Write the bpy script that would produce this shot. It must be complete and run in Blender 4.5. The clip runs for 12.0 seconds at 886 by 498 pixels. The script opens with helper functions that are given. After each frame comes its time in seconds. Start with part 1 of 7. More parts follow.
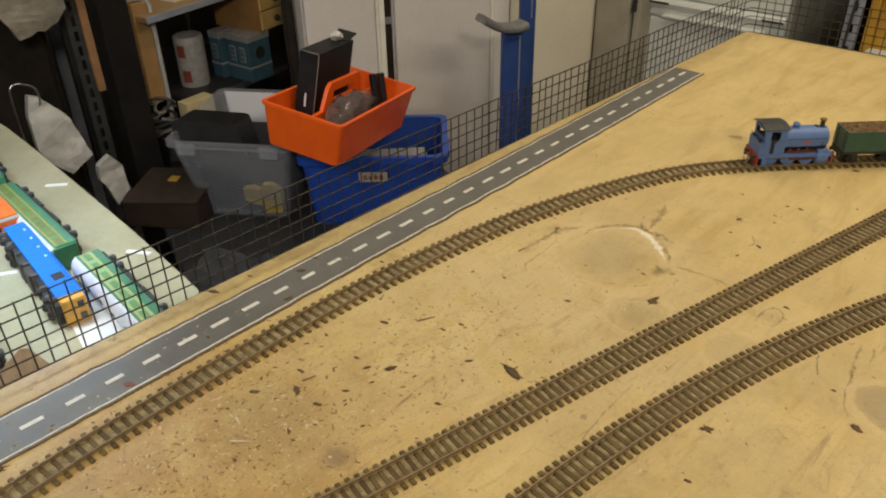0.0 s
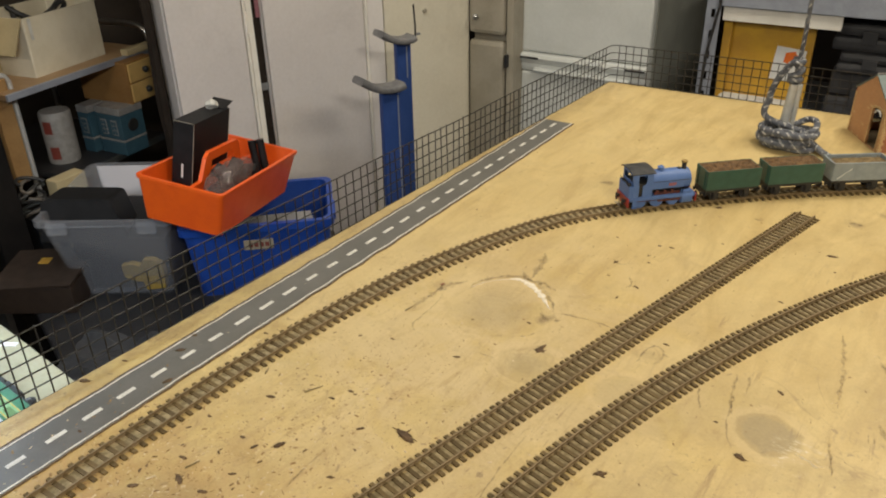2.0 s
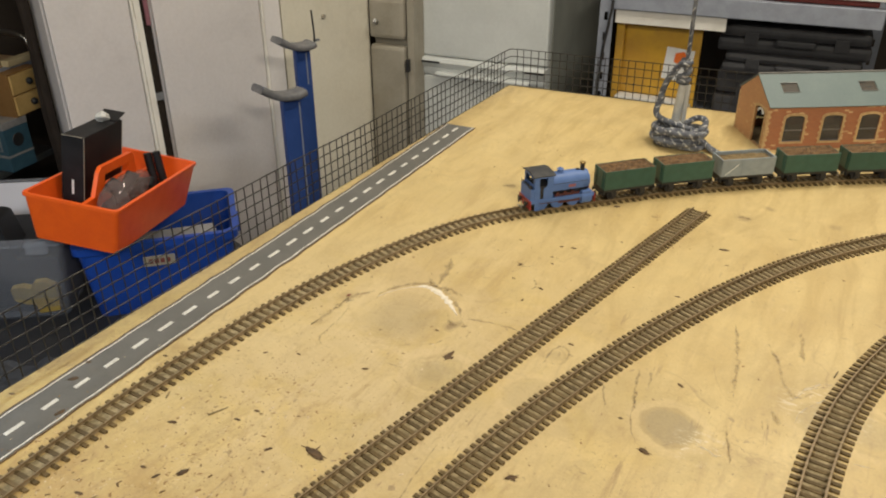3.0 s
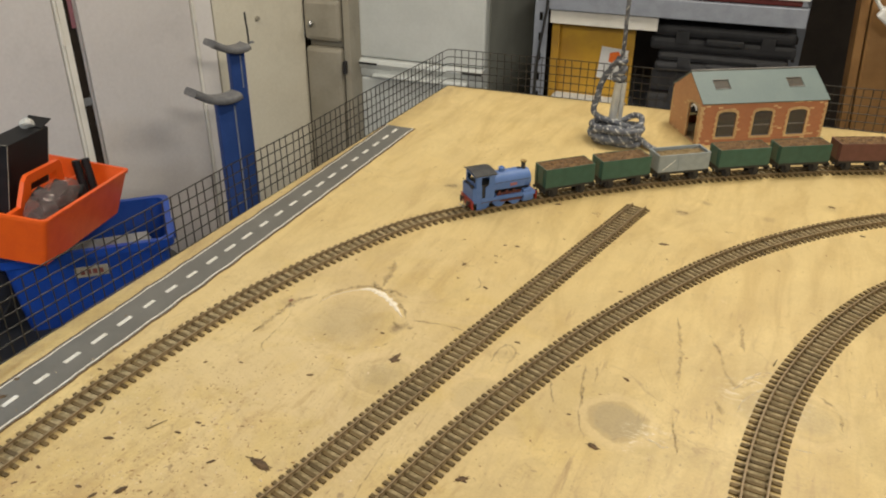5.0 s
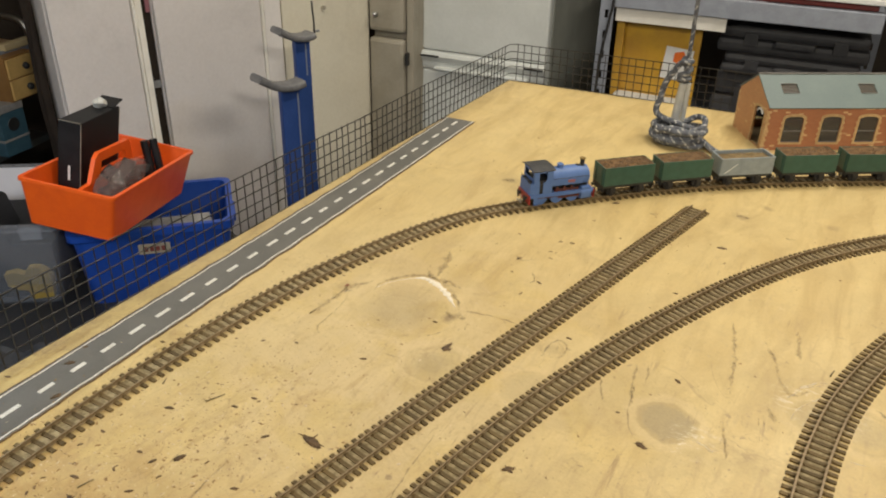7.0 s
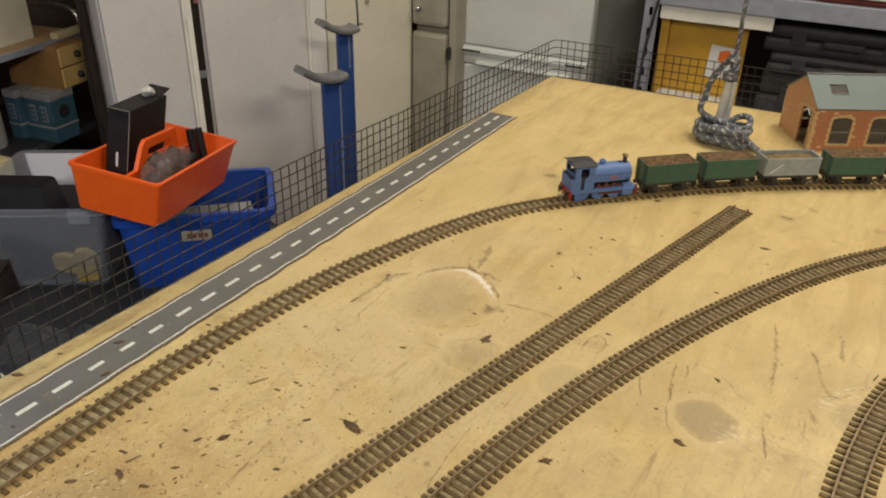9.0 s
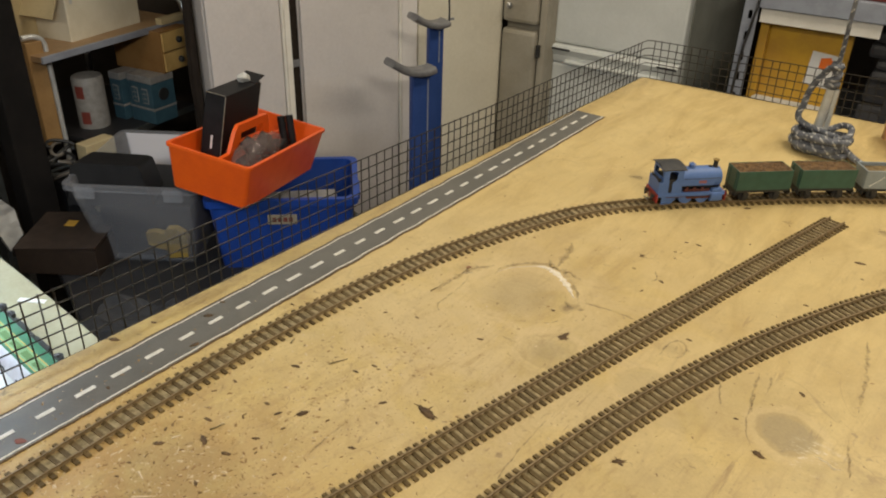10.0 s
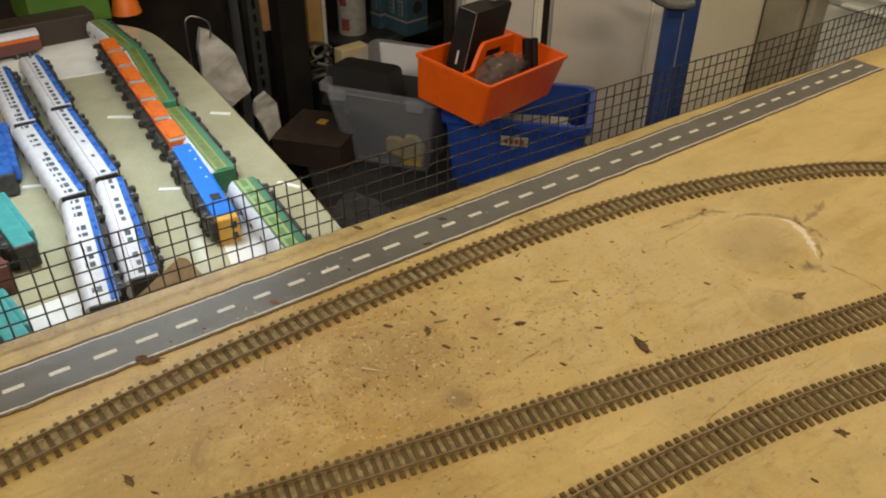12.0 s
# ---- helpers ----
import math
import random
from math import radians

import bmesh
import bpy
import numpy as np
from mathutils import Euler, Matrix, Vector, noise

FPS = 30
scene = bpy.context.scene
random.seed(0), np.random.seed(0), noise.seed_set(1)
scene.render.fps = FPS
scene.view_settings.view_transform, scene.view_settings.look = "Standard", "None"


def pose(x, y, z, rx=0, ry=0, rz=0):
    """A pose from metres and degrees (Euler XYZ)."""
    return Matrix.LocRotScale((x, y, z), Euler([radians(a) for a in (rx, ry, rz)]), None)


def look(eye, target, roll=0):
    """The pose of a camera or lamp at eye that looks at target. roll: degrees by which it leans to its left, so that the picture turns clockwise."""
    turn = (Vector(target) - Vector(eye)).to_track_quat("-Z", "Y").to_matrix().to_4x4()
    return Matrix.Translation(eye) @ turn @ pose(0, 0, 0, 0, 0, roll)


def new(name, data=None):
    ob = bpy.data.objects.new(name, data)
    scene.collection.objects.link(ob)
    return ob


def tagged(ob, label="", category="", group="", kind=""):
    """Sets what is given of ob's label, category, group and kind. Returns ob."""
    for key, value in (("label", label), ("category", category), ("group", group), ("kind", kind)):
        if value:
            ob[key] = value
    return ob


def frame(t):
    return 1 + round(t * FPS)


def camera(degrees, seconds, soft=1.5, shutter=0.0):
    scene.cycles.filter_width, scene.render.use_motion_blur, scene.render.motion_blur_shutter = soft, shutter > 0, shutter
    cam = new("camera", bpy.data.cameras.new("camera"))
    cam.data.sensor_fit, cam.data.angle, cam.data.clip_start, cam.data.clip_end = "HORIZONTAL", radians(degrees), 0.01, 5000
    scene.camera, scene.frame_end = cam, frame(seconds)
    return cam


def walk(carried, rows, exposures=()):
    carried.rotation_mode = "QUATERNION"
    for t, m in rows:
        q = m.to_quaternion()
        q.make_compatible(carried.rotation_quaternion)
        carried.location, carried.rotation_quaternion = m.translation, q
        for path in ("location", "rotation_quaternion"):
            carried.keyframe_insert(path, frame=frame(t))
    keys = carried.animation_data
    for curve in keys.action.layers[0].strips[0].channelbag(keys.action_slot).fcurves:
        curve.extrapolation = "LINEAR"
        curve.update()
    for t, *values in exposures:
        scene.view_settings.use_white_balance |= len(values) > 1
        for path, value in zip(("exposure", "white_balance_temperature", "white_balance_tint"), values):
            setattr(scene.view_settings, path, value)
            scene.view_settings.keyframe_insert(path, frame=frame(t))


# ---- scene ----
# Camera: seconds, place, yaw (0 looks along +y), pitch and roll in degrees. z = 0 is the top of the railway board.
cam = camera(58.62, 12.0, 2.0)
ROWS = [
    (0.0, 0.0125, 0.0284, 0.4233, 45.18, -32.33, -1.15),
    (0.5, 0.0195, 0.0277, 0.4287, 44.19, -31.30, -1.22),
    (1.0, 0.0216, 0.0270, 0.4289, 43.26, -29.31, -1.58),
    (1.5, 0.0177, 0.0322, 0.4253, 41.24, -28.52, -1.81),
    (2.0, 0.0185, 0.0424, 0.4247, 36.52, -28.43, -1.19),
    (2.5, 0.0226, 0.0497, 0.4277, 32.10, -28.43, -0.65),
    (2.7, 0.0218, 0.0516, 0.4280, 30.51, -28.44, -0.39),
    (4.3, 0.0219, 0.0527, 0.4244, 27.66, -28.14, -0.09),
    (4.5, 0.0219, 0.0575, 0.4238, 26.95, -28.19, -0.10),
    (5.0, 0.0177, 0.0568, 0.4225, 24.55, -28.11, 0.47),
    (5.5, 0.0148, 0.0543, 0.4223, 23.70, -28.10, 0.71),
    (6.0, 0.0153, 0.0430, 0.4247, 26.19, -28.07, 1.24),
    (6.5, 0.0177, 0.0456, 0.4243, 28.00, -28.35, 1.32),
    (7.0, 0.0168, 0.0474, 0.4238, 28.73, -28.58, 1.22),
    (7.2, 0.0166, 0.0460, 0.4232, 28.94, -28.65, 1.29),
    (8.8, 0.0171, 0.0405, 0.4249, 30.90, -29.03, 1.13),
    (9.0, 0.0142, 0.0374, 0.4235, 31.52, -28.94, 1.40),
    (9.5, 0.0124, 0.0299, 0.4227, 35.27, -28.86, 1.22),
    (10.0, 0.0125, 0.0283, 0.4216, 37.75, -29.27, 1.66),
    (10.5, 0.0086, 0.0267, 0.4191, 40.72, -31.50, 1.87),
    (11.0, 0.0052, 0.0162, 0.4170, 45.73, -33.02, 1.86),
    (11.5, 0.0073, 0.0122, 0.4165, 50.67, -33.85, 1.17),
    (12.0, 0.0115, 0.0060, 0.4176, 55.62, -34.46, 0.58),
]


def aim(x, y, z, yaw, pitch, roll):
    a, b = radians(yaw), radians(pitch)
    return look((x, y, z), (x - math.sin(a) * math.cos(b), y + math.cos(a) * math.cos(b), z + math.sin(b)), roll)


walk(cam, [(t, aim(*row)) for t, *row in ROWS], [(0.0, -0.54, 7300, 10), (1.0, -0.53, 7000, 10), (2.5, -0.19, 6600, 10), (5.5, -0.18, 6480, 10), (7.0, -0.16, 6540, 10), (9.5, -0.39, 6750, 10), (10.5, -0.45, 7150, 10), (12.0, -0.73, 8250, 10)])

# ---- light: three room strips, an added fill behind the camera, two bench lamps over the storage yard ----
ROOM = -18.0                       # the room stands at this angle to the railway board
FLOOR, TOP = -0.90, 1.50
CU, SU = math.cos(radians(ROOM)), math.sin(radians(ROOM))


def room(u, v, z=0.0):
    """From the room's own axes to the world."""
    return Vector((u * CU - v * SU, u * SU + v * CU, z))


def area_lamp(name, place, target, sx, sy, watts, colour):
    data = bpy.data.lights.new(name, "AREA")
    data.shape, data.size, data.size_y, data.energy, data.color = "RECTANGLE", sx, sy, watts, colour
    ob = new(name, data)
    ob.matrix_world = look(place, target)
    return ob


world = bpy.data.worlds.new("world")
world.use_nodes = True
world.node_tree.nodes["Background"].inputs[0].default_value = (0.5, 0.55, 0.6, 1)
world.node_tree.nodes["Background"].inputs[1].default_value = 0.075
scene.world = world
WARM, COOL = (1.0, 0.93, 0.80), (0.58, 0.77, 1.0)
area_lamp("strip_lamp", (0.10, 1.46, 1.22), (0.05, 1.15, 0.0), 0.10, 0.60, 17.0, WARM)
area_lamp("strip_lamp", (-1.00, 1.25, 1.42), (-1.00, 1.25, 0.0), 0.16, 1.2, 11.5, WARM)
# Added fill, no fixture here: brightens the upright fronts from behind the camera.
area_lamp("strip_lamp", (-0.80, -1.90, 1.25), (-0.80, 1.30, -0.10), 1.2, 0.16, 19.0, WARM)
area_lamp("strip_lamp", (1.15, -0.50, 1.22), (-0.60, 0.60, 0.0), 0.50, 0.10, 27.5, WARM)
area_lamp("bench_lamp", (-1.60, 0.485, 0.45), (-1.05, 0.20, -0.12), 0.16, 0.07, 1.15, COOL)
area_lamp("bench_lamp", (-0.88, 0.13, 0.28), (-0.98, 0.15, -0.12), 0.34, 0.05, 4.9, COOL)


# ---- material helpers ----
class Nodes:
    def __init__(self, name):
        self.mat = bpy.data.materials.new(name)
        self.mat.use_nodes = True
        self.tree = self.mat.node_tree
        self.tree.nodes.clear()
        self.out = self.tree.nodes.new("ShaderNodeOutputMaterial")

    def put(self, kind, sets=None, **ins):
        node = self.tree.nodes.new("ShaderNode" + kind)
        sets = sets or {}
        if "operation" in sets:
            node.operation = sets["operation"]
        if "use_clamp" in sets:
            node.use_clamp = sets["use_clamp"]
        if "data_type" in sets:
            node.data_type, node.blend_type, node.clamp_factor = sets["data_type"], sets["blend_type"], True
        if "interpolation_type" in sets:
            node.clamp, node.interpolation_type = True, sets["interpolation_type"]
        if "noise_dimensions" in sets:
            node.noise_dimensions = sets["noise_dimensions"]
        for key, value in ins.items():
            sock = node.inputs[int(key[1:])] if key[0] == "i" and key[1:].isdigit() else node.inputs[key.replace("_", " ")]
            if isinstance(value, bpy.types.NodeSocket):
                self.tree.links.new(value, sock)
            else:
                sock.default_value = value
        return node

    def mathop(self, op, a, b=0.0, clamp=False):
        return self.put("Math", {"operation": op, "use_clamp": clamp}, i0=a, i1=b).outputs[0]

    def mix(self, fac, a, b, blend="MIX"):
        node = self.put("Mix", {"data_type": "RGBA", "blend_type": blend})
        for sock, value in ((node.inputs[0], fac), (node.inputs[6], a), (node.inputs[7], b)):
            if isinstance(value, bpy.types.NodeSocket):
                self.tree.links.new(value, sock)
            else:
                sock.default_value = (*value, 1) if isinstance(value, tuple) and len(value) == 3 else value
        return node.outputs[2]

    def ramp(self, fac, lo, hi):
        return self.put("MapRange", {"interpolation_type": "SMOOTHSTEP"}, Value=fac, From_Min=lo, From_Max=hi).outputs[0]

    def noise(self, co, scale, detail=3.0, rough=0.55, dist=0.0):
        return self.put("TexNoise", None, Vector=co, Scale=scale, Detail=detail, Roughness=rough, Distortion=dist).outputs[0]

    def finish(self, colour, rough, metal=0.0, bump=None, strength=0.2, depth=0.001, **more):
        ins = dict(Base_Color=colour, Roughness=rough, Metallic=metal)
        ins.update(more)
        bsdf = self.put("BsdfPrincipled", None, **ins)
        if bump is not None:
            b = self.put("Bump", None, Strength=strength, Distance=depth, Height=bump)
            self.tree.links.new(b.outputs[0], bsdf.inputs["Normal"])
        self.tree.links.new(bsdf.outputs[0], self.out.inputs[0])
        return self.mat


def col(c):
    return (*c, 1.0)


def surface(name, a, b, rough=0.5, metal=0.0, coarse=30.0, fine=300.0, bump=0.15, depth=0.0006, vary=0.0, island=0.0, dirt=None, dirt_amount=0.35, **more):
    """A surface of colours a and b in patches, with grain, wear and fine relief."""
    g = Nodes(name)
    co = g.put("TexCoord").outputs["Object"]
    n1, n2 = g.noise(co, coarse, 4.0, 0.6), g.noise(co, fine, 3.0, 0.65)
    c = g.mix(g.ramp(n1, 0.35, 0.68), col(a), col(b))
    c = g.mix(0.35, c, g.mix(n2, (0.25, 0.25, 0.25), (0.85, 0.85, 0.85)), "SOFT_LIGHT")
    if dirt:
        c = g.mix(g.mathop("MULTIPLY", g.ramp(g.noise(co, coarse * 0.6, 6.0, 0.7, 0.6), 0.52, 0.75), dirt_amount), c, col(dirt))
    if vary or island:
        r = g.put("ObjectInfo").outputs["Random"] if vary else g.put("NewGeometry").outputs["Random Per Island"]
        k = vary or island
        c = g.mix(1.0, c, g.put("CombineColor", None, Red=g.mathop("MULTIPLY_ADD", r, k), Green=g.mathop("MULTIPLY_ADD", r, k), Blue=g.mathop("MULTIPLY_ADD", r, k)).outputs[0], "MULTIPLY")
        for node in g.tree.nodes:
            if node.type == "MATH" and node.operation == "MULTIPLY_ADD":
                node.inputs[2].default_value = 1.0 - k * 0.6
    r = g.mathop("ADD", g.mathop("MULTIPLY", n1, 0.18), rough - 0.09, True)
    return g.finish(c, r, metal, n2, bump, depth, **more)


# ---- mesh helpers ----
def thing(name, m, label, category, group="", kind=""):
    ob = new(name)
    ob.empty_display_size = 0.02
    ob.matrix_world = m
    return tagged(ob, label, category, group, kind)


def to_object(name, bm, mat, smooth=False):
    bmesh.ops.recalc_face_normals(bm, faces=bm.faces)
    me = bpy.data.meshes.new(name)
    bm.to_mesh(me)
    bm.free()
    if smooth:
        me.shade_smooth()
        me.set_sharp_from_angle(angle=radians(38))
    me.materials.append(mat)
    return new(name, me)


def part(name, bm, mat, parent, label="", smooth=False):
    ob = to_object(name, bm, mat, smooth)
    ob.parent = parent
    return tagged(ob, label) if label else ob


def solid(name, bm, mat, label, category, group="", kind="", smooth=False, m=None):
    ob = to_object(name, bm, mat, smooth)
    if m is not None:
        ob.matrix_world = m
    return tagged(ob, label, category, group, kind)


def box(bm, x0, x1, y0, y1, z0, z1, bevel=0.0, m=None, taper=1.0):
    """A box; taper shrinks its bottom."""
    r = bmesh.ops.create_cube(bm, size=1.0)
    vs = r["verts"]
    for v in vs:
        s = taper if v.co.z < 0 else 1.0
        v.co = Vector(((x0 + x1) / 2 + v.co.x * (x1 - x0) * s, (y0 + y1) / 2 + v.co.y * (y1 - y0) * s, (z0 + z1) / 2 + v.co.z * (z1 - z0)))
    if m is not None:
        for v in vs:
            v.co = m @ v.co
    if bevel:
        es = list({e for v in vs for e in v.link_edges})
        bmesh.ops.bevel(bm, geom=es, offset=bevel, segments=2, profile=0.6, affect="EDGES")
    return bm


def new_box(*a, **k):
    return box(bmesh.new(), *a, **k)


def rod(bm, a, b, r0, r1=None, seg=14, cap=True):
    """A round bar from a to b."""
    a, b = Vector(a), Vector(b)
    m = Matrix.Translation((a + b) / 2) @ (b - a).to_track_quat("Z", "Y").to_matrix().to_4x4()
    bmesh.ops.create_cone(bm, cap_ends=cap, segments=seg, radius1=r0, radius2=r0 if r1 is None else r1, depth=(b - a).length, matrix=m)
    return bm


def ball(bm, c, r, sx=1.0, sy=1.0, sz=1.0, seg=14):
    bmesh.ops.create_uvsphere(bm, u_segments=seg, v_segments=seg // 2 + 1, radius=r, matrix=Matrix.Translation(c) @ Matrix.Diagonal((sx, sy, sz, 1)))
    return bm


def lathe(bm, c, profile, seg=20, axis="Z"):
    """Rings of (radius, height) round an axis through c."""
    turn = {"Z": Matrix.Identity(3), "X": Matrix(((0, 0, 1), (0, 1, 0), (-1, 0, 0))), "Y": Matrix(((1, 0, 0), (0, 0, 1), (0, -1, 0)))}[axis]
    rings = []
    for r, h in profile:
        rings.append([bm.verts.new(Vector(c) + turn @ Vector((r * math.cos(2 * math.pi * k / seg), r * math.sin(2 * math.pi * k / seg), h))) for k in range(seg)])
    for p, q in zip(rings, rings[1:]):
        for k in range(seg):
            bm.faces.new((p[k], p[(k + 1) % seg], q[(k + 1) % seg], q[k]))
    bm.faces.new(rings[0][::-1])
    bm.faces.new(rings[-1])
    return bm


def sweep(bm, pts, shape, closed=False, up=Vector((0, 0, 1)), free=False):
    """Carry a flat outline (side, height) along pts."""
    pts = [Vector(p) for p in pts]
    rings, n, side = [], len(pts), None
    for i, p in enumerate(pts):
        a, b = (pts[i - 1], pts[(i + 1) % n]) if closed else (pts[max(i - 1, 0)], pts[min(i + 1, n - 1)])
        t = (b - a).normalized()
        if not free:
            side = t.cross(up).normalized()
        elif side is None:
            side = t.orthogonal().normalized()
        else:
            side = (side - t * side.dot(t)).normalized()
        high = side.cross(t)
        rings.append([bm.verts.new(p + side * s + high * h) for s, h in shape])
    k = len(shape)
    for i in range(n if closed else n - 1):
        p, q = rings[i], rings[(i + 1) % n]
        for j in range(k):
            bm.faces.new((p[j], p[(j + 1) % k], q[(j + 1) % k], q[j]))
    if not closed:
        bm.faces.new(rings[0][::-1])
        bm.faces.new(rings[-1])
    return bm


def circle(r, seg=10):
    return [(r * math.cos(2 * math.pi * k / seg), r * math.sin(2 * math.pi * k / seg)) for k in range(seg)]


def plate(outline, holes, thick):
    """A flat plate in x and z with holes through it, from y = 0 to y = thick."""
    bm = bmesh.new()
    edges = []
    for loop in (outline, *holes):
        vs = [bm.verts.new((x, 0, z)) for x, z in loop]
        edges += [bm.edges.new((vs[i], vs[(i + 1) % len(vs)])) for i in range(len(vs))]
    bmesh.ops.triangle_fill(bm, use_beauty=True, use_dissolve=False, edges=edges)
    r = bmesh.ops.extrude_face_region(bm, geom=list(bm.faces))
    for v in r["geom"]:
        if isinstance(v, bmesh.types.BMVert):
            v.co.y += thick
    return bm


def prism(outline, z0, z1, bevel=0.0):
    """An outline in x and y, raised from z0 to z1."""
    bm = bmesh.new()
    f = bm.faces.new([bm.verts.new((x, y, z0)) for x, y in outline])
    r = bmesh.ops.extrude_face_region(bm, geom=[f])
    for v in r["geom"]:
        if isinstance(v, bmesh.types.BMVert):
            v.co.z = z1
    if bevel:
        bmesh.ops.bevel(bm, geom=list(bm.edges), offset=bevel, segments=2, affect="EDGES")
    return bm


def spline(pts, step=0.004):
    """A smooth line through pts in the plane, at even steps: list of (place, direction)."""
    p = [Vector(q) for q in pts]
    p = [2 * p[0] - p[1], *p, 2 * p[-1] - p[-2]]
    fine = []
    for i in range(1, len(p) - 2):
        a, b, c, d = p[i - 1 : i + 3]
        for k in range(40):
            t = k / 40
            fine.append(0.5 * (2 * b + (c - a) * t + (2 * a - 5 * b + 4 * c - d) * t * t + (3 * b - a - 3 * c + d) * t ** 3))
    fine.append(p[-2])
    out, left = [fine[0]], step
    for a, b in zip(fine, fine[1:]):
        length, run = (b - a).length, 0.0
        while length - run >= left:
            run += left
            out.append(a.lerp(b, run / length))
            left = step
        left -= length - run
    n = len(out)
    return [(q, (out[min(i + 1, n - 1)] - out[max(i - 1, 0)]).normalized()) for i, q in enumerate(out)]

# ---- materials ----
KNOTS = [(-0.3325, 0.600, 0.046, 0.62), (-0.260, 0.541, 0.025, 0.65), (-0.060, 0.569, 0.0235, 1.05), (-0.177, 0.614, 0.012, 0.5), (-0.171, 0.552, 0.024, 0.45),
         (-0.3234, 0.2518, 0.0125, 1.5), (0.046, 0.636, 0.022, 0.45), (0.083, 0.637, 0.026, 0.6), (0.088, 1.086, 0.012, 0.6), (-0.084, 0.993, 0.010, 0.8), (-0.395, 0.240, 0.050, 0.5), (-0.373, 0.944, 0.010, 0.7), (-0.283, 0.612, 0.008, 1.3), (-0.405, 0.607, 0.012, 0.5), (-0.06, 1.035, 0.008, 0.9), (0.02, 1.02, 0.008, 0.6), (0.185, 1.155, 0.014, 0.7)]


def board_material():
    g = Nodes("varnished_plywood")
    co = g.put("TexCoord").outputs["Object"]
    swirl = g.put("Mapping", None, Vector=co, Scale=(5.5, 1.6, 1.0), Rotation=(0, 0, 0.35)).outputs[0]
    figure = g.noise(swirl, 2.2, 5.0, 0.55, 1.6)
    streak = g.noise(g.put("Mapping", None, Vector=co, Scale=(60, 9, 1), Rotation=(0, 0, 0.35)).outputs[0], 2.0, 4.0, 0.6, 0.7)
    fine = g.noise(co, 420.0, 4.0, 0.7)
    blot = g.noise(co, 7.0, 6.0, 0.65, 0.5)
    c = g.mix(g.ramp(figure, 0.33, 0.66), (0.62, 0.468, 0.190), (0.50, 0.355, 0.125))
    c = g.mix(g.mathop("MULTIPLY", g.ramp(streak, 0.50, 0.70), 0.46), c, (0.36, 0.235, 0.09))
    c = g.mix(g.mathop("MULTIPLY", g.ramp(blot, 0.42, 0.66), 0.72), c, (0.40, 0.295, 0.115))
    c = g.mix(g.mathop("MULTIPLY", g.ramp(g.noise(co, 17.0, 6.0, 0.7, 0.8), 0.48, 0.64), 0.50), c, (0.39, 0.280, 0.110))
    c = g.mix(g.mathop("MULTIPLY", g.ramp(g.noise(co, 38.0, 6.0, 0.72, 1.2), 0.58, 0.72), 0.42), c, (0.30, 0.205, 0.10))
    sep = g.put("SeparateXYZ", None, Vector=co)
    edge = g.mathop("MULTIPLY", g.ramp(sep.outputs[0], -0.535, -0.572), g.ramp(g.noise(co, 26.0, 5.0, 0.7), 0.38, 0.66))
    c = g.mix(g.mathop("MULTIPLY", edge, 0.62), c, (0.26, 0.165, 0.075))
    spill = g.mathop("MULTIPLY", g.ramp(sep.outputs[0], -0.545, -0.556), g.ramp(g.noise(co, 85.0, 3.0, 0.6, 0.6), 0.60, 0.70))
    c = g.mix(g.mathop("MULTIPLY", spill, 0.7), c, (0.13, 0.085, 0.045))
    near = g.put("VectorMath", {"operation": "DISTANCE"}, i0=co, i1=(-0.40, 0.20, 0.0)).outputs["Value"]
    c = g.mix(g.mathop("MULTIPLY", g.mathop("MULTIPLY", g.ramp(near, 0.22, 0.03), g.ramp(g.noise(co, 30.0, 6.0, 0.75), 0.30, 0.62)), 0.74), c, (0.385, 0.222, 0.072))
    # Dark veins that wind between the knots.
    vein = g.mathop("ABSOLUTE", g.mathop("SUBTRACT", g.noise(co, 6.5, 3.0, 0.5, 2.2), 0.5))
    vein = g.mathop("MULTIPLY", g.ramp(vein, 0.012, 0.0), g.ramp(g.noise(co, 11.0, 2.0), 0.50, 0.62))
    c = g.mix(g.mathop("MULTIPLY", vein, 0.42), c, (0.20, 0.12, 0.05))
    # Varnish worn pale round the largest knot, and fine mottling.
    worn = g.put("VectorMath", {"operation": "DISTANCE"}, i0=co, i1=(-0.32, 0.55, 0.0)).outputs["Value"]
    c = g.mix(g.mathop("MULTIPLY", g.mathop("MULTIPLY", g.ramp(worn, 0.36, 0.07), g.ramp(g.noise(co, 13.0, 5.0, 0.65, 0.9), 0.30, 0.56)), 0.66), c, (0.570, 0.442, 0.240))
    c = g.mix(g.mathop("MULTIPLY", g.ramp(g.noise(co, 62.0, 6.0, 0.75, 0.7), 0.53, 0.70), 0.44), c, (0.35, 0.24, 0.10))
    c = g.mix(g.mathop("MULTIPLY", g.ramp(g.noise(co, 210.0, 3.0, 0.6), 0.60, 0.70), 0.45), c, (0.27, 0.18, 0.08))
    # Short dark checks along the grain, in patches.
    check = g.noise(g.put("Mapping", None, Vector=co, Scale=(190, 22, 1), Rotation=(0, 0, 0.22)).outputs[0], 1.0, 4.0, 0.7, 0.8)
    patch = g.ramp(g.noise(co, 8.0, 3.0, 0.6), 0.50, 0.64)
    c = g.mix(g.mathop("MULTIPLY", g.mathop("MULTIPLY", g.ramp(check, 0.56, 0.66), patch), 0.75), c, (0.24, 0.15, 0.065))
    # Small scuffs and spots.
    spot = g.noise(co, 130.0, 2.0, 0.5, 0.6)
    c = g.mix(g.mathop("MULTIPLY", g.ramp(spot, 0.70, 0.74), 0.6), c, (0.22, 0.15, 0.075))
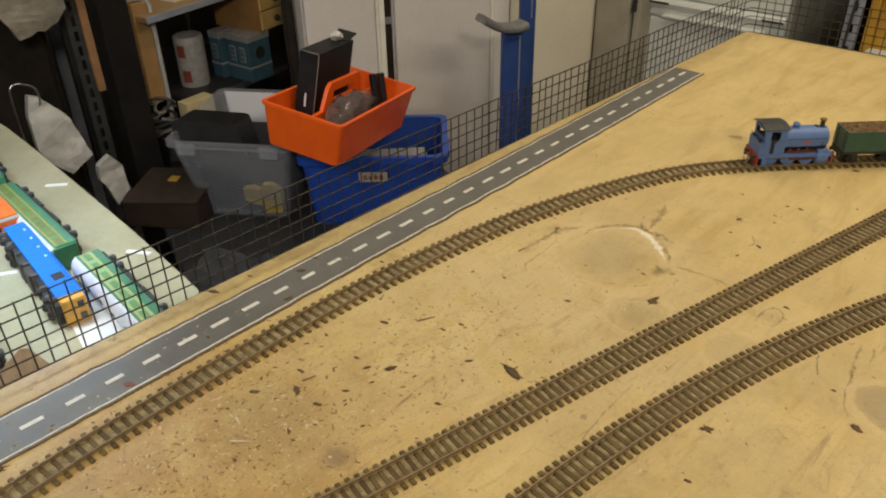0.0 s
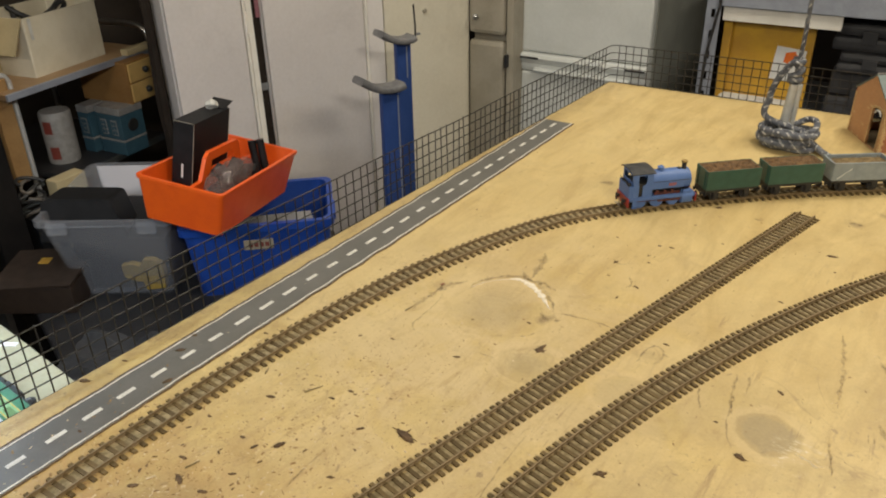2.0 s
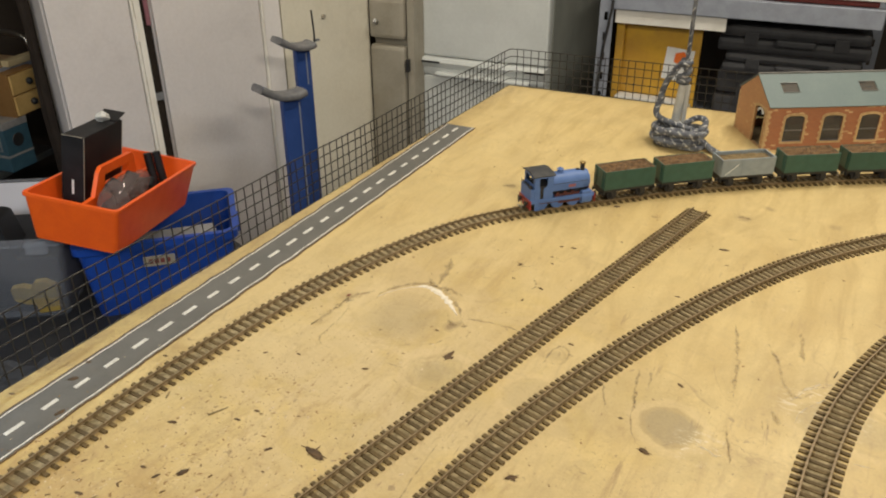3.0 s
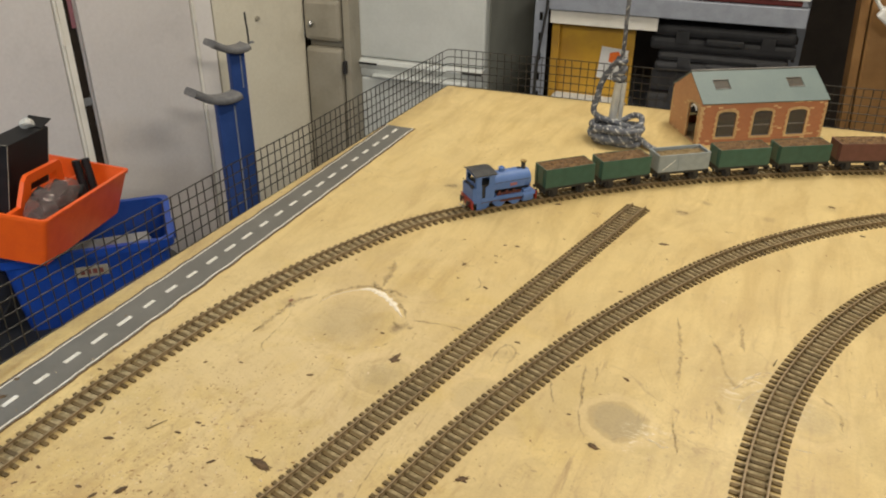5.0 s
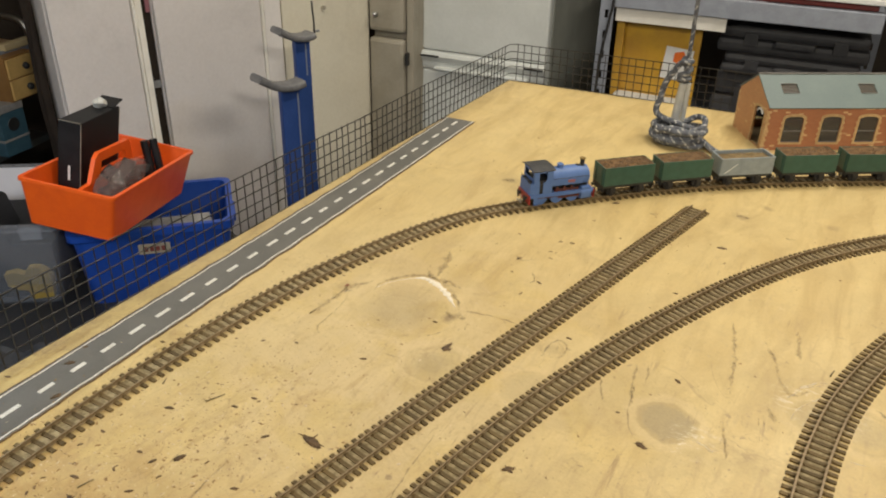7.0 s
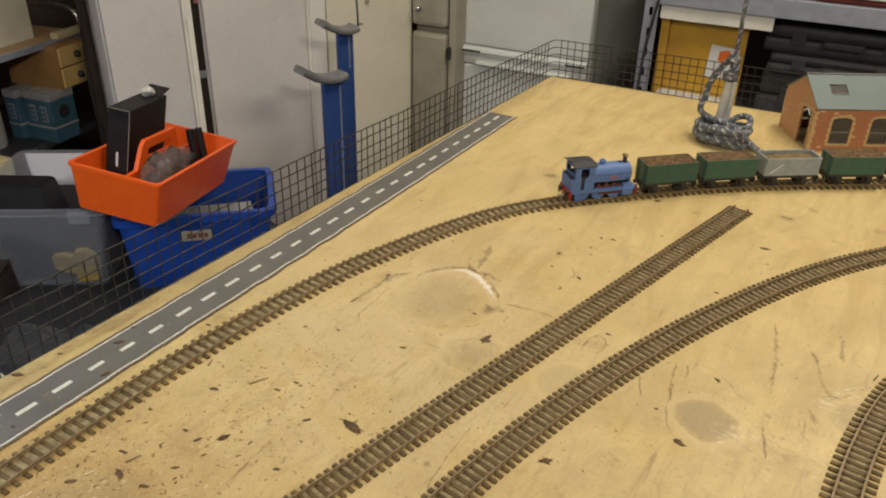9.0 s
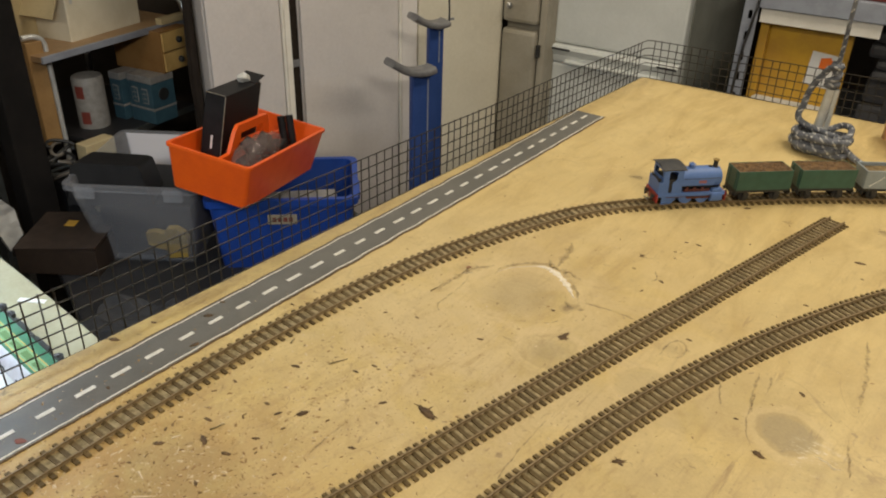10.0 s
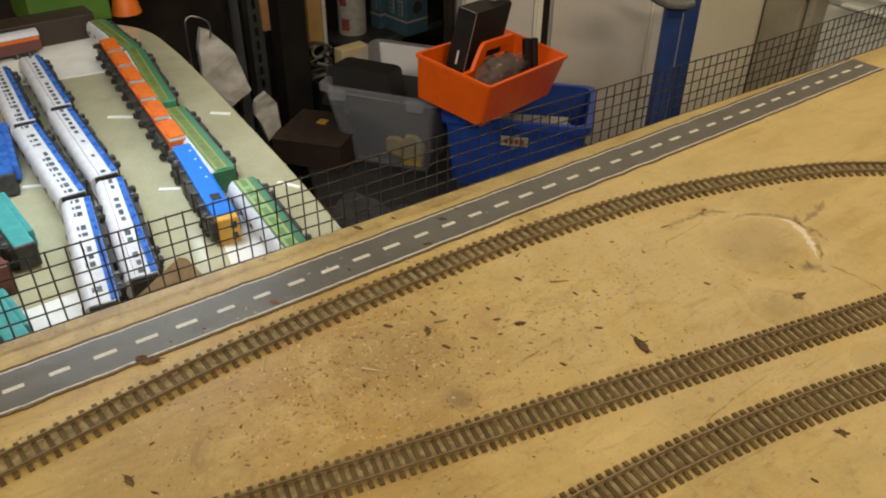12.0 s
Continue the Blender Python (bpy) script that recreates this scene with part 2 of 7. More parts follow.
    c = g.mix(g.mathop("MULTIPLY", g.mathop("MULTIPLY", g.ramp(g.noise(co, 95.0, 5.0, 0.8, 1.5), 0.60, 0.68), g.ramp(g.noise(co, 6.0, 2.0), 0.50, 0.62)), 0.45), c, (0.72, 0.60, 0.36))
    dent = g.noise(g.put("Mapping", None, Vector=co, Scale=(26, 11, 1), Rotation=(0, 0, -0.5)).outputs[0], 1.0, 5.0, 0.65, 2.0)
    c = g.mix(g.mathop("MULTIPLY", g.mathop("MULTIPLY", g.ramp(dent, 0.55, 0.68), g.ramp(sep.outputs[1], 0.80, 0.45)), 0.42), c, (0.345, 0.225, 0.085))
    # Growth rings: thin contour lines of the wood's figure, in patches.
    ring = g.mathop("ABSOLUTE", g.mathop("SUBTRACT", g.mathop("FRACT", g.mathop("MULTIPLY", g.noise(swirl, 1.5, 2.0, 0.5, 1.2), 13.0)), 0.5))
    ring = g.mathop("MULTIPLY", g.ramp(ring, 0.13, 0.02), g.ramp(g.noise(co, 5.0, 3.0), 0.44, 0.62))
    c = g.mix(g.mathop("MULTIPLY", ring, 0.17), c, (0.30, 0.20, 0.09))
    # The far half kept its varnish: smoother, with broad soft flames.
    flame = g.noise(g.put("Mapping", None, Vector=co, Scale=(22, 5.0, 1), Rotation=(0, 0, 0.30)).outputs[0], 1.0, 4.0, 0.6, 1.8)
    calm = g.mix(g.ramp(flame, 0.40, 0.66), (0.600, 0.458, 0.214), (0.460, 0.330, 0.145))
    c = g.mix(g.mathop("MULTIPLY", g.ramp(sep.outputs[1], 0.45, 0.80), 0.55), c, calm)
    wobble = g.put("VectorMath", {"operation": "MULTIPLY_ADD"}, i0=g.put("TexNoise", None, Vector=co, Scale=45.0, Detail=3.0).outputs[1], i1=(0.016, 0.016, 0.0), i2=co).outputs[0]
    for x, y, r, k in KNOTS:
        d = g.put("VectorMath", {"operation": "DISTANCE"}, i0=wobble, i1=(x + 0.008, y + 0.008, 0.0)).outputs["Value"]
        inner = g.mathop("MULTIPLY", g.ramp(d, r * 1.06, r * (0.72 if 0.02 < r < 0.0245 else 0.35)), 0.55 * k)
        ring = g.mathop("MULTIPLY", g.mathop("MULTIPLY", g.ramp(d, r * 1.16, r * 1.02), g.ramp(d, r * 0.82, r)), (0.20 if r < 0.04 else 0.06) * k)
        halo = 0.0 if r < 0.015 else g.mathop("MULTIPLY", g.mathop("MULTIPLY", g.ramp(d, r * 1.65, r * 1.25), g.ramp(d, r * 0.95, r * 1.15)), 0.26 * k)
        if r >= 0.015:
            c = g.mix(halo, c, (0.68, 0.53, 0.28))
        if r > 0.02 and k >= 0.55:
            # Fine grain lines that bend round the knot.
            bent = g.mathop("ADD", g.mathop("MULTIPLY", d, 170.0), g.mathop("MULTIPLY", g.noise(co, 26.0, 2.0), 2.6))
            line = g.ramp(g.mathop("ABSOLUTE", g.mathop("SUBTRACT", g.mathop("FRACT", bent), 0.5)), 0.16, 0.03)
            near = g.mathop("MULTIPLY", g.ramp(d, r * 2.5, r * 1.3), g.ramp(g.noise(co, 20.0, 3.0), 0.48, 0.62))
            c = g.mix(g.mathop("MULTIPLY", g.mathop("MULTIPLY", line, near), 0.12), c, (0.25, 0.16, 0.07))
        c = g.mix(inner, c, (0.275, 0.215, 0.115) if r > 0.014 else (0.21, 0.14, 0.068))
        c = g.mix(ring, c, (0.20, 0.135, 0.065))
        c = g.mix(g.mathop("MULTIPLY", inner, g.mathop("MULTIPLY", g.ramp(g.noise(co, 330.0, 5.0, 0.75), 0.48, 0.68), 0.5)), c, (0.24, 0.19, 0.11))
    # Plaster-white scuffs by the tight curve.
    for x, y, rad in ((0.045, 0.652, 0.050), (-0.035, 0.555, 0.030)):
        d = g.put("VectorMath", {"operation": "DISTANCE"}, i0=wobble, i1=(x + 0.008, y + 0.008, 0.0)).outputs["Value"]
        scuff = g.ramp(g.noise(g.put("Mapping", None, Vector=co, Scale=(70, 190, 1), Rotation=(0, 0, 0.8)).outputs[0], 1.0, 5.0, 0.8, 0.8), 0.53, 0.64)
        c = g.mix(g.mathop("MULTIPLY", g.mathop("MULTIPLY", g.ramp(d, rad, rad * 0.3), scuff), 0.6), c, (0.72, 0.63, 0.46))
    # Pale scratches round the worn patches.
    scr = g.noise(g.put("Mapping", None, Vector=co, Scale=(30, 210, 1), Rotation=(0, 0, -0.9)).outputs[0], 1.0, 4.0, 0.75)
    c = g.mix(g.mathop("MULTIPLY", g.ramp(scr, 0.70, 0.78), 0.22), c, (0.68, 0.55, 0.36))
    c = g.mix(0.65, c, g.mix(fine, (0.3, 0.3, 0.3), (0.75, 0.75, 0.75)), "SOFT_LIGHT")
    rough = g.mathop("ADD", g.mathop("MULTIPLY", blot, 0.22), 0.36)
    h = g.mathop("ADD", g.mathop("MULTIPLY", fine, 0.25), g.mathop("MULTIPLY", g.noise(co, 30.0, 4.0), 1.0))
    return g.finish(c, rough, 0.0, h, 0.35, 0.0012)


def brick_material(name, a, b, mortar, pale):
    """Brick print on card: two brick colours, the mortar and single pale bricks."""
    g = Nodes(name)
    co = g.put("TexCoord").outputs["Object"]
    sep = g.put("SeparateXYZ", None, Vector=co)
    flat = g.put("CombineXYZ", None, X=g.mathop("ADD", sep.outputs[0], sep.outputs[1]), Y=sep.outputs[2]).outputs[0]
    br = g.put("TexBrick", None, Vector=flat, Color1=col(a), Color2=col(b), Mortar=col(mortar), Scale=1.0, Mortar_Size=0.0004, Brick_Width=0.0066, Row_Height=0.0027)
    # Single pale bricks.
    cell = g.put("VectorMath", {"operation": "FLOOR"}, i0=g.put("VectorMath", {"operation": "MULTIPLY"}, i0=flat, i1=(150.0, 370.0, 0.0)).outputs[0]).outputs[0]
    pick = g.put("TexWhiteNoise", {"noise_dimensions": "2D"}, Vector=cell).outputs[0]
    c = g.mix(g.ramp(pick, 0.955, 0.96), br.outputs[0], pale)
    n = g.noise(co, 60.0, 4.0)
    c = g.mix(g.mathop("MULTIPLY", n, 0.35), c, (0.30, 0.12, 0.06))
    return g.finish(c, 0.6, 0.0, n, 0.1, 0.0003)


def rope_material():
    g = Nodes("braided_rope")
    uv = g.put("UVMap").outputs[0]
    sep = g.put("SeparateXYZ", None, Vector=uv)
    a = g.mathop("ADD", g.mathop("MULTIPLY", sep.outputs[1], 80.0), g.mathop("MULTIPLY", sep.outputs[0], 2.0))
    b = g.mathop("SUBTRACT", g.mathop("MULTIPLY", sep.outputs[1], 60.0), g.mathop("MULTIPLY", sep.outputs[0], 1.0))
    fleck = g.mathop("MULTIPLY", g.mathop("LESS_THAN", g.mathop("FRACT", a), 0.26), g.mathop("LESS_THAN", g.mathop("FRACT", b), 0.62))
    co = g.put("TexCoord").outputs["Object"]
    base = g.mix(g.ramp(g.noise(co, 90.0), 0.35, 0.65), (0.065, 0.070, 0.085), (0.135, 0.142, 0.158))
    c = g.mix(g.mathop("MULTIPLY", fleck, g.ramp(g.noise(co, 260.0), 0.30, 0.60)), base, (0.46, 0.45, 0.42))
    bump = g.mathop("ADD", g.mathop("SINE", g.mathop("MULTIPLY", a, 18.85)), g.mathop("SINE", g.mathop("MULTIPLY", b, 6.28)))
    return g.finish(c, 0.8, 0.0, bump, 0.5, 0.0008)


def plastic_sheet(name, tint, rough, clear, gloss=0.5):
    g = Nodes(name)
    co = g.put("TexCoord").outputs["Object"]
    n = g.noise(co, 40.0, 4.0)
    a = g.put("BsdfPrincipled", None, Base_Color=col(tint), Roughness=g.mathop("ADD", g.mathop("MULTIPLY", n, 0.2), rough), IOR=1.45, Specular_IOR_Level=gloss)
    t = g.put("BsdfTransparent", None, Color=(0.92, 0.94, 0.95, 1))
    m = g.put("MixShader", None, Fac=clear)
    g.tree.links.new(a.outputs[0], m.inputs[1])
    g.tree.links.new(t.outputs[0], m.inputs[2])
    bump = g.put("Bump", None, Strength=0.4, Distance=0.002, Height=n)
    g.tree.links.new(bump.outputs[0], a.inputs["Normal"])
    g.tree.links.new(m.outputs[0], g.out.inputs[0])
    return g.mat


def stain_material(name, colour, strength):
    """A mark that fades into the board at its sides and breaks up along its run."""
    g = Nodes(name)
    uv = g.put("UVMap").outputs[0]
    co = g.put("TexCoord").outputs["Object"]
    across = g.mathop("ABSOLUTE", g.mathop("SUBTRACT", g.put("SeparateXYZ", None, Vector=uv).outputs[0], 0.5))
    soft = g.mathop("MULTIPLY", g.ramp(across, 0.5, 0.05), g.ramp(g.noise(co, 210.0, 5.0, 0.7, 0.6), 0.30, 0.62))
    fac = g.mathop("MULTIPLY", g.mathop("MULTIPLY", soft, g.ramp(g.noise(co, 60.0, 3.0), 0.28, 0.55)), strength)
    a = g.put("BsdfTransparent")
    b = g.put("BsdfPrincipled", None, Base_Color=col(colour), Roughness=0.75)
    m = g.put("MixShader", None, Fac=fac)
    g.tree.links.new(a.outputs[0], m.inputs[1])
    g.tree.links.new(b.outputs[0], m.inputs[2])
    g.tree.links.new(m.outputs[0], g.out.inputs[0])
    return g.mat


PLY = board_material()
TIMBER = surface("softwood_frame", (0.42, 0.27, 0.13), (0.33, 0.20, 0.09), 0.7, coarse=14)
STAINDARK = stain_material("dark_crack_and_shade", (0.17, 0.112, 0.056), 0.52)
STAINSOFT = stain_material("soft_grain_and_shade", (0.30, 0.215, 0.110), 0.50)
STAINPALE = stain_material("pale_scuff", (0.74, 0.64, 0.46), 0.80)
SCAR = surface("bare_torn_veneer", (0.80, 0.73, 0.60), (0.66, 0.57, 0.43), 0.85, coarse=220, fine=900, bump=0.6)
ROADGREY = surface("printed_road_card", (0.104, 0.101, 0.090), (0.134, 0.129, 0.114), 0.42, coarse=22, fine=600, dirt=(0.24, 0.20, 0.15), dirt_amount=0.25)
ROADWHITE = surface("road_paint_white", (0.68, 0.66, 0.60), (0.56, 0.54, 0.48), 0.5, coarse=160, fine=700, dirt=(0.30, 0.26, 0.2))
ROADEDGE = surface("dull_road_edge_paint", (0.84, 0.81, 0.74), (0.68, 0.64, 0.56), 0.6, coarse=260, fine=900, dirt=(0.18, 0.13, 0.09), dirt_amount=0.5)
FRAYED = surface("frayed_card_edge", (0.17, 0.115, 0.065), (0.10, 0.07, 0.045), 0.85, coarse=300)
SLEEPER = surface("brown_plastic_sleeper", (0.108, 0.072, 0.029), (0.150, 0.103, 0.044), 0.72, coarse=180, fine=900, vary=0.5, Specular_IOR_Level=0.3)
RAIL = surface("tarnished_rail", (0.190, 0.132, 0.064), (0.25, 0.175, 0.088), 0.5, metal=0.2, coarse=120, fine=900)
GRIME = surface("track_grime", (0.165, 0.125, 0.060), (0.37, 0.295, 0.165), 0.85, coarse=140, fine=900, bump=0.5)


def chip_material():
    g = Nodes("sawdust_and_chips")
    k = g.put("NewGeometry").outputs["Random Per Island"]
    c = g.mix(g.ramp(k, 0.06, 0.22), (0.115, 0.066, 0.028), (0.33, 0.205, 0.088))
    c = g.mix(g.ramp(k, 0.58, 0.70), c, (0.72, 0.58, 0.38))
    n = g.noise(g.put("TexCoord").outputs["Object"], 700.0)
    c = g.mix(g.mathop("MULTIPLY", n, 0.4), c, (0.16, 0.10, 0.05))
    return g.finish(c, 0.85, 0.0, n, 0.3, 0.0003)


CHIP = chip_material()
DARKBIT = surface("dark_bark_flake", (0.080, 0.048, 0.022), (0.15, 0.090, 0.042), 0.8, coarse=260, fine=900, bump=0.6, vary=0.5)
PALEBIT = surface("pale_wood_splinter", (0.72, 0.60, 0.42), (0.60, 0.47, 0.30), 0.8, coarse=260)
REDBIT = surface("red_brown_flake", (0.20, 0.055, 0.03), (0.14, 0.04, 0.02), 0.7, coarse=260)
LOCOBLUE = surface("satin_blue_paint", (0.066, 0.135, 0.33), (0.080, 0.152, 0.36), 0.52, coarse=60, fine=700, bump=0.05, dirt=(0.10, 0.11, 0.14), dirt_amount=0.25)
BLACK = surface("matt_black_plastic", (0.013, 0.013, 0.014), (0.024, 0.023, 0.022), 0.55, coarse=80, fine=600)
ROOFBLACK = surface("dull_black_roof", (0.022, 0.022, 0.024), (0.042, 0.041, 0.040), 0.62, coarse=120, fine=900, dirt=(0.09, 0.085, 0.07))
REDPAINT = surface("red_paint", (0.31, 0.032, 0.022), (0.25, 0.028, 0.02), 0.45, coarse=120)
MARKRED = surface("faded_red_print", (0.26, 0.10, 0.12), (0.20, 0.09, 0.11), 0.5, coarse=120)
WHEELRED = surface("dull_red_metal", (0.105, 0.032, 0.028), (0.075, 0.025, 0.023), 0.5, metal=0.2, coarse=200)
BRASS = surface("brass", (0.34, 0.24, 0.10), (0.28, 0.19, 0.07), 0.42, metal=0.9, coarse=200)
STEEL = surface("bare_steel", (0.50, 0.50, 0.49), (0.40, 0.40, 0.40), 0.32, metal=1.0, coarse=60)
TUBE = surface("brushed_steel_tube", (0.60, 0.61, 0.60), (0.52, 0.53, 0.52), 0.42, metal=0.45, coarse=60)
WAGONGREEN = surface("green_wagon_plastic", (0.026, 0.076, 0.055), (0.032, 0.090, 0.066), 0.42, coarse=90, fine=700, dirt=(0.07, 0.065, 0.045), vary=0.35)
WAGONGREY = surface("grey_wagon_plastic", (0.215, 0.25, 0.262), (0.26, 0.295, 0.305), 0.5, coarse=90, fine=700, dirt=(0.14, 0.12, 0.09))
WAGONRED = surface("maroon_wagon_plastic", (0.100, 0.038, 0.030), (0.120, 0.047, 0.037), 0.45, coarse=90, fine=700, dirt=(0.10, 0.07, 0.05))
LOAD = surface("brown_ore_load", (0.105, 0.056, 0.022), (0.25, 0.140, 0.055), 0.9, coarse=150, fine=1300, bump=0.8, depth=0.001, island=0.8)
LOADTAN = surface("tan_ore_load", (0.14, 0.095, 0.040), (0.23, 0.160, 0.070), 0.9, coarse=150, fine=1300, bump=0.8, depth=0.001)
WHITEBIT = surface("off_white_plastic", (0.68, 0.68, 0.66), (0.58, 0.58, 0.55), 0.45, coarse=80)
BRICK = brick_material("printed_brick_card", (0.36, 0.125, 0.055), (0.42, 0.160, 0.068), (0.33, 0.16, 0.085), (0.64, 0.44, 0.23))
GABLE = brick_material("tan_printed_gable_card", (0.46, 0.235, 0.100), (0.52, 0.275, 0.120), (0.45, 0.26, 0.13), (0.58, 0.40, 0.20))
STONE = surface("tan_printed_stone", (0.52, 0.36, 0.18), (0.43, 0.28, 0.13), 0.65, coarse=200, island=0.4)
ROOFTEAL = surface("grey_green_roof_card", (0.096, 0.130, 0.124), (0.115, 0.150, 0.140), 0.6, coarse=24, fine=500, dirt=(0.12, 0.15, 0.14))
SHEDGLASS = plastic_sheet("thin_clear_sheet", (0.13, 0.115, 0.095), 0.35, 0.56, 0.15)
FLOORCARD = surface("brown_floor_card", (0.26, 0.19, 0.10), (0.20, 0.14, 0.075), 0.7, coarse=60)
WINDGREY = surface("grey_window_bars", (0.16, 0.15, 0.14), (0.20, 0.19, 0.17), 0.5, coarse=60)
ROPE = rope_material()
WIRE = surface("dark_galvanised_wire", (0.040, 0.038, 0.036), (0.066, 0.062, 0.057), 0.34, metal=0.75, coarse=120, fine=700)

# ---- the room ----
CONCRETE = surface("stained_concrete", (0.16, 0.155, 0.145), (0.11, 0.105, 0.10), 0.85, coarse=5, fine=120, bump=0.3)
# Near-black brown: the gloom of the room's far corner is put into this colour.
DARKWALL = surface("dark_corner_block_wall", (0.048, 0.036, 0.028), (0.034, 0.026, 0.021), 0.8, coarse=6, fine=120, bump=0.3)
PLASTER = surface("off_white_ceiling_paint", (0.55, 0.53, 0.49), (0.48, 0.46, 0.42), 0.85, coarse=5, fine=160)


def room_box(name, u0, u1, v0, v1, z0, z1, mat, label):
    return solid(name, new_box(u0, u1, v0, v1, z0, z1), mat, label, name.split("_")[0], kind="structure", m=pose(0, 0, 0, 0, 0, ROOM))


room_box("floor", -2.9, 2.5, -2.5, 3.0, FLOOR - 0.1, FLOOR, CONCRETE, "dark stained concrete workshop floor")
room_box("ceiling", -2.9, 2.5, -2.5, 3.0, TOP, TOP + 0.1, PLASTER, "plain off-white painted workshop ceiling")
room_box("wall_west", -2.9, -2.8, -2.4, 2.9, FLOOR, TOP, DARKWALL, "block wall behind the shelves, the corner's darkness in its colour")
room_box("wall_north", -2.9, 2.5, 2.9, 3.0, FLOOR, TOP, DARKWALL, "block wall behind the steel shelving, the corner's darkness in its colour")
room_box("wall_east", 2.4, 2.5, -2.4, 2.9, FLOOR, TOP, PLASTER, "plain pale painted block wall")
room_box("wall_south", -2.9, 2.5, -2.5, -2.4, FLOOR, TOP, PLASTER, "plain pale painted block wall")

# ---- the railway board and its trestle ----
EDGE_X, FAR_A, FAR_B = -0.574, 1.366, 1.500
FAR_SLOPE = (FAR_B - FAR_A) / (0.95 - EDGE_X)
board_table = thing("railway_baseboard", pose(0, 0, 0), "yellow varnished plywood layout board on softwood trestle", "layout board")
part("board", prism([(EDGE_X, -0.95), (0.95, -0.95), (0.95, FAR_B), (EDGE_X, FAR_A)], -0.018, 0.0, 0.0012), PLY, board_table, "knotty yellow plywood with scratches and stains")
for x in (EDGE_X + 0.03, 0.18, 0.90):
    part("frame_rail", new_box(x, x + 0.022, -0.92, 1.33, -0.088, -0.018, 0.002), TIMBER, board_table)
for y in (-0.90, 0.25, 1.28):
    for x in (EDGE_X + 0.052, 0.85):
        part("leg", new_box(x, x + 0.045, y, y + 0.045, FLOOR, -0.018, 0.003), TIMBER, board_table)

# A crescent of torn veneer round the largest knot.
bm = bmesh.new()
arc = spline([(-0.3749, 0.6228), (-0.3695, 0.6364), (-0.3610, 0.6480), (-0.3522, 0.6566), (-0.3421, 0.6633), (-0.3306, 0.6612), (-0.3203, 0.6570), (-0.3071, 0.6483), (-0.2982, 0.6405), (-0.2872, 0.6299)], 0.0008)
rows = []
for i, (p, d) in enumerate(arc):
    k = i / (len(arc) - 1)
    w = 0.0003 + 0.0043 * max(0.0, math.sin(math.pi * min(1.0, max(0.0, (k - 0.36) / 0.64)) ** 0.8)) * (0.75 + 0.8 * noise.noise((p.x * 260, p.y * 260, 0)))
    s = Vector((d.y, -d.x))
    o = 0.0008 * noise.noise((p.x * 500, p.y * 500, 3))
    rows.append([bm.verts.new((p.x + s.x * (f * w + o), p.y + s.y * (f * w + o), z)) for f, z in ((-1, 0.0), (-0.6, 0.0006), (0.5, 0.0008), (1, 0.0))])
for a, b in zip(rows, rows[1:]):
    for j in range(3):
        bm.faces.new((a[j], a[j + 1], b[j + 1], b[j]))
part("torn_veneer", bm, SCAR, board_table, "pale crescent of torn veneer")

def road_side(p, d, off):
    return Vector((p.x + d.y * off, p.y - d.x * off))


def ragged(p, k):
    return 0.0011 * noise.noise((k, p.y * 38, 0)) + 0.0005 * noise.noise((k, p.y * 130, 5)) + 0.0004 * noise.noise((k, p.y * 310, 8))


def strip(rows, z0, z1):
    """A flat band through rows of (left, right) places."""
    b = bmesh.new()
    vs = [[b.verts.new((*l, z0)), b.verts.new((*l, z1)), b.verts.new((*r, z1)), b.verts.new((*r, z0))] for l, r in rows]
    for p, q in zip(vs, vs[1:]):
        for j in range(4):
            b.faces.new((p[j], p[(j + 1) % 4], q[(j + 1) % 4], q[j]))
    b.faces.new(vs[0][::-1])
    b.faces.new(vs[-1])
    return b


def smear(pts, w, mat, name="stain"):
    """A soft-edged mark along pts; the map runs across and along it."""
    line = spline(pts, 0.0012)
    b = bmesh.new()
    layer = b.loops.layers.uv.new("UVMap")
    n, rows, where = len(line), [], {}
    for i, (p, d) in enumerate(line):
        k = min(1.0, 5.0 * i / n + 0.12, 5.0 * (n - 1 - i) / n + 0.12)
        wob = 0.5 * w * noise.noise((p.x * 160, p.y * 160, 2)) + 0.0009 * noise.noise((p.x * 70, p.y * 70, 6))
        half = w * k * (0.75 + 0.7 * noise.noise((p.x * 120, p.y * 120, 9)))
        ring = []
        for q in range(5):
            f = q / 2 - 1
            v = b.verts.new((*road_side(p, d, f * half + wob), 0.00022 + 0.0001 * (1 - abs(f))))
            where[v] = (q / 4, i * 0.0012)
            ring.append(v)
        rows.append(ring)
    for a, c in zip(rows, rows[1:]):
        for q in range(4):
            f = b.faces.new((a[q], a[q + 1], c[q + 1], c[q]))
            for l in f.loops:
                l[layer].uv = where[l.vert]
    return part(name, b, mat, board_table)


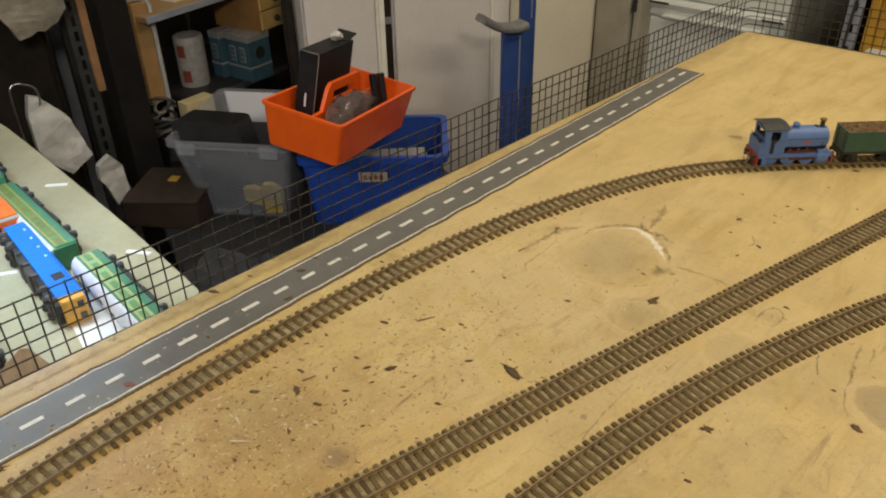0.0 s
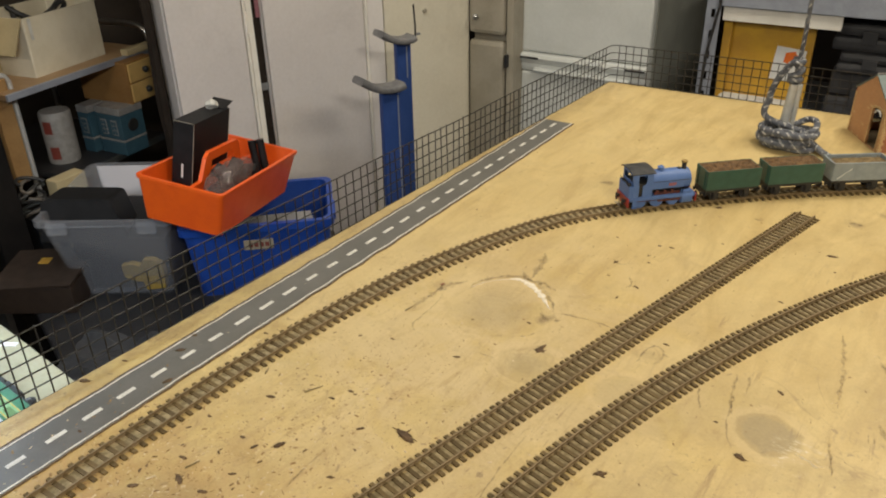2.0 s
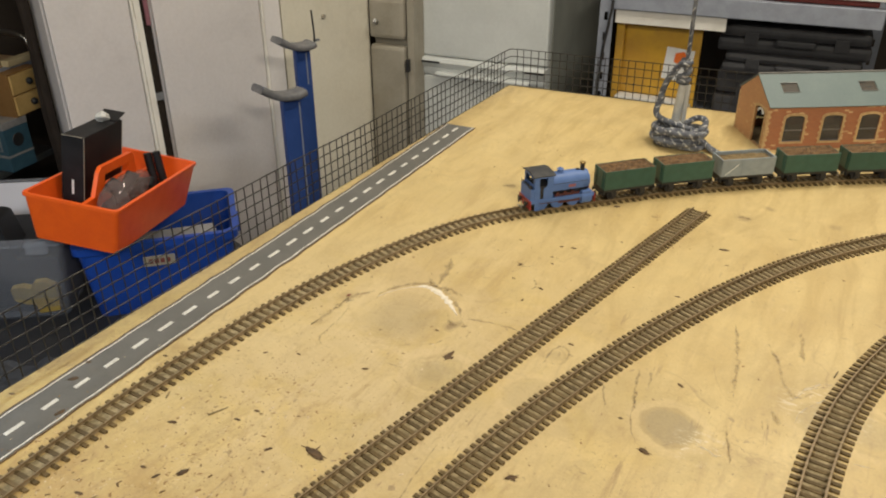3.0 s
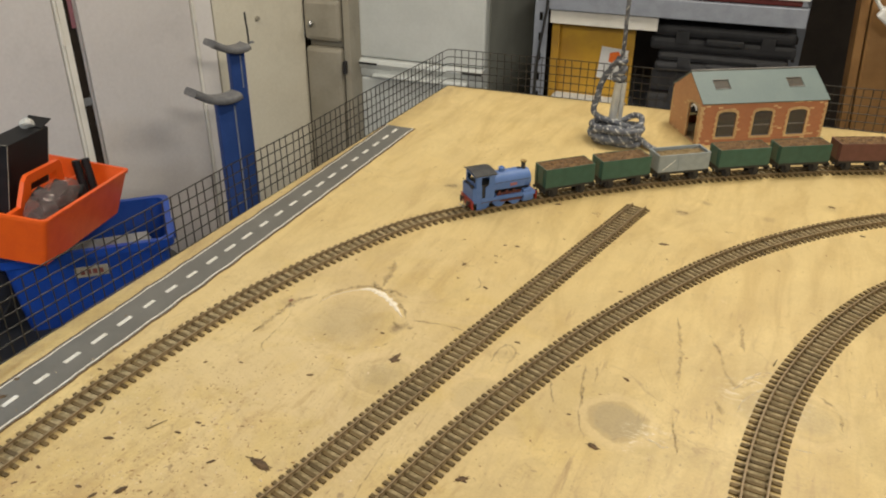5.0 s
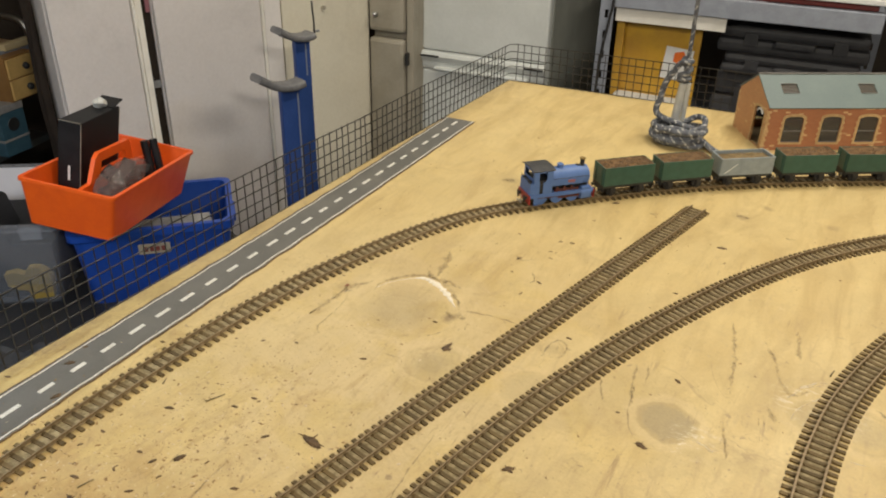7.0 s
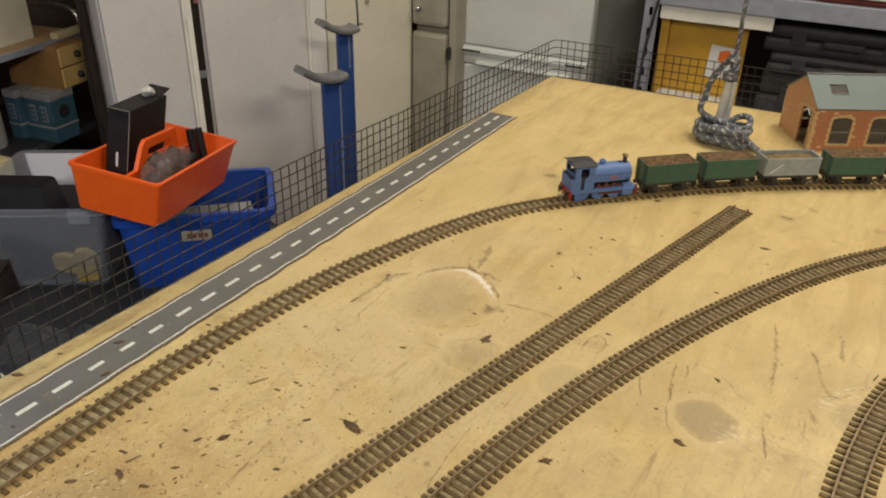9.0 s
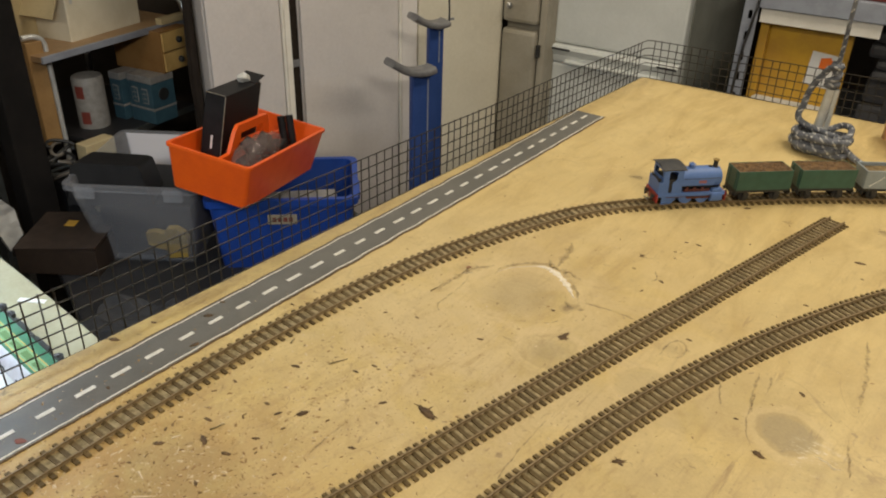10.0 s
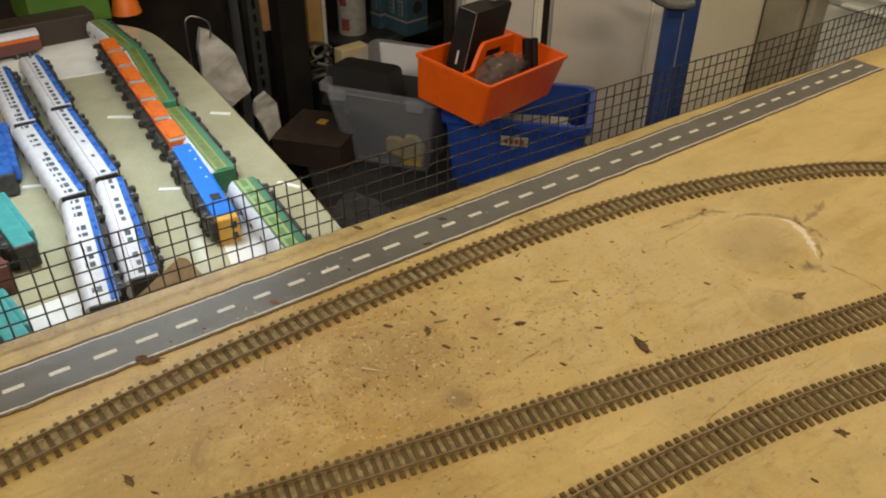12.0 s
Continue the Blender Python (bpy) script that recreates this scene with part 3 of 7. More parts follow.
# Cracks, scores, grain marks and painted relief shade in the veneer: the line, its half width, how strong.
MARKS = [([(-0.3745, 0.6168), (-0.3765, 0.6282), (-0.3697, 0.6452), (-0.3554, 0.6622), (-0.339, 0.6699), (-0.3211, 0.6654), (-0.3057, 0.6551), (-0.2904, 0.6412), (-0.282, 0.6277)], 0.0042, 1),
         ([(-0.292, 0.6178), (-0.280, 0.6175), (-0.2687, 0.6199)], 0.0075, 1), ([(-0.2807, 0.6283), (-0.258, 0.6333), (-0.2375, 0.6356), (-0.2237, 0.6354)], 0.0024, 0),
         ([(-0.3904, 0.5916), (-0.3865, 0.5734), (-0.3846, 0.5471), (-0.3837, 0.5345), (-0.3765, 0.5267), (-0.3639, 0.5246)], 0.0014, 1),
         ([(-0.3849, 0.6305), (-0.3974, 0.6122), (-0.3999, 0.593), (-0.4021, 0.5717), (-0.4015, 0.5499)], 0.0060, 0), ([(-0.4016, 0.6133), (-0.4008, 0.5867), (-0.4011, 0.5751)], 0.0020, 1), ([(-0.3985, 0.606), (-0.3955, 0.596)], 0.0026, 1),
         ([(-0.3464, 0.7302), (-0.3387, 0.7052), (-0.3355, 0.6828), (-0.3313, 0.6716)], 0.0075, 0), ([(-0.3481, 0.6802), (-0.334, 0.6671), (-0.3149, 0.6696), (-0.2989, 0.6645)], 0.0070, 0),
         ([(-0.3062, 0.5302), (-0.2894, 0.532)], 0.0012, 1), ([(-0.2878, 0.5739), (-0.2777, 0.5863)], 0.0020, 0), ([(-0.2868, 0.5128), (-0.2813, 0.5109)], 0.0012, 1),
         ([(-0.1823, 0.5982), (-0.1827, 0.6177), (-0.1775, 0.6304), (-0.1682, 0.6245), (-0.1664, 0.608), (-0.174, 0.602), (-0.179, 0.608)], 0.0020, 0), ([(-0.176, 0.622), (-0.172, 0.612)], 0.0024, 1),
         ([(-0.2809, 0.7574), (-0.2683, 0.7524), (-0.2609, 0.7595)], 0.0024, 1), ([(-0.2437, 0.7093), (-0.2415, 0.7201), (-0.2487, 0.7336)], 0.0024, 0),
         ([(-0.0972, 0.6037), (-0.0937, 0.582), (-0.0908, 0.5632), (-0.0811, 0.5411), (-0.0723, 0.5343)], 0.0014, 0), ([(-0.1245, 0.5954), (-0.1143, 0.5684)], 0.0018, 1),
         ([(-0.1038, 0.6322), (-0.0968, 0.5931), (-0.0906, 0.5753)], 0.0022, 0), ([(-0.094, 0.6345), (-0.0888, 0.6097)], 0.0020, 1), ([(-0.0214, 0.5933), (-0.0159, 0.5749), (-0.0093, 0.5493)], 0.0024, 1),
         ([(0.0032, 0.6146), (0.0059, 0.6001)], 0.0012, 1), ([(0.0068, 0.6182), (0.0096, 0.6026)], 0.0012, 1), ([(0.0088, 0.6294), (0.0179, 0.6114)], 0.0045, 0),
         ([(-0.0106, 0.7278), (0.0035, 0.6988), (0.012, 0.6698), (0.0253, 0.6582), (0.0357, 0.6718)], 0.0030, 0), ([(-0.043, 0.7455), (-0.0305, 0.6879), (-0.0234, 0.6313)], 0.0034, 0), ([(0.0144, 0.761), (0.022, 0.7123)], 0.0040, 0), ([(0.0864, 0.6736), (0.1022, 0.6563), (0.1066, 0.6314)], 0.0030, 0),
         ([(-0.3283, 0.3116), (-0.3312, 0.3324), (-0.3343, 0.3677)], 0.0013, 1), ([(-0.2063, 0.3779), (-0.2113, 0.4156), (-0.2137, 0.4609)], 0.0012, 1), ([(-0.398, 0.206), (-0.384, 0.218)], 0.0100, 0),
         ([(-0.0890, 0.9925), (-0.0730, 0.9925)], 0.0075, 1), ([(-0.3850, 0.9410), (-0.3660, 0.9440)], 0.0085, 1), ([(-0.1840, 0.9425), (-0.1735, 0.9430)], 0.0045, 1), ([(-0.0270, 0.9612), (-0.0150, 0.9605)], 0.0040, 1)]
# The first mark is the crescent's painted shadow outline; ridge marks are painted shade.
for pts, w, dark in MARKS:
    smear(pts, w, STAINDARK if dark else STAINSOFT, "crack" if dark else "stain")
for pts, w in (([(0.0269, 0.6215), (0.0296, 0.639), (0.0395, 0.6561), (0.0498, 0.6717)], 0.0010), ([(0.0266, 0.6676), (0.037, 0.6837), (0.0497, 0.6895)], 0.0022), ([(0.020, 0.650), (0.030, 0.672), (0.044, 0.684)], 0.0012), ([(0.0723, 0.5939), (0.0887, 0.5961)], 0.0011), ([(-0.0372, 0.5577), (-0.0144, 0.5539)], 0.0040), ([(-0.400, 0.598), (-0.393, 0.606)], 0.0013)):
    smear(pts, w, STAINPALE, "scuff")

# ---- the printed road ----
road = thing("toy_road", pose(0, 0, 0), "grey printed card road with white dashes", "toy road")
ROAD = spline([(-0.505, -0.60), (-0.510, -0.20), (-0.5150, 0.10), (-0.5173, 0.21), (-0.5210, 0.35), (-0.5245, 0.48), (-0.5280, 0.64), (-0.534, 0.83), (-0.5405, 1.00), (-0.5455, 1.122)], 0.0025)


HALF = 0.0246
part("card", strip([(road_side(p, d, -HALF + ragged(p, 1)), road_side(p, d, HALF + ragged(p, 9))) for p, d in ROAD], 0.0, 0.0009), ROADGREY, road)
for k, e in ((1, -1), (9, 1)):
    part("edge_line", strip([(road_side(p, d, e * (HALF - 0.0029) + ragged(p, k) - 0.00056), road_side(p, d, e * (HALF - 0.0029) + ragged(p, k) + 0.00056)) for p, d in ROAD], 0.0008, 0.00125), ROADEDGE, road)
    part("frayed_edge", strip([(road_side(p, d, e * (HALF + 0.0002) + 1.5 * ragged(p, k) - 0.0006), road_side(p, d, e * (HALF + 0.0002) + 1.5 * ragged(p, k) + 0.0006)) for p, d in ROAD], 0.0, 0.0013), FRAYED, road, "dark frayed card edge")
y = 0.1141 - 0.0092 - 20 * 0.0329
while y < 1.11:
    cut = [(p, d) for p, d in ROAD if y <= p.y <= y + 0.0185]
    if len(cut) > 2:
        part("dash", strip([(road_side(p, d, -0.0021), road_side(p, d, 0.0021)) for p, d in cut], 0.0008, 0.00125), ROADWHITE, road)
    y += 0.0329

# ---- the tracks ----
RAIL_SHAPE = [(-0.0011, 0.0012), (0.0011, 0.0012), (0.0011, 0.0017), (0.0004, 0.0021), (0.0004, 0.0033), (0.0007, 0.0037), (0.0007, 0.0042), (-0.0007, 0.0042), (-0.0007, 0.0037), (-0.0004, 0.0033), (-0.0004, 0.0021), (-0.0011, 0.0017)]
GAUGE = 0.0088


def sleeper_mesh(half):
    b = bmesh.new()
    box(b, -half, half, -0.0017, 0.0017, 0.0, 0.0016, taper=1.03)
    for s in (-1, 1):
        box(b, s * GAUGE - 0.0027, s * GAUGE + 0.0027, -0.0011, 0.0011, 0.0015, 0.0024)
    me = bpy.data.meshes.new("sleeper")
    b.to_mesh(me)
    b.free()
    me.materials.append(SLEEPER)
    return me


def track(points, label, pitch, half, dust=True):
    mesh = sleeper_mesh(half)
    ob = thing("model_track", pose(0, 0, 0), label, "model track", "model railway tracks")
    line = spline(points, pitch / 2)
    for s in (-1, 1):
        part("rail", sweep(bmesh.new(), [(p.x + d.y * s * GAUGE, p.y - d.x * s * GAUGE, 0.0) for p, d in line], RAIL_SHAPE), RAIL, ob)
    # The strip's tone holds both dust and the shade between the sleepers.
    if dust:
        part("dust", strip([(road_side(p, d, -0.0075 + 2 * ragged(p, 3)), road_side(p, d, 0.0075 + 2 * ragged(p, 4))) for p, d in line], 0.0, 0.0007), GRIME, ob, "grey dust and painted shade between the sleepers")
    for i, (p, d) in enumerate(line):
        if i % 2 == 0:
            s = new("sleeper", mesh)
            s.parent = ob
            s.matrix_local = Matrix.Translation((p.x, p.y, 0.0)) @ Matrix.Rotation(math.atan2(d.y, d.x) - math.pi / 2 + random.uniform(-0.02, 0.02), 4, "Z")
    return ob, line


_, MAIN = track([(-0.400, -0.30), (-0.424, -0.14), (-0.444, 0.00), (-0.4575, 0.10), (-0.4625, 0.17), (-0.4658, 0.25), (-0.4672, 0.34), (-0.4658, 0.41), (-0.4600, 0.49), (-0.4485, 0.58), (-0.4328, 0.648), (-0.4100, 0.725), (-0.3775, 0.804), (-0.3330, 0.870), (-0.266, 0.945), (-0.160, 1.050), (-0.035, 1.147), (0.110, 1.238), (0.260, 1.300), (0.42, 1.335), (0.60, 1.345)],
                "dusty brown model railway curve beside the road", 0.0090, 0.0158)
track([(-0.134 + 0.206 * (y - 0.984), y) for y in (-0.30, 0.10, 0.40, 0.70, 0.986)], "short dusty brown siding ending on bare board", 0.00735, 0.0152)
track([(-0.205, -0.10), (-0.206, 0.10), (-0.2035, 0.22), (-0.1965, 0.32), (-0.1835, 0.42), (-0.1605, 0.53), (-0.1240, 0.651), (-0.0890, 0.741), (-0.0500, 0.827), (-0.0016, 0.9115), (0.0546, 0.986), (0.116, 1.050), (0.200, 1.118), (0.330, 1.190), (0.48, 1.235)], "dusty brown inner model railway curve", 0.00742, 0.0158)
track([(0.075, 0.20), (0.058, 0.34), (0.0505, 0.46), (0.0490, 0.54), (0.0535, 0.61), (0.0640, 0.675), (0.0870, 0.755), (0.1150, 0.825), (0.1500, 0.890), (0.214, 0.975), (0.305, 1.045), (0.42, 1.08)], "tight dusty brown model railway curve", 0.0078, 0.0168)

# ---- the train ----
def along(s):
    """Place and heading on the outer curve, s metres from its start."""
    i = max(0, min(len(MAIN) - 2, int(s / 0.0045)))
    k = s / 0.0045 - i
    p, d = MAIN[i][0].lerp(MAIN[i + 1][0], k), MAIN[i][1].lerp(MAIN[i + 1][1], k)
    return pose(p.x, p.y, 0.0, 0, 0, math.degrees(math.atan2(d.y, d.x)))


def nearest(x, y):
    return min(range(len(MAIN)), key=lambda i: (MAIN[i][0] - Vector((x, y))).length) * 0.0045


def wheel(bm, x, y, z, r, out):
    """A flanged wheel on the rail; out: +1 or -1, the outer side."""
    lathe(bm, (x, y, z), [(r * 0.25, 0.0016 * out), (r * 0.8, 0.0013 * out), (r * 0.82, 0.0017 * out), (r, 0.0017 * out), (r, -0.0003 * out), (r + 0.0008, -0.0007 * out), (r + 0.0008, -0.0012 * out), (r * 0.25, -0.0012 * out)], 18, "Y")
    return bm


RT = 0.0042


def buffers(ob, x, sign, z, mat):
    for s in (-1, 1):
        b = bmesh.new()
        rod(b, (x, s * 0.0088, z), (x + sign * 0.0034, s * 0.0088, z), 0.0010, seg=10)
        lathe(b, (x + sign * 0.0034, s * 0.0088, z), [(0.0012, 0.0), (0.0026, 0.0002 * sign), (0.0026, 0.0008 * sign), (0.0014, 0.0012 * sign)], 12, "X")
        part("buffer", b, mat, ob, smooth=True)


def coupling(ob, x, sign, z):
    b = bmesh.new()
    box(b, min(x, x + sign * 0.0075), max(x, x + sign * 0.0075), -0.0009, 0.0009, z, z + 0.0007)
    box(b, min(x + sign * 0.006, x + sign * 0.0075), max(x + sign * 0.006, x + sign * 0.0075), -0.006, 0.006, z, z + 0.0010)
    box(b, x + sign * 0.0045 - 0.0005, x + sign * 0.0045 + 0.0005, -0.0006, 0.0006, z, z + 0.0042)
    part("coupling", b, STEEL, ob)


def locomotive(m):
    ob = thing("saddle_tank_engine", m, "small blue saddle tank steam engine with black roof", "model locomotive")
    # Footplate and frames.
    b = new_box(-0.0445, 0.0440, -0.0155, 0.0155, 0.0140, 0.0156, 0.0003)
    for s in (-1, 1):
        box(b, -0.0445, 0.0440, s * 0.0152 - 0.0004, s * 0.0152 + 0.0004, 0.0122, 0.0142)
    part("footplate", b, LOCOBLUE, ob)
    part("frame", new_box(-0.041, 0.040, -0.0062, 0.0062, 0.0075, 0.0140), BLACK, ob)
    for s in (-1, 1):
        b = bmesh.new()
        box(b, -0.033, 0.030, s * 0.0098 - 0.0006, s * 0.0098 + 0.0006, 0.0105, 0.0124)
        box(b, -0.004, 0.034, s * 0.0122 - 0.0005, s * 0.0122 + 0.0005, 0.0100, 0.0112)
        part("coupling_rod", b, WHEELRED, ob)
        part("running_board_strip", new_box(-0.0440, 0.0435, s * 0.0157 - 0.0002, s * 0.0157 + 0.0002, 0.0133, 0.0139), LOCOBLUE, ob)
    for x in (-0.0265, -0.0045, 0.0175):
        for s in (-1, 1):
            part("wheel", wheel(bmesh.new(), x, s * 0.0085, RT + 0.0086, 0.0086, s), LOCOBLUE, ob, smooth=True)
    # Cab with open doorways.
    cab = part("cab", new_box(-0.0385, -0.0145, -0.0148, 0.0148, 0.0150, 0.0158), LOCOBLUE, ob, "blue cab with open sides")
    for s in (-1, 1):
        b = plate([(-0.0395, 0.0156), (-0.0145, 0.0156), (-0.0145, 0.0405), (-0.0395, 0.0405)],
                  [[(-0.0320, 0.0162), (-0.0272, 0.0162), (-0.0272, 0.0278), (-0.0240, 0.0286), (-0.0222, 0.0310), (-0.0220, 0.0385), (-0.0330, 0.0385), (-0.0330, 0.0300), (-0.0320, 0.0285)]], 0.0007)
        for v in b.verts:
            v.co.y += s * 0.0146 - 0.00035
        part("cab_side", b, LOCOBLUE, cab)
    b = plate([(-0.0148, 0.0156), (0.0148, 0.0156), (0.0148, 0.0405), (0.0080, 0.0418), (-0.0080, 0.0418), (-0.0148, 0.0405)], [[(-0.0110, 0.0315), (0.0110, 0.0315), (0.0110, 0.0380), (-0.0110, 0.0380)]], 0.0007)
    for v in b.verts:
        v.co = Vector((-0.0398 + v.co.y, v.co.x, v.co.z))
    part("cab_back", b, LOCOBLUE, cab)
    part("cab_front", new_box(-0.0152, -0.0145, -0.0148, 0.0148, 0.0156, 0.0412), LOCOBLUE, cab)
    part("cab_lining", new_box(-0.0385, -0.0160, -0.0136, 0.0136, 0.0158, 0.0300), BLACK, cab, "black cab interior")
    b = bmesh.new()
    prof = [(-0.0168, 0.0404), (-0.0120, 0.0416), (-0.0060, 0.0424), (0.0, 0.0426), (0.0060, 0.0424), (0.0120, 0.0416), (0.0168, 0.0404)]
    shape = prof + [(x, z + 0.0008) for x, z in reversed(prof)]
    sweep(b, [(-0.0425, 0, 0), (-0.0122, 0, 0)], [(-x, z) for x, z in shape])
    part("cab_roof", b, ROOFBLACK, ob, "dull black curved roof")
    # Bunker with coal behind the cab.
    b = new_box(-0.0445, -0.0396, -0.0146, 0.0146, 0.0156, 0.0300, 0.0006)
    part("bunker", b, LOCOBLUE, ob)
    b = bmesh.new()
    for i in range(26):
        ball(b, (random.uniform(-0.0440, -0.0402), random.uniform(-0.0135, 0.0135), 0.0302 + random.uniform(0, 0.0012)), random.uniform(0.0008, 0.0015), seg=5)
    for z in (0.0318, 0.0334):
        rod(b, (-0.0443, -0.0142, z), (-0.0443, 0.0142, z), 0.0003, seg=5)
    part("coal", b, BLACK, ob)
    # Saddle tank.
    prof = [(-0.0126, 0.0232)] + [(0.0128 * math.cos(a), 0.0300 + 0.0122 * math.sin(a)) for a in np.linspace(math.pi, 0, 19)] + [(0.0126, 0.0232)]
    b = bmesh.new()
    sweep(b, [(-0.0145, 0, 0), (0.0285, 0, 0)], [(-float(x), float(z)) for x, z in prof])
    part("saddle_tank", b, LOCOBLUE, ob, smooth=True)
    prof = [(0.0122 * math.cos(a), 0.0298 + 0.0118 * math.sin(a)) for a in np.linspace(0, 2 * math.pi, 24, endpoint=False)]
    b = bmesh.new()
    sweep(b, [(0.0286, 0, 0), (0.0385, 0, 0)], [(float(x), float(z)) for x, z in prof])
    part("smokebox", b, LOCOBLUE, ob, smooth=True)
    b = lathe(bmesh.new(), (0.0385, 0, 0.0296), [(0.0096, 0.0), (0.0090, 0.0012), (0.0050, 0.0020), (0.0012, 0.0024), (0.0008, 0.0034)], 20, "X")
    part("smokebox_door", b, ROOFBLACK, ob, smooth=True)
    b = rod(bmesh.new(), (-0.014, 0, 0.0225), (0.030, 0, 0.0225), 0.0088, seg=20)
    part("boiler", b, BLACK, ob, smooth=True)
    part("firebox_skirt", new_box(0.026, 0.0385, -0.0075, 0.0075, 0.0150, 0.0225), BLACK, ob)
    b = lathe(bmesh.new(), (0.0330, 0, 0.0405), [(0.0042, 0.0), (0.0030, 0.0012), (0.0026, 0.0030), (0.0028, 0.0085), (0.0030, 0.0088)], 18)
    part("chimney", b, BLACK, ob, smooth=True)
    b = lathe(bmesh.new(), (0.0330, 0, 0.0491), [(0.0029, 0.0), (0.0040, 0.0004), (0.0040, 0.0014), (0.0034, 0.0019), (0.0022, 0.0012)], 18)
    part("chimney_cap", b, BRASS, ob, "brass chimney cap", smooth=True)
    b = lathe(bmesh.new(), (0.0020, 0, 0.0415), [(0.0046, 0.0), (0.0044, 0.0008), (0.0036, 0.0010), (0.0035, 0.0034), (0.0042, 0.0038), (0.0042, 0.0046), (0.0020, 0.0052), (0.0010, 0.0066)], 18)
    part("filler_dome", b, LOCOBLUE, ob, smooth=True)
    b = lathe(bmesh.new(), (0.0262, 0, 0.0418), [(0.0024, 0.0), (0.0024, 0.0010), (0.0012, 0.0013)], 14)
    part("tank_hatch", b, BLACK, ob)
    for s in (-1, 1):
        part("handrail", rod(bmesh.new(), (-0.012, s * 0.0133, 0.0325), (0.036, s * 0.0133, 0.0325), 0.00035, seg=6), BLACK, ob)
        part("name_mark", new_box(0.0080, 0.0180, s * 0.0131 - 0.0003, s * 0.0131 + 0.0003, 0.0262, 0.0298, 0.0002), MARKRED, ob, "plain red lettering patch")
        b = bmesh.new()
        rod(b, (0.0260, s * 0.0132, 0.0118), (0.0400, s * 0.0132, 0.0118), 0.0042, seg=16)
        box(b, 0.0270, 0.0390, s * 0.0125 - 0.0030, s * 0.0125 + 0.0030, 0.0130, 0.0188, 0.0006)
        part("cylinder_block", b, LOCOBLUE, ob, smooth=True)
        b = bmesh.new()
        box(b, -0.010, 0.024, s * 0.0118 - 0.0012, s * 0.0118 + 0.0012, 0.0158, 0.0186)
        for x in (-0.008, 0.002, 0.012):
            box(b, x, x + 0.0035, s * 0.0128 - 0.0006, s * 0.0128 + 0.0006, 0.0160, 0.0215)
        part("side_gear", b, WHEELRED, ob, "dull red pipework along the boiler")
        b = bmesh.new()
        box(b, -0.0385, -0.0335, s * 0.0140 - 0.0010, s * 0.0140 + 0.0010, 0.0070, 0.0125)
        box(b, -0.0395, -0.0325, s * 0.0150 - 0.0016, s * 0.0150 + 0.0016, 0.0072, 0.0078)
        part("cab_step", b, LOCOBLUE, ob)
    for sign, x in ((-1, -0.0450), (1, 0.0445)):
        part("buffer_beam", new_box(x - 0.0007, x + 0.0007, -0.0165, 0.0165, 0.0086, 0.0150, 0.0003), REDPAINT, ob, "bright red buffer beam")
        buffers(ob, x + sign * 0.0006, sign, 0.0118, BLACK)
        coupling(ob, x, sign, 0.0080)
    lamp = ball(bmesh.new(), (0.0450, 0.0060, 0.0185), 0.0022)
    part("head_lamp", lamp, WHITEBIT, ob, smooth=True)
    # The body sits high over the wheels, with a tall cab.
    for child in ob.children_recursive:
        if child.name.startswith("wheel"):
            continue
        tall = child.name.startswith("cab") and not child.name.startswith("cab_step")
        for v in child.data.vertices:
            z = v.co.z
            v.co.z = z + 0.0045 * min(1.0, max(0.0, (z - 0.009) / 0.004)) + (0.19 * max(0.0, z - 0.0156) if tall else 0.0)
    ob.scale = (0.98, 1.05, 1.03)
    return ob


def heap(bm, x0, x1, y0, y1, z, rise, nx=34, ny=14, seed=0):
    grid = [[bm.verts.new((x0 + (x1 - x0) * i / nx, y0 + (y1 - y0) * j / ny,
                           z + rise * (1 - abs(2 * i / nx - 1) ** 4) * (1 - abs(2 * j / ny - 1) ** 4) * (0.5 + 0.6 * noise.noise((i * 0.22, j * 0.22, seed)))
                           + 0.0006 * noise.noise((i * 0.9, j * 0.9, seed + 7)))) for j in range(ny + 1)] for i in range(nx + 1)]
    for i in range(nx):
        for j in range(ny):
            bm.faces.new((grid[i][j], grid[i + 1][j], grid[i + 1][j + 1], grid[i][j + 1]))
    ring = [(i, 0) for i in range(nx)] + [(nx, j) for j in range(ny)] + [(i, ny) for i in range(nx, 0, -1)] + [(0, j) for j in range(ny, 0, -1)]
    low = [bm.verts.new((grid[i][j].co.x, grid[i][j].co.y, z - 0.006)) for i, j in ring]
    for k in range(len(ring)):
        a, c = ring[k], ring[(k + 1) % len(ring)]
        bm.faces.new((grid[a[0]][a[1]], grid[c[0]][c[1]], low[(k + 1) % len(ring)], low[k]))
    bm.faces.new(low)
    return bm


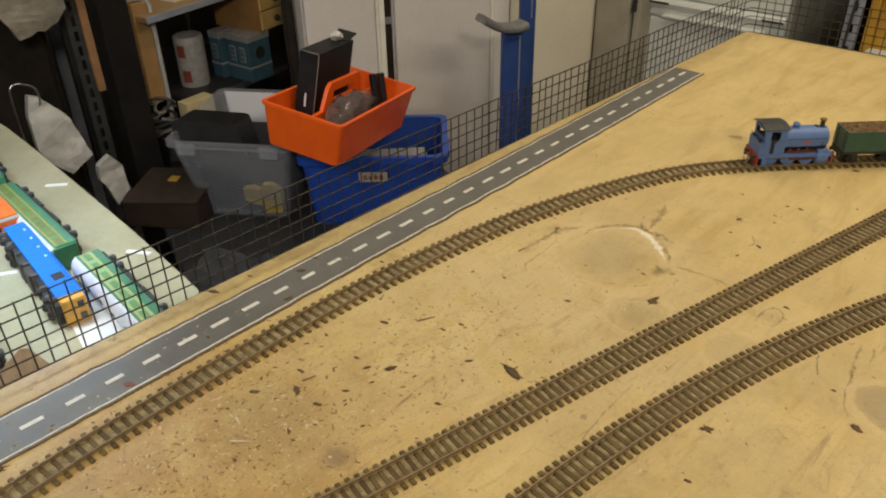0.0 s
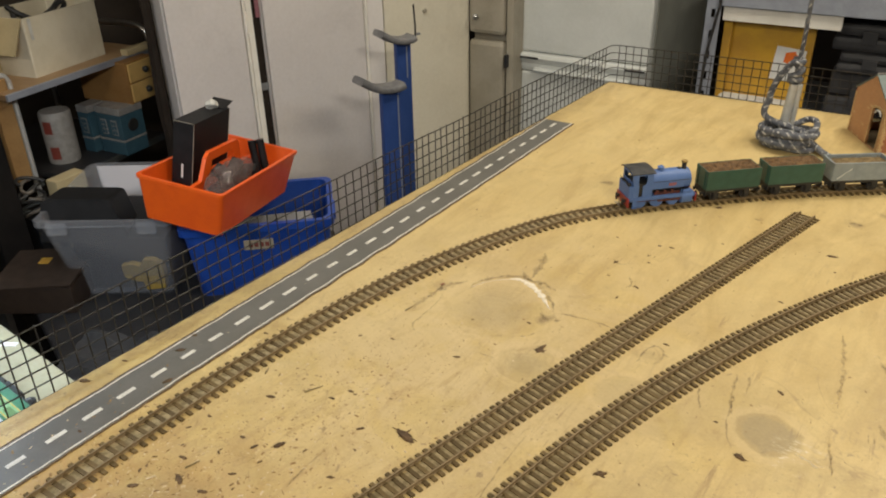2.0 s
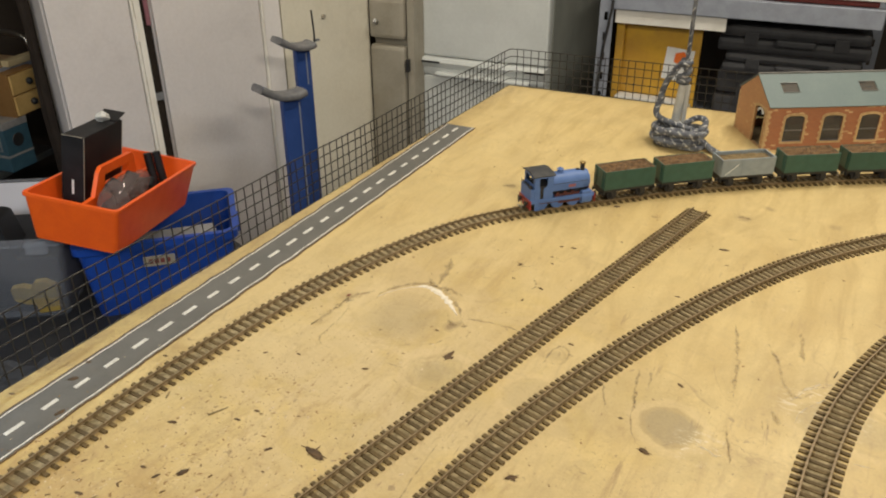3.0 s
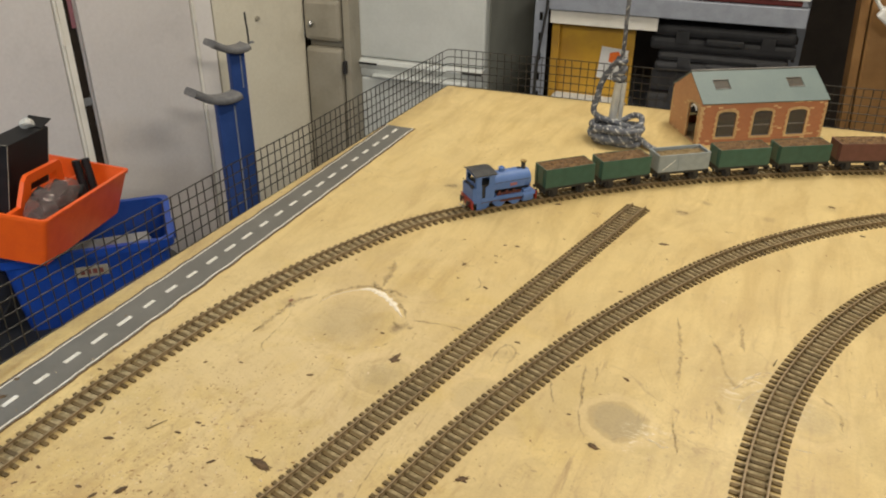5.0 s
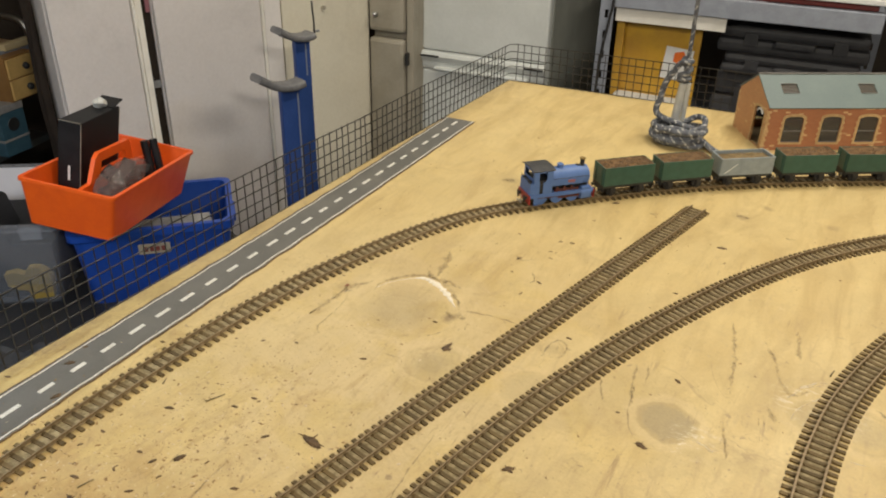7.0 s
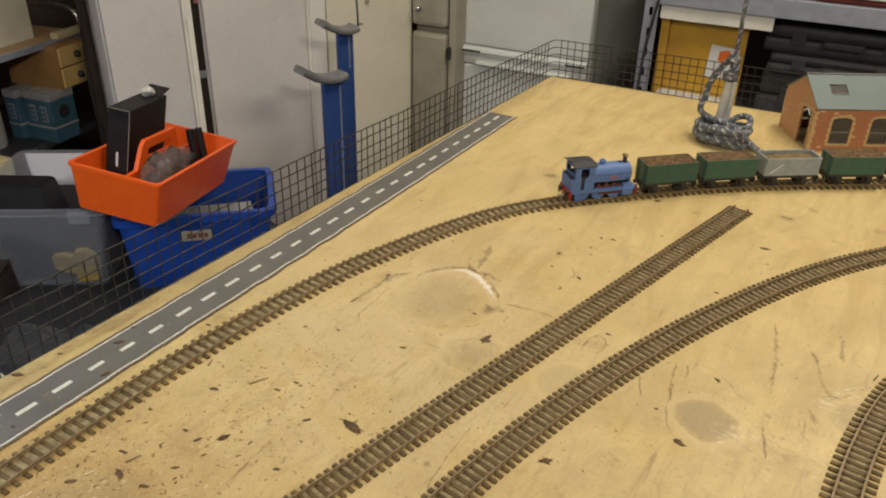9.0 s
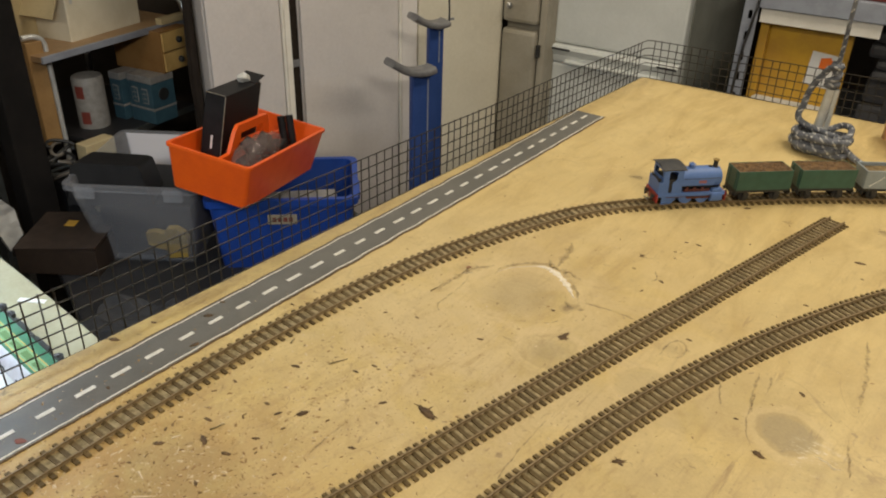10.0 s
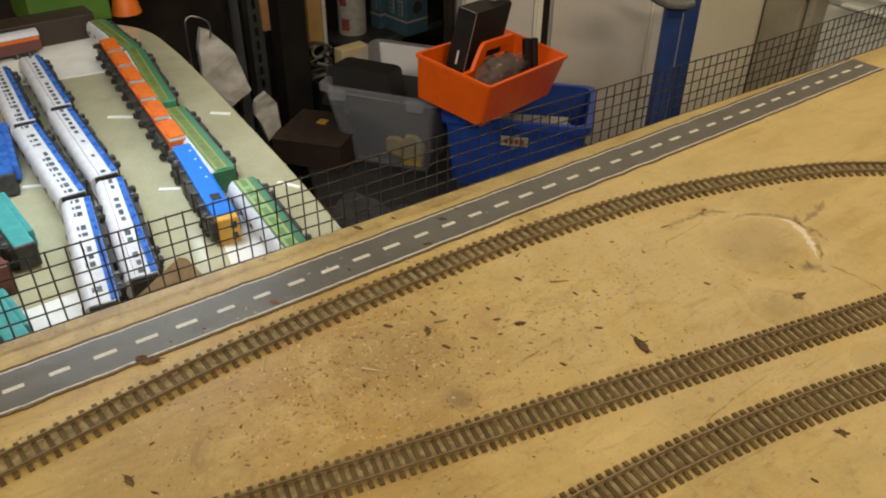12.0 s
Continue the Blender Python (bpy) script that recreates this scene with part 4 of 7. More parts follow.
def wagon(m, paint, load, label, style, seed, size):
    ob = thing("mineral_wagon", m, label, "model wagon", "wagons of the ore train")
    L, W, z0, z1 = 0.0366 * size, 0.0148, 0.0206, 0.0450 if style != "grey" else 0.0430
    t = 0.0011
    b = bmesh.new()
    box(b, -L, L, -W, W, z0, z0 + 0.0012)
    for s in (-1, 1):
        box(b, -L, L, s * W - t / 2, s * W + t / 2, z0, z1, 0.0002)
        box(b, s * L - t / 2, s * L + t / 2, -W, W, z0, z1, 0.0002)
    body = part("body", b, paint, ob)
    b = bmesh.new()
    if style == "grey":
        for s in (-1, 1):
            box(b, -L - 0.0009, L + 0.0009, s * W - 0.0010, s * W + 0.0010, z1 - 0.0004, z1 + 0.0010)
            box(b, s * L - 0.0010, s * L + 0.0010, -W, W, z1 - 0.0004, z1 + 0.0010)
        part("top_rim", b, paint, body)
        for s in (-1, 1):
            part("side_door", new_box(-0.0095, 0.0095, s * (W + 0.0006) - 0.0004, s * (W + 0.0006) + 0.0004, z0 + 0.0010, z1 - 0.0022, 0.0002), paint, body)
            mm = Matrix.Translation((-0.0225, s * (W + 0.0008), 0.0300)) @ Matrix.Rotation(radians(-38 * -s), 4, "Y")
            part("white_stripe", box(bmesh.new(), -0.0105, 0.0105, -0.0002, 0.0002, -0.0005, 0.0005, m=mm), WHITEBIT, body, "diagonal white stripe")
    else:
        for s in (-1, 1):
            for x in (-L + 0.0026, -0.0115, 0.0115, L - 0.0026):
                part("rib", new_box(x - 0.0009, x + 0.0009, min(s * W, s * (W + 0.0004)), max(s * W, s * (W + 0.0004)), z0 + 0.0004, z1 - 0.0008), paint, body)
            for y in (-0.0085, 0.0085):
                part("rib", new_box(min(s * L, s * (L + 0.0015)), max(s * L, s * (L + 0.0015)), y - 0.0011, y + 0.0011, z0 + 0.0004, z1 - 0.0012), paint, body)
        b.free()
    b = heap(bmesh.new(), -L + t / 2, L - t / 2, -W + t / 2, W - t / 2, z1 - (0.0004 if style != "grey" else 0.0040), 0.0026 if style != "grey" else 0.0040, seed=seed)
    part("load", b, load, ob, "heaped crumbly brown ore", smooth=False)
    b = bmesh.new()
    for k in range(260):
        x, y = random.uniform(-L + 0.002, L - 0.002), random.uniform(-W + 0.002, W - 0.002)
        ball(b, (x, y, z1 + (0.0008 if style != "grey" else -0.0026) + random.uniform(-0.0004, 0.0010)), random.uniform(0.0003, 0.0007), sx=random.uniform(0.7, 1.4), seg=4)
    part("crumbled_ore", b, load, ob)
    b = new_box(-L + 0.0008, L - 0.0008, -0.0085, 0.0085, 0.0165, 0.0207)
    for s in (-1, 1):
        box(b, -L + 0.0008, L - 0.0008, s * 0.0128 - 0.0005, s * 0.0128 + 0.0005, 0.0165, 0.0207)
        for x in (-0.0205, 0.0205):
            box(b, x - 0.0035, x + 0.0035, s * 0.0122 - 0.0009, s * 0.0122 + 0.0009, 0.0078, 0.0170)
            box(b, x - 0.0014, x + 0.0014, s * 0.0130 - 0.0009, s * 0.0130 + 0.0009, 0.0088, 0.0116)
        box(b, -0.010, 0.014, s * 0.0135 - 0.0004, s * 0.0135 + 0.0004, 0.0098, 0.0105)
    for s in (-1, 1):
        box(b, s * (L - 0.0004) - 0.0006, s * (L - 0.0004) + 0.0006, -0.0146, 0.0146, 0.0120, 0.0206)
    part("chassis", b, BLACK, ob, "black plastic chassis")
    for x in (-0.0205, 0.0205):
        for s in (-1, 1):
            part("wheel", wheel(bmesh.new(), x, s * 0.0085, RT + 0.0062, 0.0062, s), BLACK, ob, smooth=True)
    for sign in (-1, 1):
        buffers(ob, sign * L, sign, 0.0150, BLACK)
        coupling(ob, sign * (L - 0.0011), sign, 0.0082)
    return ob


S0 = nearest(-0.2345, 1.003) - 0.0115
STEP = 0.0870
locomotive(along(S0 - 0.0950))
kinds = [(WAGONGREEN, LOAD, "dark green mineral wagon heaped with brown ore", "plain"), (WAGONGREEN, LOAD, "dark green mineral wagon heaped with brown ore", "plain"),
         (WAGONGREY, LOADTAN, "pale grey open wagon half full of tan ore", "grey"), (WAGONGREEN, LOAD, "dark green mineral wagon heaped with brown ore", "plain"),
         (WAGONGREEN, LOAD, "dark green mineral wagon heaped with brown ore", "plain"), (WAGONRED, LOAD, "maroon mineral wagon filled level with brown ore", "plain")]
slack = (-0.0020, -0.0060, -0.0075, -0.0050, -0.0030, -0.0010)
for i, (paint, load, label, style) in enumerate(kinds):
    wagon(along(S0 + i * STEP + slack[i]), paint, load, label, style, i * 11, 0.955 if i < 2 else 1.0)

# ---- the engine shed ----
def arch(x0, x1, z0, z1, n=8):
    c, r = (x0 + x1) / 2, (x1 - x0) / 2
    return [(x0, z0), (x1, z0)] + [(c + r * math.cos(a), z1 - 0.30 * r + 0.30 * r * math.sin(a)) for a in np.linspace(0, math.pi, n)]


def shed():
    m = pose(-0.101, 1.245, 0.0, 0, 0, 32.8) @ pose(-0.004, 0, 0)
    ob = thing("engine_shed", m, "brick-printed card engine shed with grey-green roof", "model building")
    L, W, E, R = 0.200, 0.105, 0.067, 0.0985
    wins = [(0.0276, 0.0566), (0.0851, 0.1141), (0.1410, 0.1700)]
    for name, y, flip in (("front_wall", 0.0, False), ("rear_wall", W - 0.0025, True)):
        b = plate([(0, 0), (L, 0), (L, E), (0, E)], [arch(a, c, 0.012, 0.052) for a, c in wins], 0.0025)
        for v in b.verts:
            v.co.y += y
        w = part(name, b, BRICK, ob, "red printed brick with pale stone dressings")
        yy = -0.0008 if not flip else W + 0.0001
        for a, c in wins:
            ring = arch(a, c, 0.012, 0.052, 12)
            outer = arch(a - 0.0032, c + 0.0032, 0.0092, 0.0558, 12)
            f = plate(outer, [ring], 0.0008)
            for v in f.verts:
                v.co.y += yy
            part("stone_surround", f, STONE, w)
            f = plate(arch(a + 0.0001, c - 0.0001, 0.0121, 0.0519), [], 0.0004)
            for v in f.verts:
                v.co.y += y + (0.0018 if not flip else 0.0003)
            pane = part("window", f, SHEDGLASS, w, "dull arched window pane")
            f = bmesh.new()
            box(f, a, c, y + 0.0010, y + 0.0016, 0.0285, 0.0300)
            box(f, a, c, y + 0.0010, y + 0.0016, 0.0120, 0.0132)
            part("window_bar", f, WINDGREY, pane)
            for k in range(9):
                for s, e in ((-1, a), (1, c)):
                    if k % 2:
                        q = new_box(e + s * 0.0034 - 0.0014, e + s * 0.0034 + 0.0014, yy - 0.0001, yy + 0.0008, 0.011 + k * 0.0043, 0.011 + k * 0.0043 + 0.0030)
                        part("quoin", q, STONE, w)
        for k in range(14):
            for s, e in ((1, 0.0), (-1, L)):
                d = 0.0048 if k % 2 else 0.0028
                q = new_box(min(e, e + s * d), max(e, e + s * d), yy - 0.0001, yy + 0.0008, k * 0.00435 + 0.0003, k * 0.00435 + 0.0040)
                part("quoin", q, STONE, w)
    for name, x, door in (("gable_wall", 0.0, True), ("gable_wall", L - 0.0025, True)):
        holes = [arch(0.010, 0.042, 0.0008, 0.058, 10)] if door else []
        b = plate([(0.0026, 0), (W - 0.0026, 0), (W - 0.0026, E), (W / 2, R), (0.0026, E)], holes, 0.0025)
        for v in b.verts:
            v.co = Vector((x + v.co.y, v.co.x, v.co.z))
        w = part(name, b, GABLE, ob, "tan printed brick gable")
        xx = x - 0.0008 if x < 0.1 else x + 0.0026
        f = plate(arch(0.0072, 0.0448, 0.0004, 0.0615, 12), [arch(0.0100, 0.0420, 0.0006, 0.0580, 12)], 0.0008)
        for v in f.verts:
            v.co = Vector((xx + v.co.y, v.co.x, v.co.z))
        part("stone_surround", f, STONE, w)
        for k in range(14):
            for s, e in ((1, 0.0), (-1, W)):
                d = 0.0042 if k % 2 else 0.0024
                part("quoin", new_box(xx, xx + 0.0008, min(e, e + s * d), max(e, e + s * d), k * 0.00435 + 0.0003, k * 0.00435 + 0.0040), STONE, w)
        if x < 0.1:
            b = sweep(bmesh.new(), [(xx - 0.001, 0.022 + 0.009 * math.cos(a), 0.050 + 0.007 * math.sin(a)) for a in np.linspace(0.2, 3.0, 10)], circle(0.0012, 6), free=True)
            part("white_hook", b, WHITEBIT, w)
    # Roof sheets with two rooflights cut through.
    slope = math.hypot(W / 2 + 0.004, R - E + 0.003)
    for side in (0, 1):
        holes = [[(x, slope * 0.42), (x + 0.025, slope * 0.42), (x + 0.025, slope * 0.71), (x, slope * 0.71)] for x in (0.027, 0.145)]
        b = plate([(-0.0008, 0), (L + 0.0008, 0), (L + 0.0008, slope), (-0.0008, slope)], holes, 0.0016)
        ang = math.atan2(R - E + 0.003, W / 2 + 0.004)
        for v in b.verts:
            s, h = v.co.z, -v.co.y
            y, z = -0.004 + s * math.cos(ang) - h * math.sin(ang), E - 0.003 + s * math.sin(ang) + h * math.cos(ang)
            v.co = Vector((v.co.x, y if side == 0 else W - y, z + 0.0020))
        r = part("roof_sheet", b, ROOFTEAL, ob, "faded grey-green roof card")
        for x in (0.027, 0.145):
            q = bmesh.new()
            for s0, s1 in ((0.42, 0.44), (0.69, 0.71)):
                for h0 in (0.0,):
                    pts = []
                    for s in (s0, s1):
                        yy, zz = -0.004 + slope * s * math.cos(ang), E - 0.001 + slope * s * math.sin(ang)
                        pts.append((yy if side == 0 else W - yy, zz))
                    rod(q, (x, pts[0][0], pts[0][1] + 0.0008), (x + 0.025, pts[0][0], pts[0][1] + 0.0008), 0.0006, seg=5)
            part("rooflight_frame", q, WINDGREY, r)
            q = bmesh.new()
            low, high = [(-0.004 + slope * s * math.cos(ang), E - 0.0018 + slope * s * math.sin(ang)) for s in (0.425, 0.705)]
            vs = [q.verts.new((px, py if side == 0 else W - py, pz - dz)) for dz in (0.0, 0.0005) for px, (py, pz) in ((x + 0.0005, low), (x + 0.0245, low), (x + 0.0245, high), (x + 0.0005, high))]
            for f in ((0, 1, 2, 3), (7, 6, 5, 4), (0, 4, 5, 1), (1, 5, 6, 2), (2, 6, 7, 3), (3, 7, 4, 0)):
                q.faces.new([vs[i] for i in f])
            part("rooflight_pane", q, SHEDGLASS, r, "dull clear rooflight pane")
    ridge = new_box(-0.0008, L + 0.0008, W / 2 - 0.0016, W / 2 + 0.0016, R + 0.0012, R + 0.0034, 0.0004)
    part("ridge_cap", ridge, WINDGREY, ob)
    b = bmesh.new()
    box(b, 0.004, L - 0.004, 0.004, W - 0.004, 0.0002, 0.0010)
    part("floor_card", b, FLOORCARD, ob, "brown card floor")


shed()

# ---- the knotted rope round a steel tube ----
def rope_mesh(pts, r, seg=10):
    """A rope along pts, with the run of the rope in its map."""
    b = sweep(bmesh.new(), pts, circle(r, seg), free=True)
    layer = b.loops.layers.uv.new("UVMap")
    b.verts.index_update()
    run, total = [0.0], 0.0
    for p, q in zip(pts, pts[1:]):
        total += (Vector(q) - Vector(p)).length
        run.append(total)
    for f in b.faces:
        ids = [l.vert.index for l in f.loops]
        for l, i in zip(f.loops, ids):
            k = i % seg
            u = k / seg
            if len(f.loops) == 4 and k == 0 and max(j % seg for j in ids) == seg - 1:
                u = 1.0
            l[layer].uv = (u, run[min(i // seg, len(run) - 1)])
    return b


def smooth3(pts, n=12):
    p = [Vector(q) for q in pts]
    p = [2 * p[0] - p[1], *p, 2 * p[-1] - p[-2]]
    out = []
    for i in range(1, len(p) - 2):
        a, b, c, d = p[i - 1 : i + 3]
        for k in range(n):
            t = k / n
            out.append(0.5 * (2 * b + (c - a) * t + (2 * a - 5 * b + 4 * c - d) * t * t + (3 * b - a - 3 * c + d) * t ** 3))
    return out + [p[-2]]


CX, CY = -0.222, 1.216
rope = thing("hanging_rope", pose(0, 0, 0), "grey and white braided rope coiled on the board", "rope")
coil = []
for i in range(172):
    a = i * 0.21 + 1.2
    turn = i * 0.21 / (2 * math.pi)
    rr = 0.0350 + 0.0056 * math.sin(a * 0.63 + 1) + 0.0030 * math.sin(a * 2.3) - 0.0008 * turn
    ox, oy = 0.002 + 0.006 * math.sin(turn * 2.4), -0.008 + 0.006 * math.cos(turn * 3.1)
    coil.append((CX + ox + rr * math.cos(a), CY + oy + 0.92 * rr * math.sin(a), 0.0050 + 0.0034 * turn + 0.0062 * math.cos(a - 2.3 * turn) * min(1.0, turn * 0.7) + 0.0020 * math.sin(a * 1.7)))
coil = [(x, y, max(z, 0.0050)) for x, y, z in coil]
last = coil[-1]
part("coil", rope_mesh(coil, 0.0049), ROPE, rope, smooth=True)
tail = smooth3([coil[0], (CX + 0.046, CY - 0.014, 0.0075), (CX + 0.060, CY - 0.026, 0.0052), (CX + 0.080, CY - 0.041, 0.0050)])
part("tail", rope_mesh(tail, 0.0047), ROPE, rope, smooth=True)
bight = smooth3([(CX + 0.004, CY + 0.016, 0.026), (CX + 0.020, CY + 0.022, 0.035), (CX + 0.034, CY + 0.012, 0.036), (CX + 0.035, CY - 0.006, 0.028), (CX + 0.018, CY - 0.016, 0.024)])
part("bight", rope_mesh(bight, 0.0046), ROPE, rope, smooth=True)
strand = smooth3([(CX - 0.034, CY - 0.020, 0.010), (CX - 0.020, CY - 0.036, 0.024), (CX + 0.004, CY - 0.036, 0.030), (CX + 0.028, CY - 0.028, 0.022), (CX + 0.040, CY - 0.016, 0.010)])
part("strand", rope_mesh(strand, 0.0047), ROPE, rope, smooth=True)
loop = smooth3([last, (CX - 0.034, CY + 0.002, 0.035), (CX - 0.036, CY + 0.010, 0.060), (CX - 0.033, CY + 0.013, 0.080), (CX - 0.025, CY + 0.014, 0.098), (CX - 0.013, CY + 0.014, 0.115), (CX - 0.004, CY + 0.013, 0.108), (CX - 0.004, CY + 0.014, 0.094)])
part("loop", rope_mesh(loop, 0.0046), ROPE, rope, smooth=True)
knot = []
for i in range(66):
    a = i * 0.33
    knot.append((CX - 0.007 + 0.0066 * math.cos(a), CY + 0.014 + 0.0066 * math.sin(a), 0.080 + 0.00066 * i + 0.0034 * math.sin(a * 0.5)))
part("knot", rope_mesh(knot, 0.0046), ROPE, rope, smooth=True)
up = smooth3([(CX - 0.007, CY + 0.014, 0.116), (CX - 0.005, CY + 0.014, 0.140), (CX - 0.005, CY + 0.014, 0.24), (CX + 0.002, CY + 0.014, 0.6), (CX + 0.002, CY + 0.014, 1.05), (CX + 0.002, CY + 0.014, TOP)], 10)
part("hanging_length", rope_mesh(up, 0.0030), ROPE, rope, smooth=True)
b = lathe(bmesh.new(), (0, 0, 0), [(0.0110, 0.0), (0.0110, 0.003), (0.0066, 0.004), (0.0066, 0.024), (0.0110, 0.0245), (0.0115, 0.0265), (0.0092, 0.0290), (0.0066, 0.0300), (0.0060, 0.086), (0.0050, 0.0865), (0.0046, 0.060)], 24)
tube = solid("steel_tube", b, TUBE, "short bright steel tube standing inside the rope coil", "tube", m=pose(CX - 0.012, CY + 0.012, 0.0, 0, 4, 0), smooth=True)
part("side_rod", rod(bmesh.new(), (0.0115, 0.004, 0.0), (0.0075, 0.003, 0.086), 0.0035, seg=12), TUBE, tube, smooth=True)

# ---- the wire fence ----
fence = thing("wire_fence", pose(0, 0, 0), "low black welded wire mesh along the board edges", "wire fence")
CELL, TALL, ROWS_UP = 0.0135, 0.068, 6
WIRE_UP = bmesh.new()
rod(WIRE_UP, (0, 0, -0.012), (0, 0, TALL), 0.00074, seg=6)
bmesh.ops.translate(WIRE_UP, verts=WIRE_UP.verts, vec=(0, 0, 0))
wire_mesh = bpy.data.meshes.new("upright_wire")
WIRE_UP.to_mesh(wire_mesh)
WIRE_UP.free()
wire_mesh.materials.append(WIRE)


def lean(s, k):
    return 0.0022 * noise.noise((s * 5.0, k, 0.0))


left_run = [(EDGE_X - 0.0012 + lean(y, 2), float(y)) for y in np.arange(-0.60, FAR_A - 0.010, CELL)]
far_run = [(float(x), FAR_A + 0.003 + (float(x) - EDGE_X) * FAR_SLOPE + lean(x, 8)) for x in np.arange(EDGE_X + 0.012, 0.60, CELL)]
bend = [(EDGE_X - 0.0005, FAR_A - 0.002), (EDGE_X + 0.004, FAR_A + 0.002)]
run = left_run + bend + far_run
for k in range(ROWS_UP):
    z = TALL - 0.0006 - k * CELL
    part("level_wire", sweep(bmesh.new(), [(x + 0.0009, y - 0.0009, z + 0.0012 * noise.noise((x * 6, y * 6, k))) for x, y in run], circle(0.00076, 6), free=True), WIRE, fence)
for x, y in left_run + far_run:
    w = new("upright_wire", wire_mesh)
    w.parent = fence
    w.matrix_local = Matrix.Translation((x, y, 0)) @ Euler((random.uniform(-0.02, 0.02), random.uniform(-0.02, 0.02), 0)).to_matrix().to_4x4()

# ---- debris on the board ----
def flake(x, y, size, turn, mat, label, slim=0.4):
    b = bmesh.new()
    n = 18
    rim = [(size * (1 + 0.38 * noise.noise((k * 0.9, x * 90, y * 90))) * math.cos(2 * math.pi * k / n), slim * size * (1 + 0.7 * noise.noise((k * 0.9 + 40, x * 90, y * 90))) * math.sin(2 * math.pi * k / n)) for k in range(n)]
    low = [b.verts.new((p, q, 0.0)) for p, q in rim]
    high = [b.verts.new((p * 0.8, q * 0.8, size * 0.16 * (1 + 1.2 * noise.noise((k + 9, x * 50, 1))))) for k, (p, q) in enumerate(rim)]
    for k in range(n):
        b.faces.new((low[k], low[(k + 1) % n], high[(k + 1) % n], high[k]))
    b.faces.new(low[::-1])
    b.faces.new(high)
    if size > 0.0045:
        for k in range(5):
            q = rim[(k * 4 + 1) % n]
            rod(b, (q[0] * 0.6, q[1] * 0.6, size * 0.10), (q[0] * 1.35, q[1] * 1.7 + 0.2 * size * math.sin(k * 2.3), size * 0.05), size * 0.07, size * 0.02, seg=5)
    return solid("bark_flake", b, mat, label, "debris", "debris on the board", m=pose(x, y, 0.0001, 0, 0, turn))


for x, y, size, turn in ((-0.292, 0.406, 0.0095, -14), (-0.326, 0.392, 0.0034, 50), (-0.366, 0.342, 0.0050, 60), (-0.415, 0.379, 0.0042, 20), (-0.371, 0.407, 0.0030, 10), (-0.262, 0.570, 0.0052, 80), (-0.292, 0.598, 0.0026, 0),
                         (-0.070, 0.531, 0.0052, -15), (-0.148, 0.456, 0.0055, 40), (-0.066, 0.626, 0.0034, -35), (-0.086, 0.896, 0.0052, 10), (0.088, 1.090, 0.0045, -20), (-0.229, 0.949, 0.0045, 30), (-0.098, 0.560, 0.0022, 10), (-0.171, 0.638, 0.0028, 0),
                         (-0.365, 0.341, 0.0042, 65), (-0.364, 0.423, 0.0030, 10), (-0.369, 0.243, 0.0032, -30), (-0.147, 0.455, 0.0040, -10), (-0.133, 0.403, 0.0030, 15), (-0.382, 0.029, 0.0060, 10), (-0.363, 0.040, 0.0030, 40), (-0.489, 0.442, 0.0026, 10), (0.123, 1.018, 0.0035, 0),
                         (-0.2748, 0.754, 0.0036, 70), (-0.2350, 0.7172, 0.0034, -25), (-0.1059, 0.7702, 0.0026, 0), (-0.1521, 0.8196, 0.0022, 20), (-0.2499, 0.815, 0.0024, 40), (-0.2369, 0.8182, 0.0030, 0), (-0.2506, 0.7866, 0.0020, 30), (-0.2981, 0.808, 0.0020, 0),
                         (-0.2355, 0.8872, 0.0016, 0), (-0.2687, 0.7235, 0.0020, 0), (-0.2428, 0.6878, 0.0026, 80), (-0.0756, 0.8615, 0.0016, 30), (-0.2447, 0.7723, 0.0018, 0),
                         (-0.4007, 0.2735, 0.0058, -25), (-0.4229, 0.2496, 0.0044, 40), (-0.3804, 0.3292, 0.0036, 70), (-0.3963, 0.3313, 0.0030, 10), (-0.3092, 0.3392, 0.0032, 30), (-0.3759, 0.2752, 0.0042, 20), (-0.4411, 0.3141, 0.0024, 60),
                         (-0.3718, 0.2996, 0.0034, 35), (-0.4162, 0.2896, 0.0038, 10), (-0.3839, 0.5032, 0.0022, 0), (-0.4122, 0.4903, 0.0024, 50), (-0.3178, 0.5141, 0.0032, 25), (-0.5625, 0.3388, 0.0030, 20), (-0.5657, 0.3007, 0.0052, 30)):
    flake(x, y, size, turn, DARKBIT, "dark brown bark flake lying on the board", 0.38)
flake(-0.2618, 0.5650, 0.0046, 10, DARKBIT, "dark brown clump of bark lying on the board", 0.75)
flake(-0.4033, 0.6099, 0.0030, 70, REDBIT, "red-brown crumb by the torn veneer", 0.6)
for x, y, size, turn in ((-0.5332, 0.3775, 0.0046, 45), (-0.5049, 0.3414, 0.0044, 80), (-0.5088, 0.2606, 0.0024, 0), (-0.5419, 0.4006, 0.0028, 30)):
    flake(x, y, size, turn, DARKBIT, "dark brown flake lying on the road", 0.5).location.z += 0.0009
flake(-0.490, 0.073, 0.0105, 55, DARKBIT, "dark lump of fluff at the road edge", 0.45)
flake(-0.502, 0.185, 0.0062, 30, REDBIT, "red-brown flake lying on the road", 0.5)
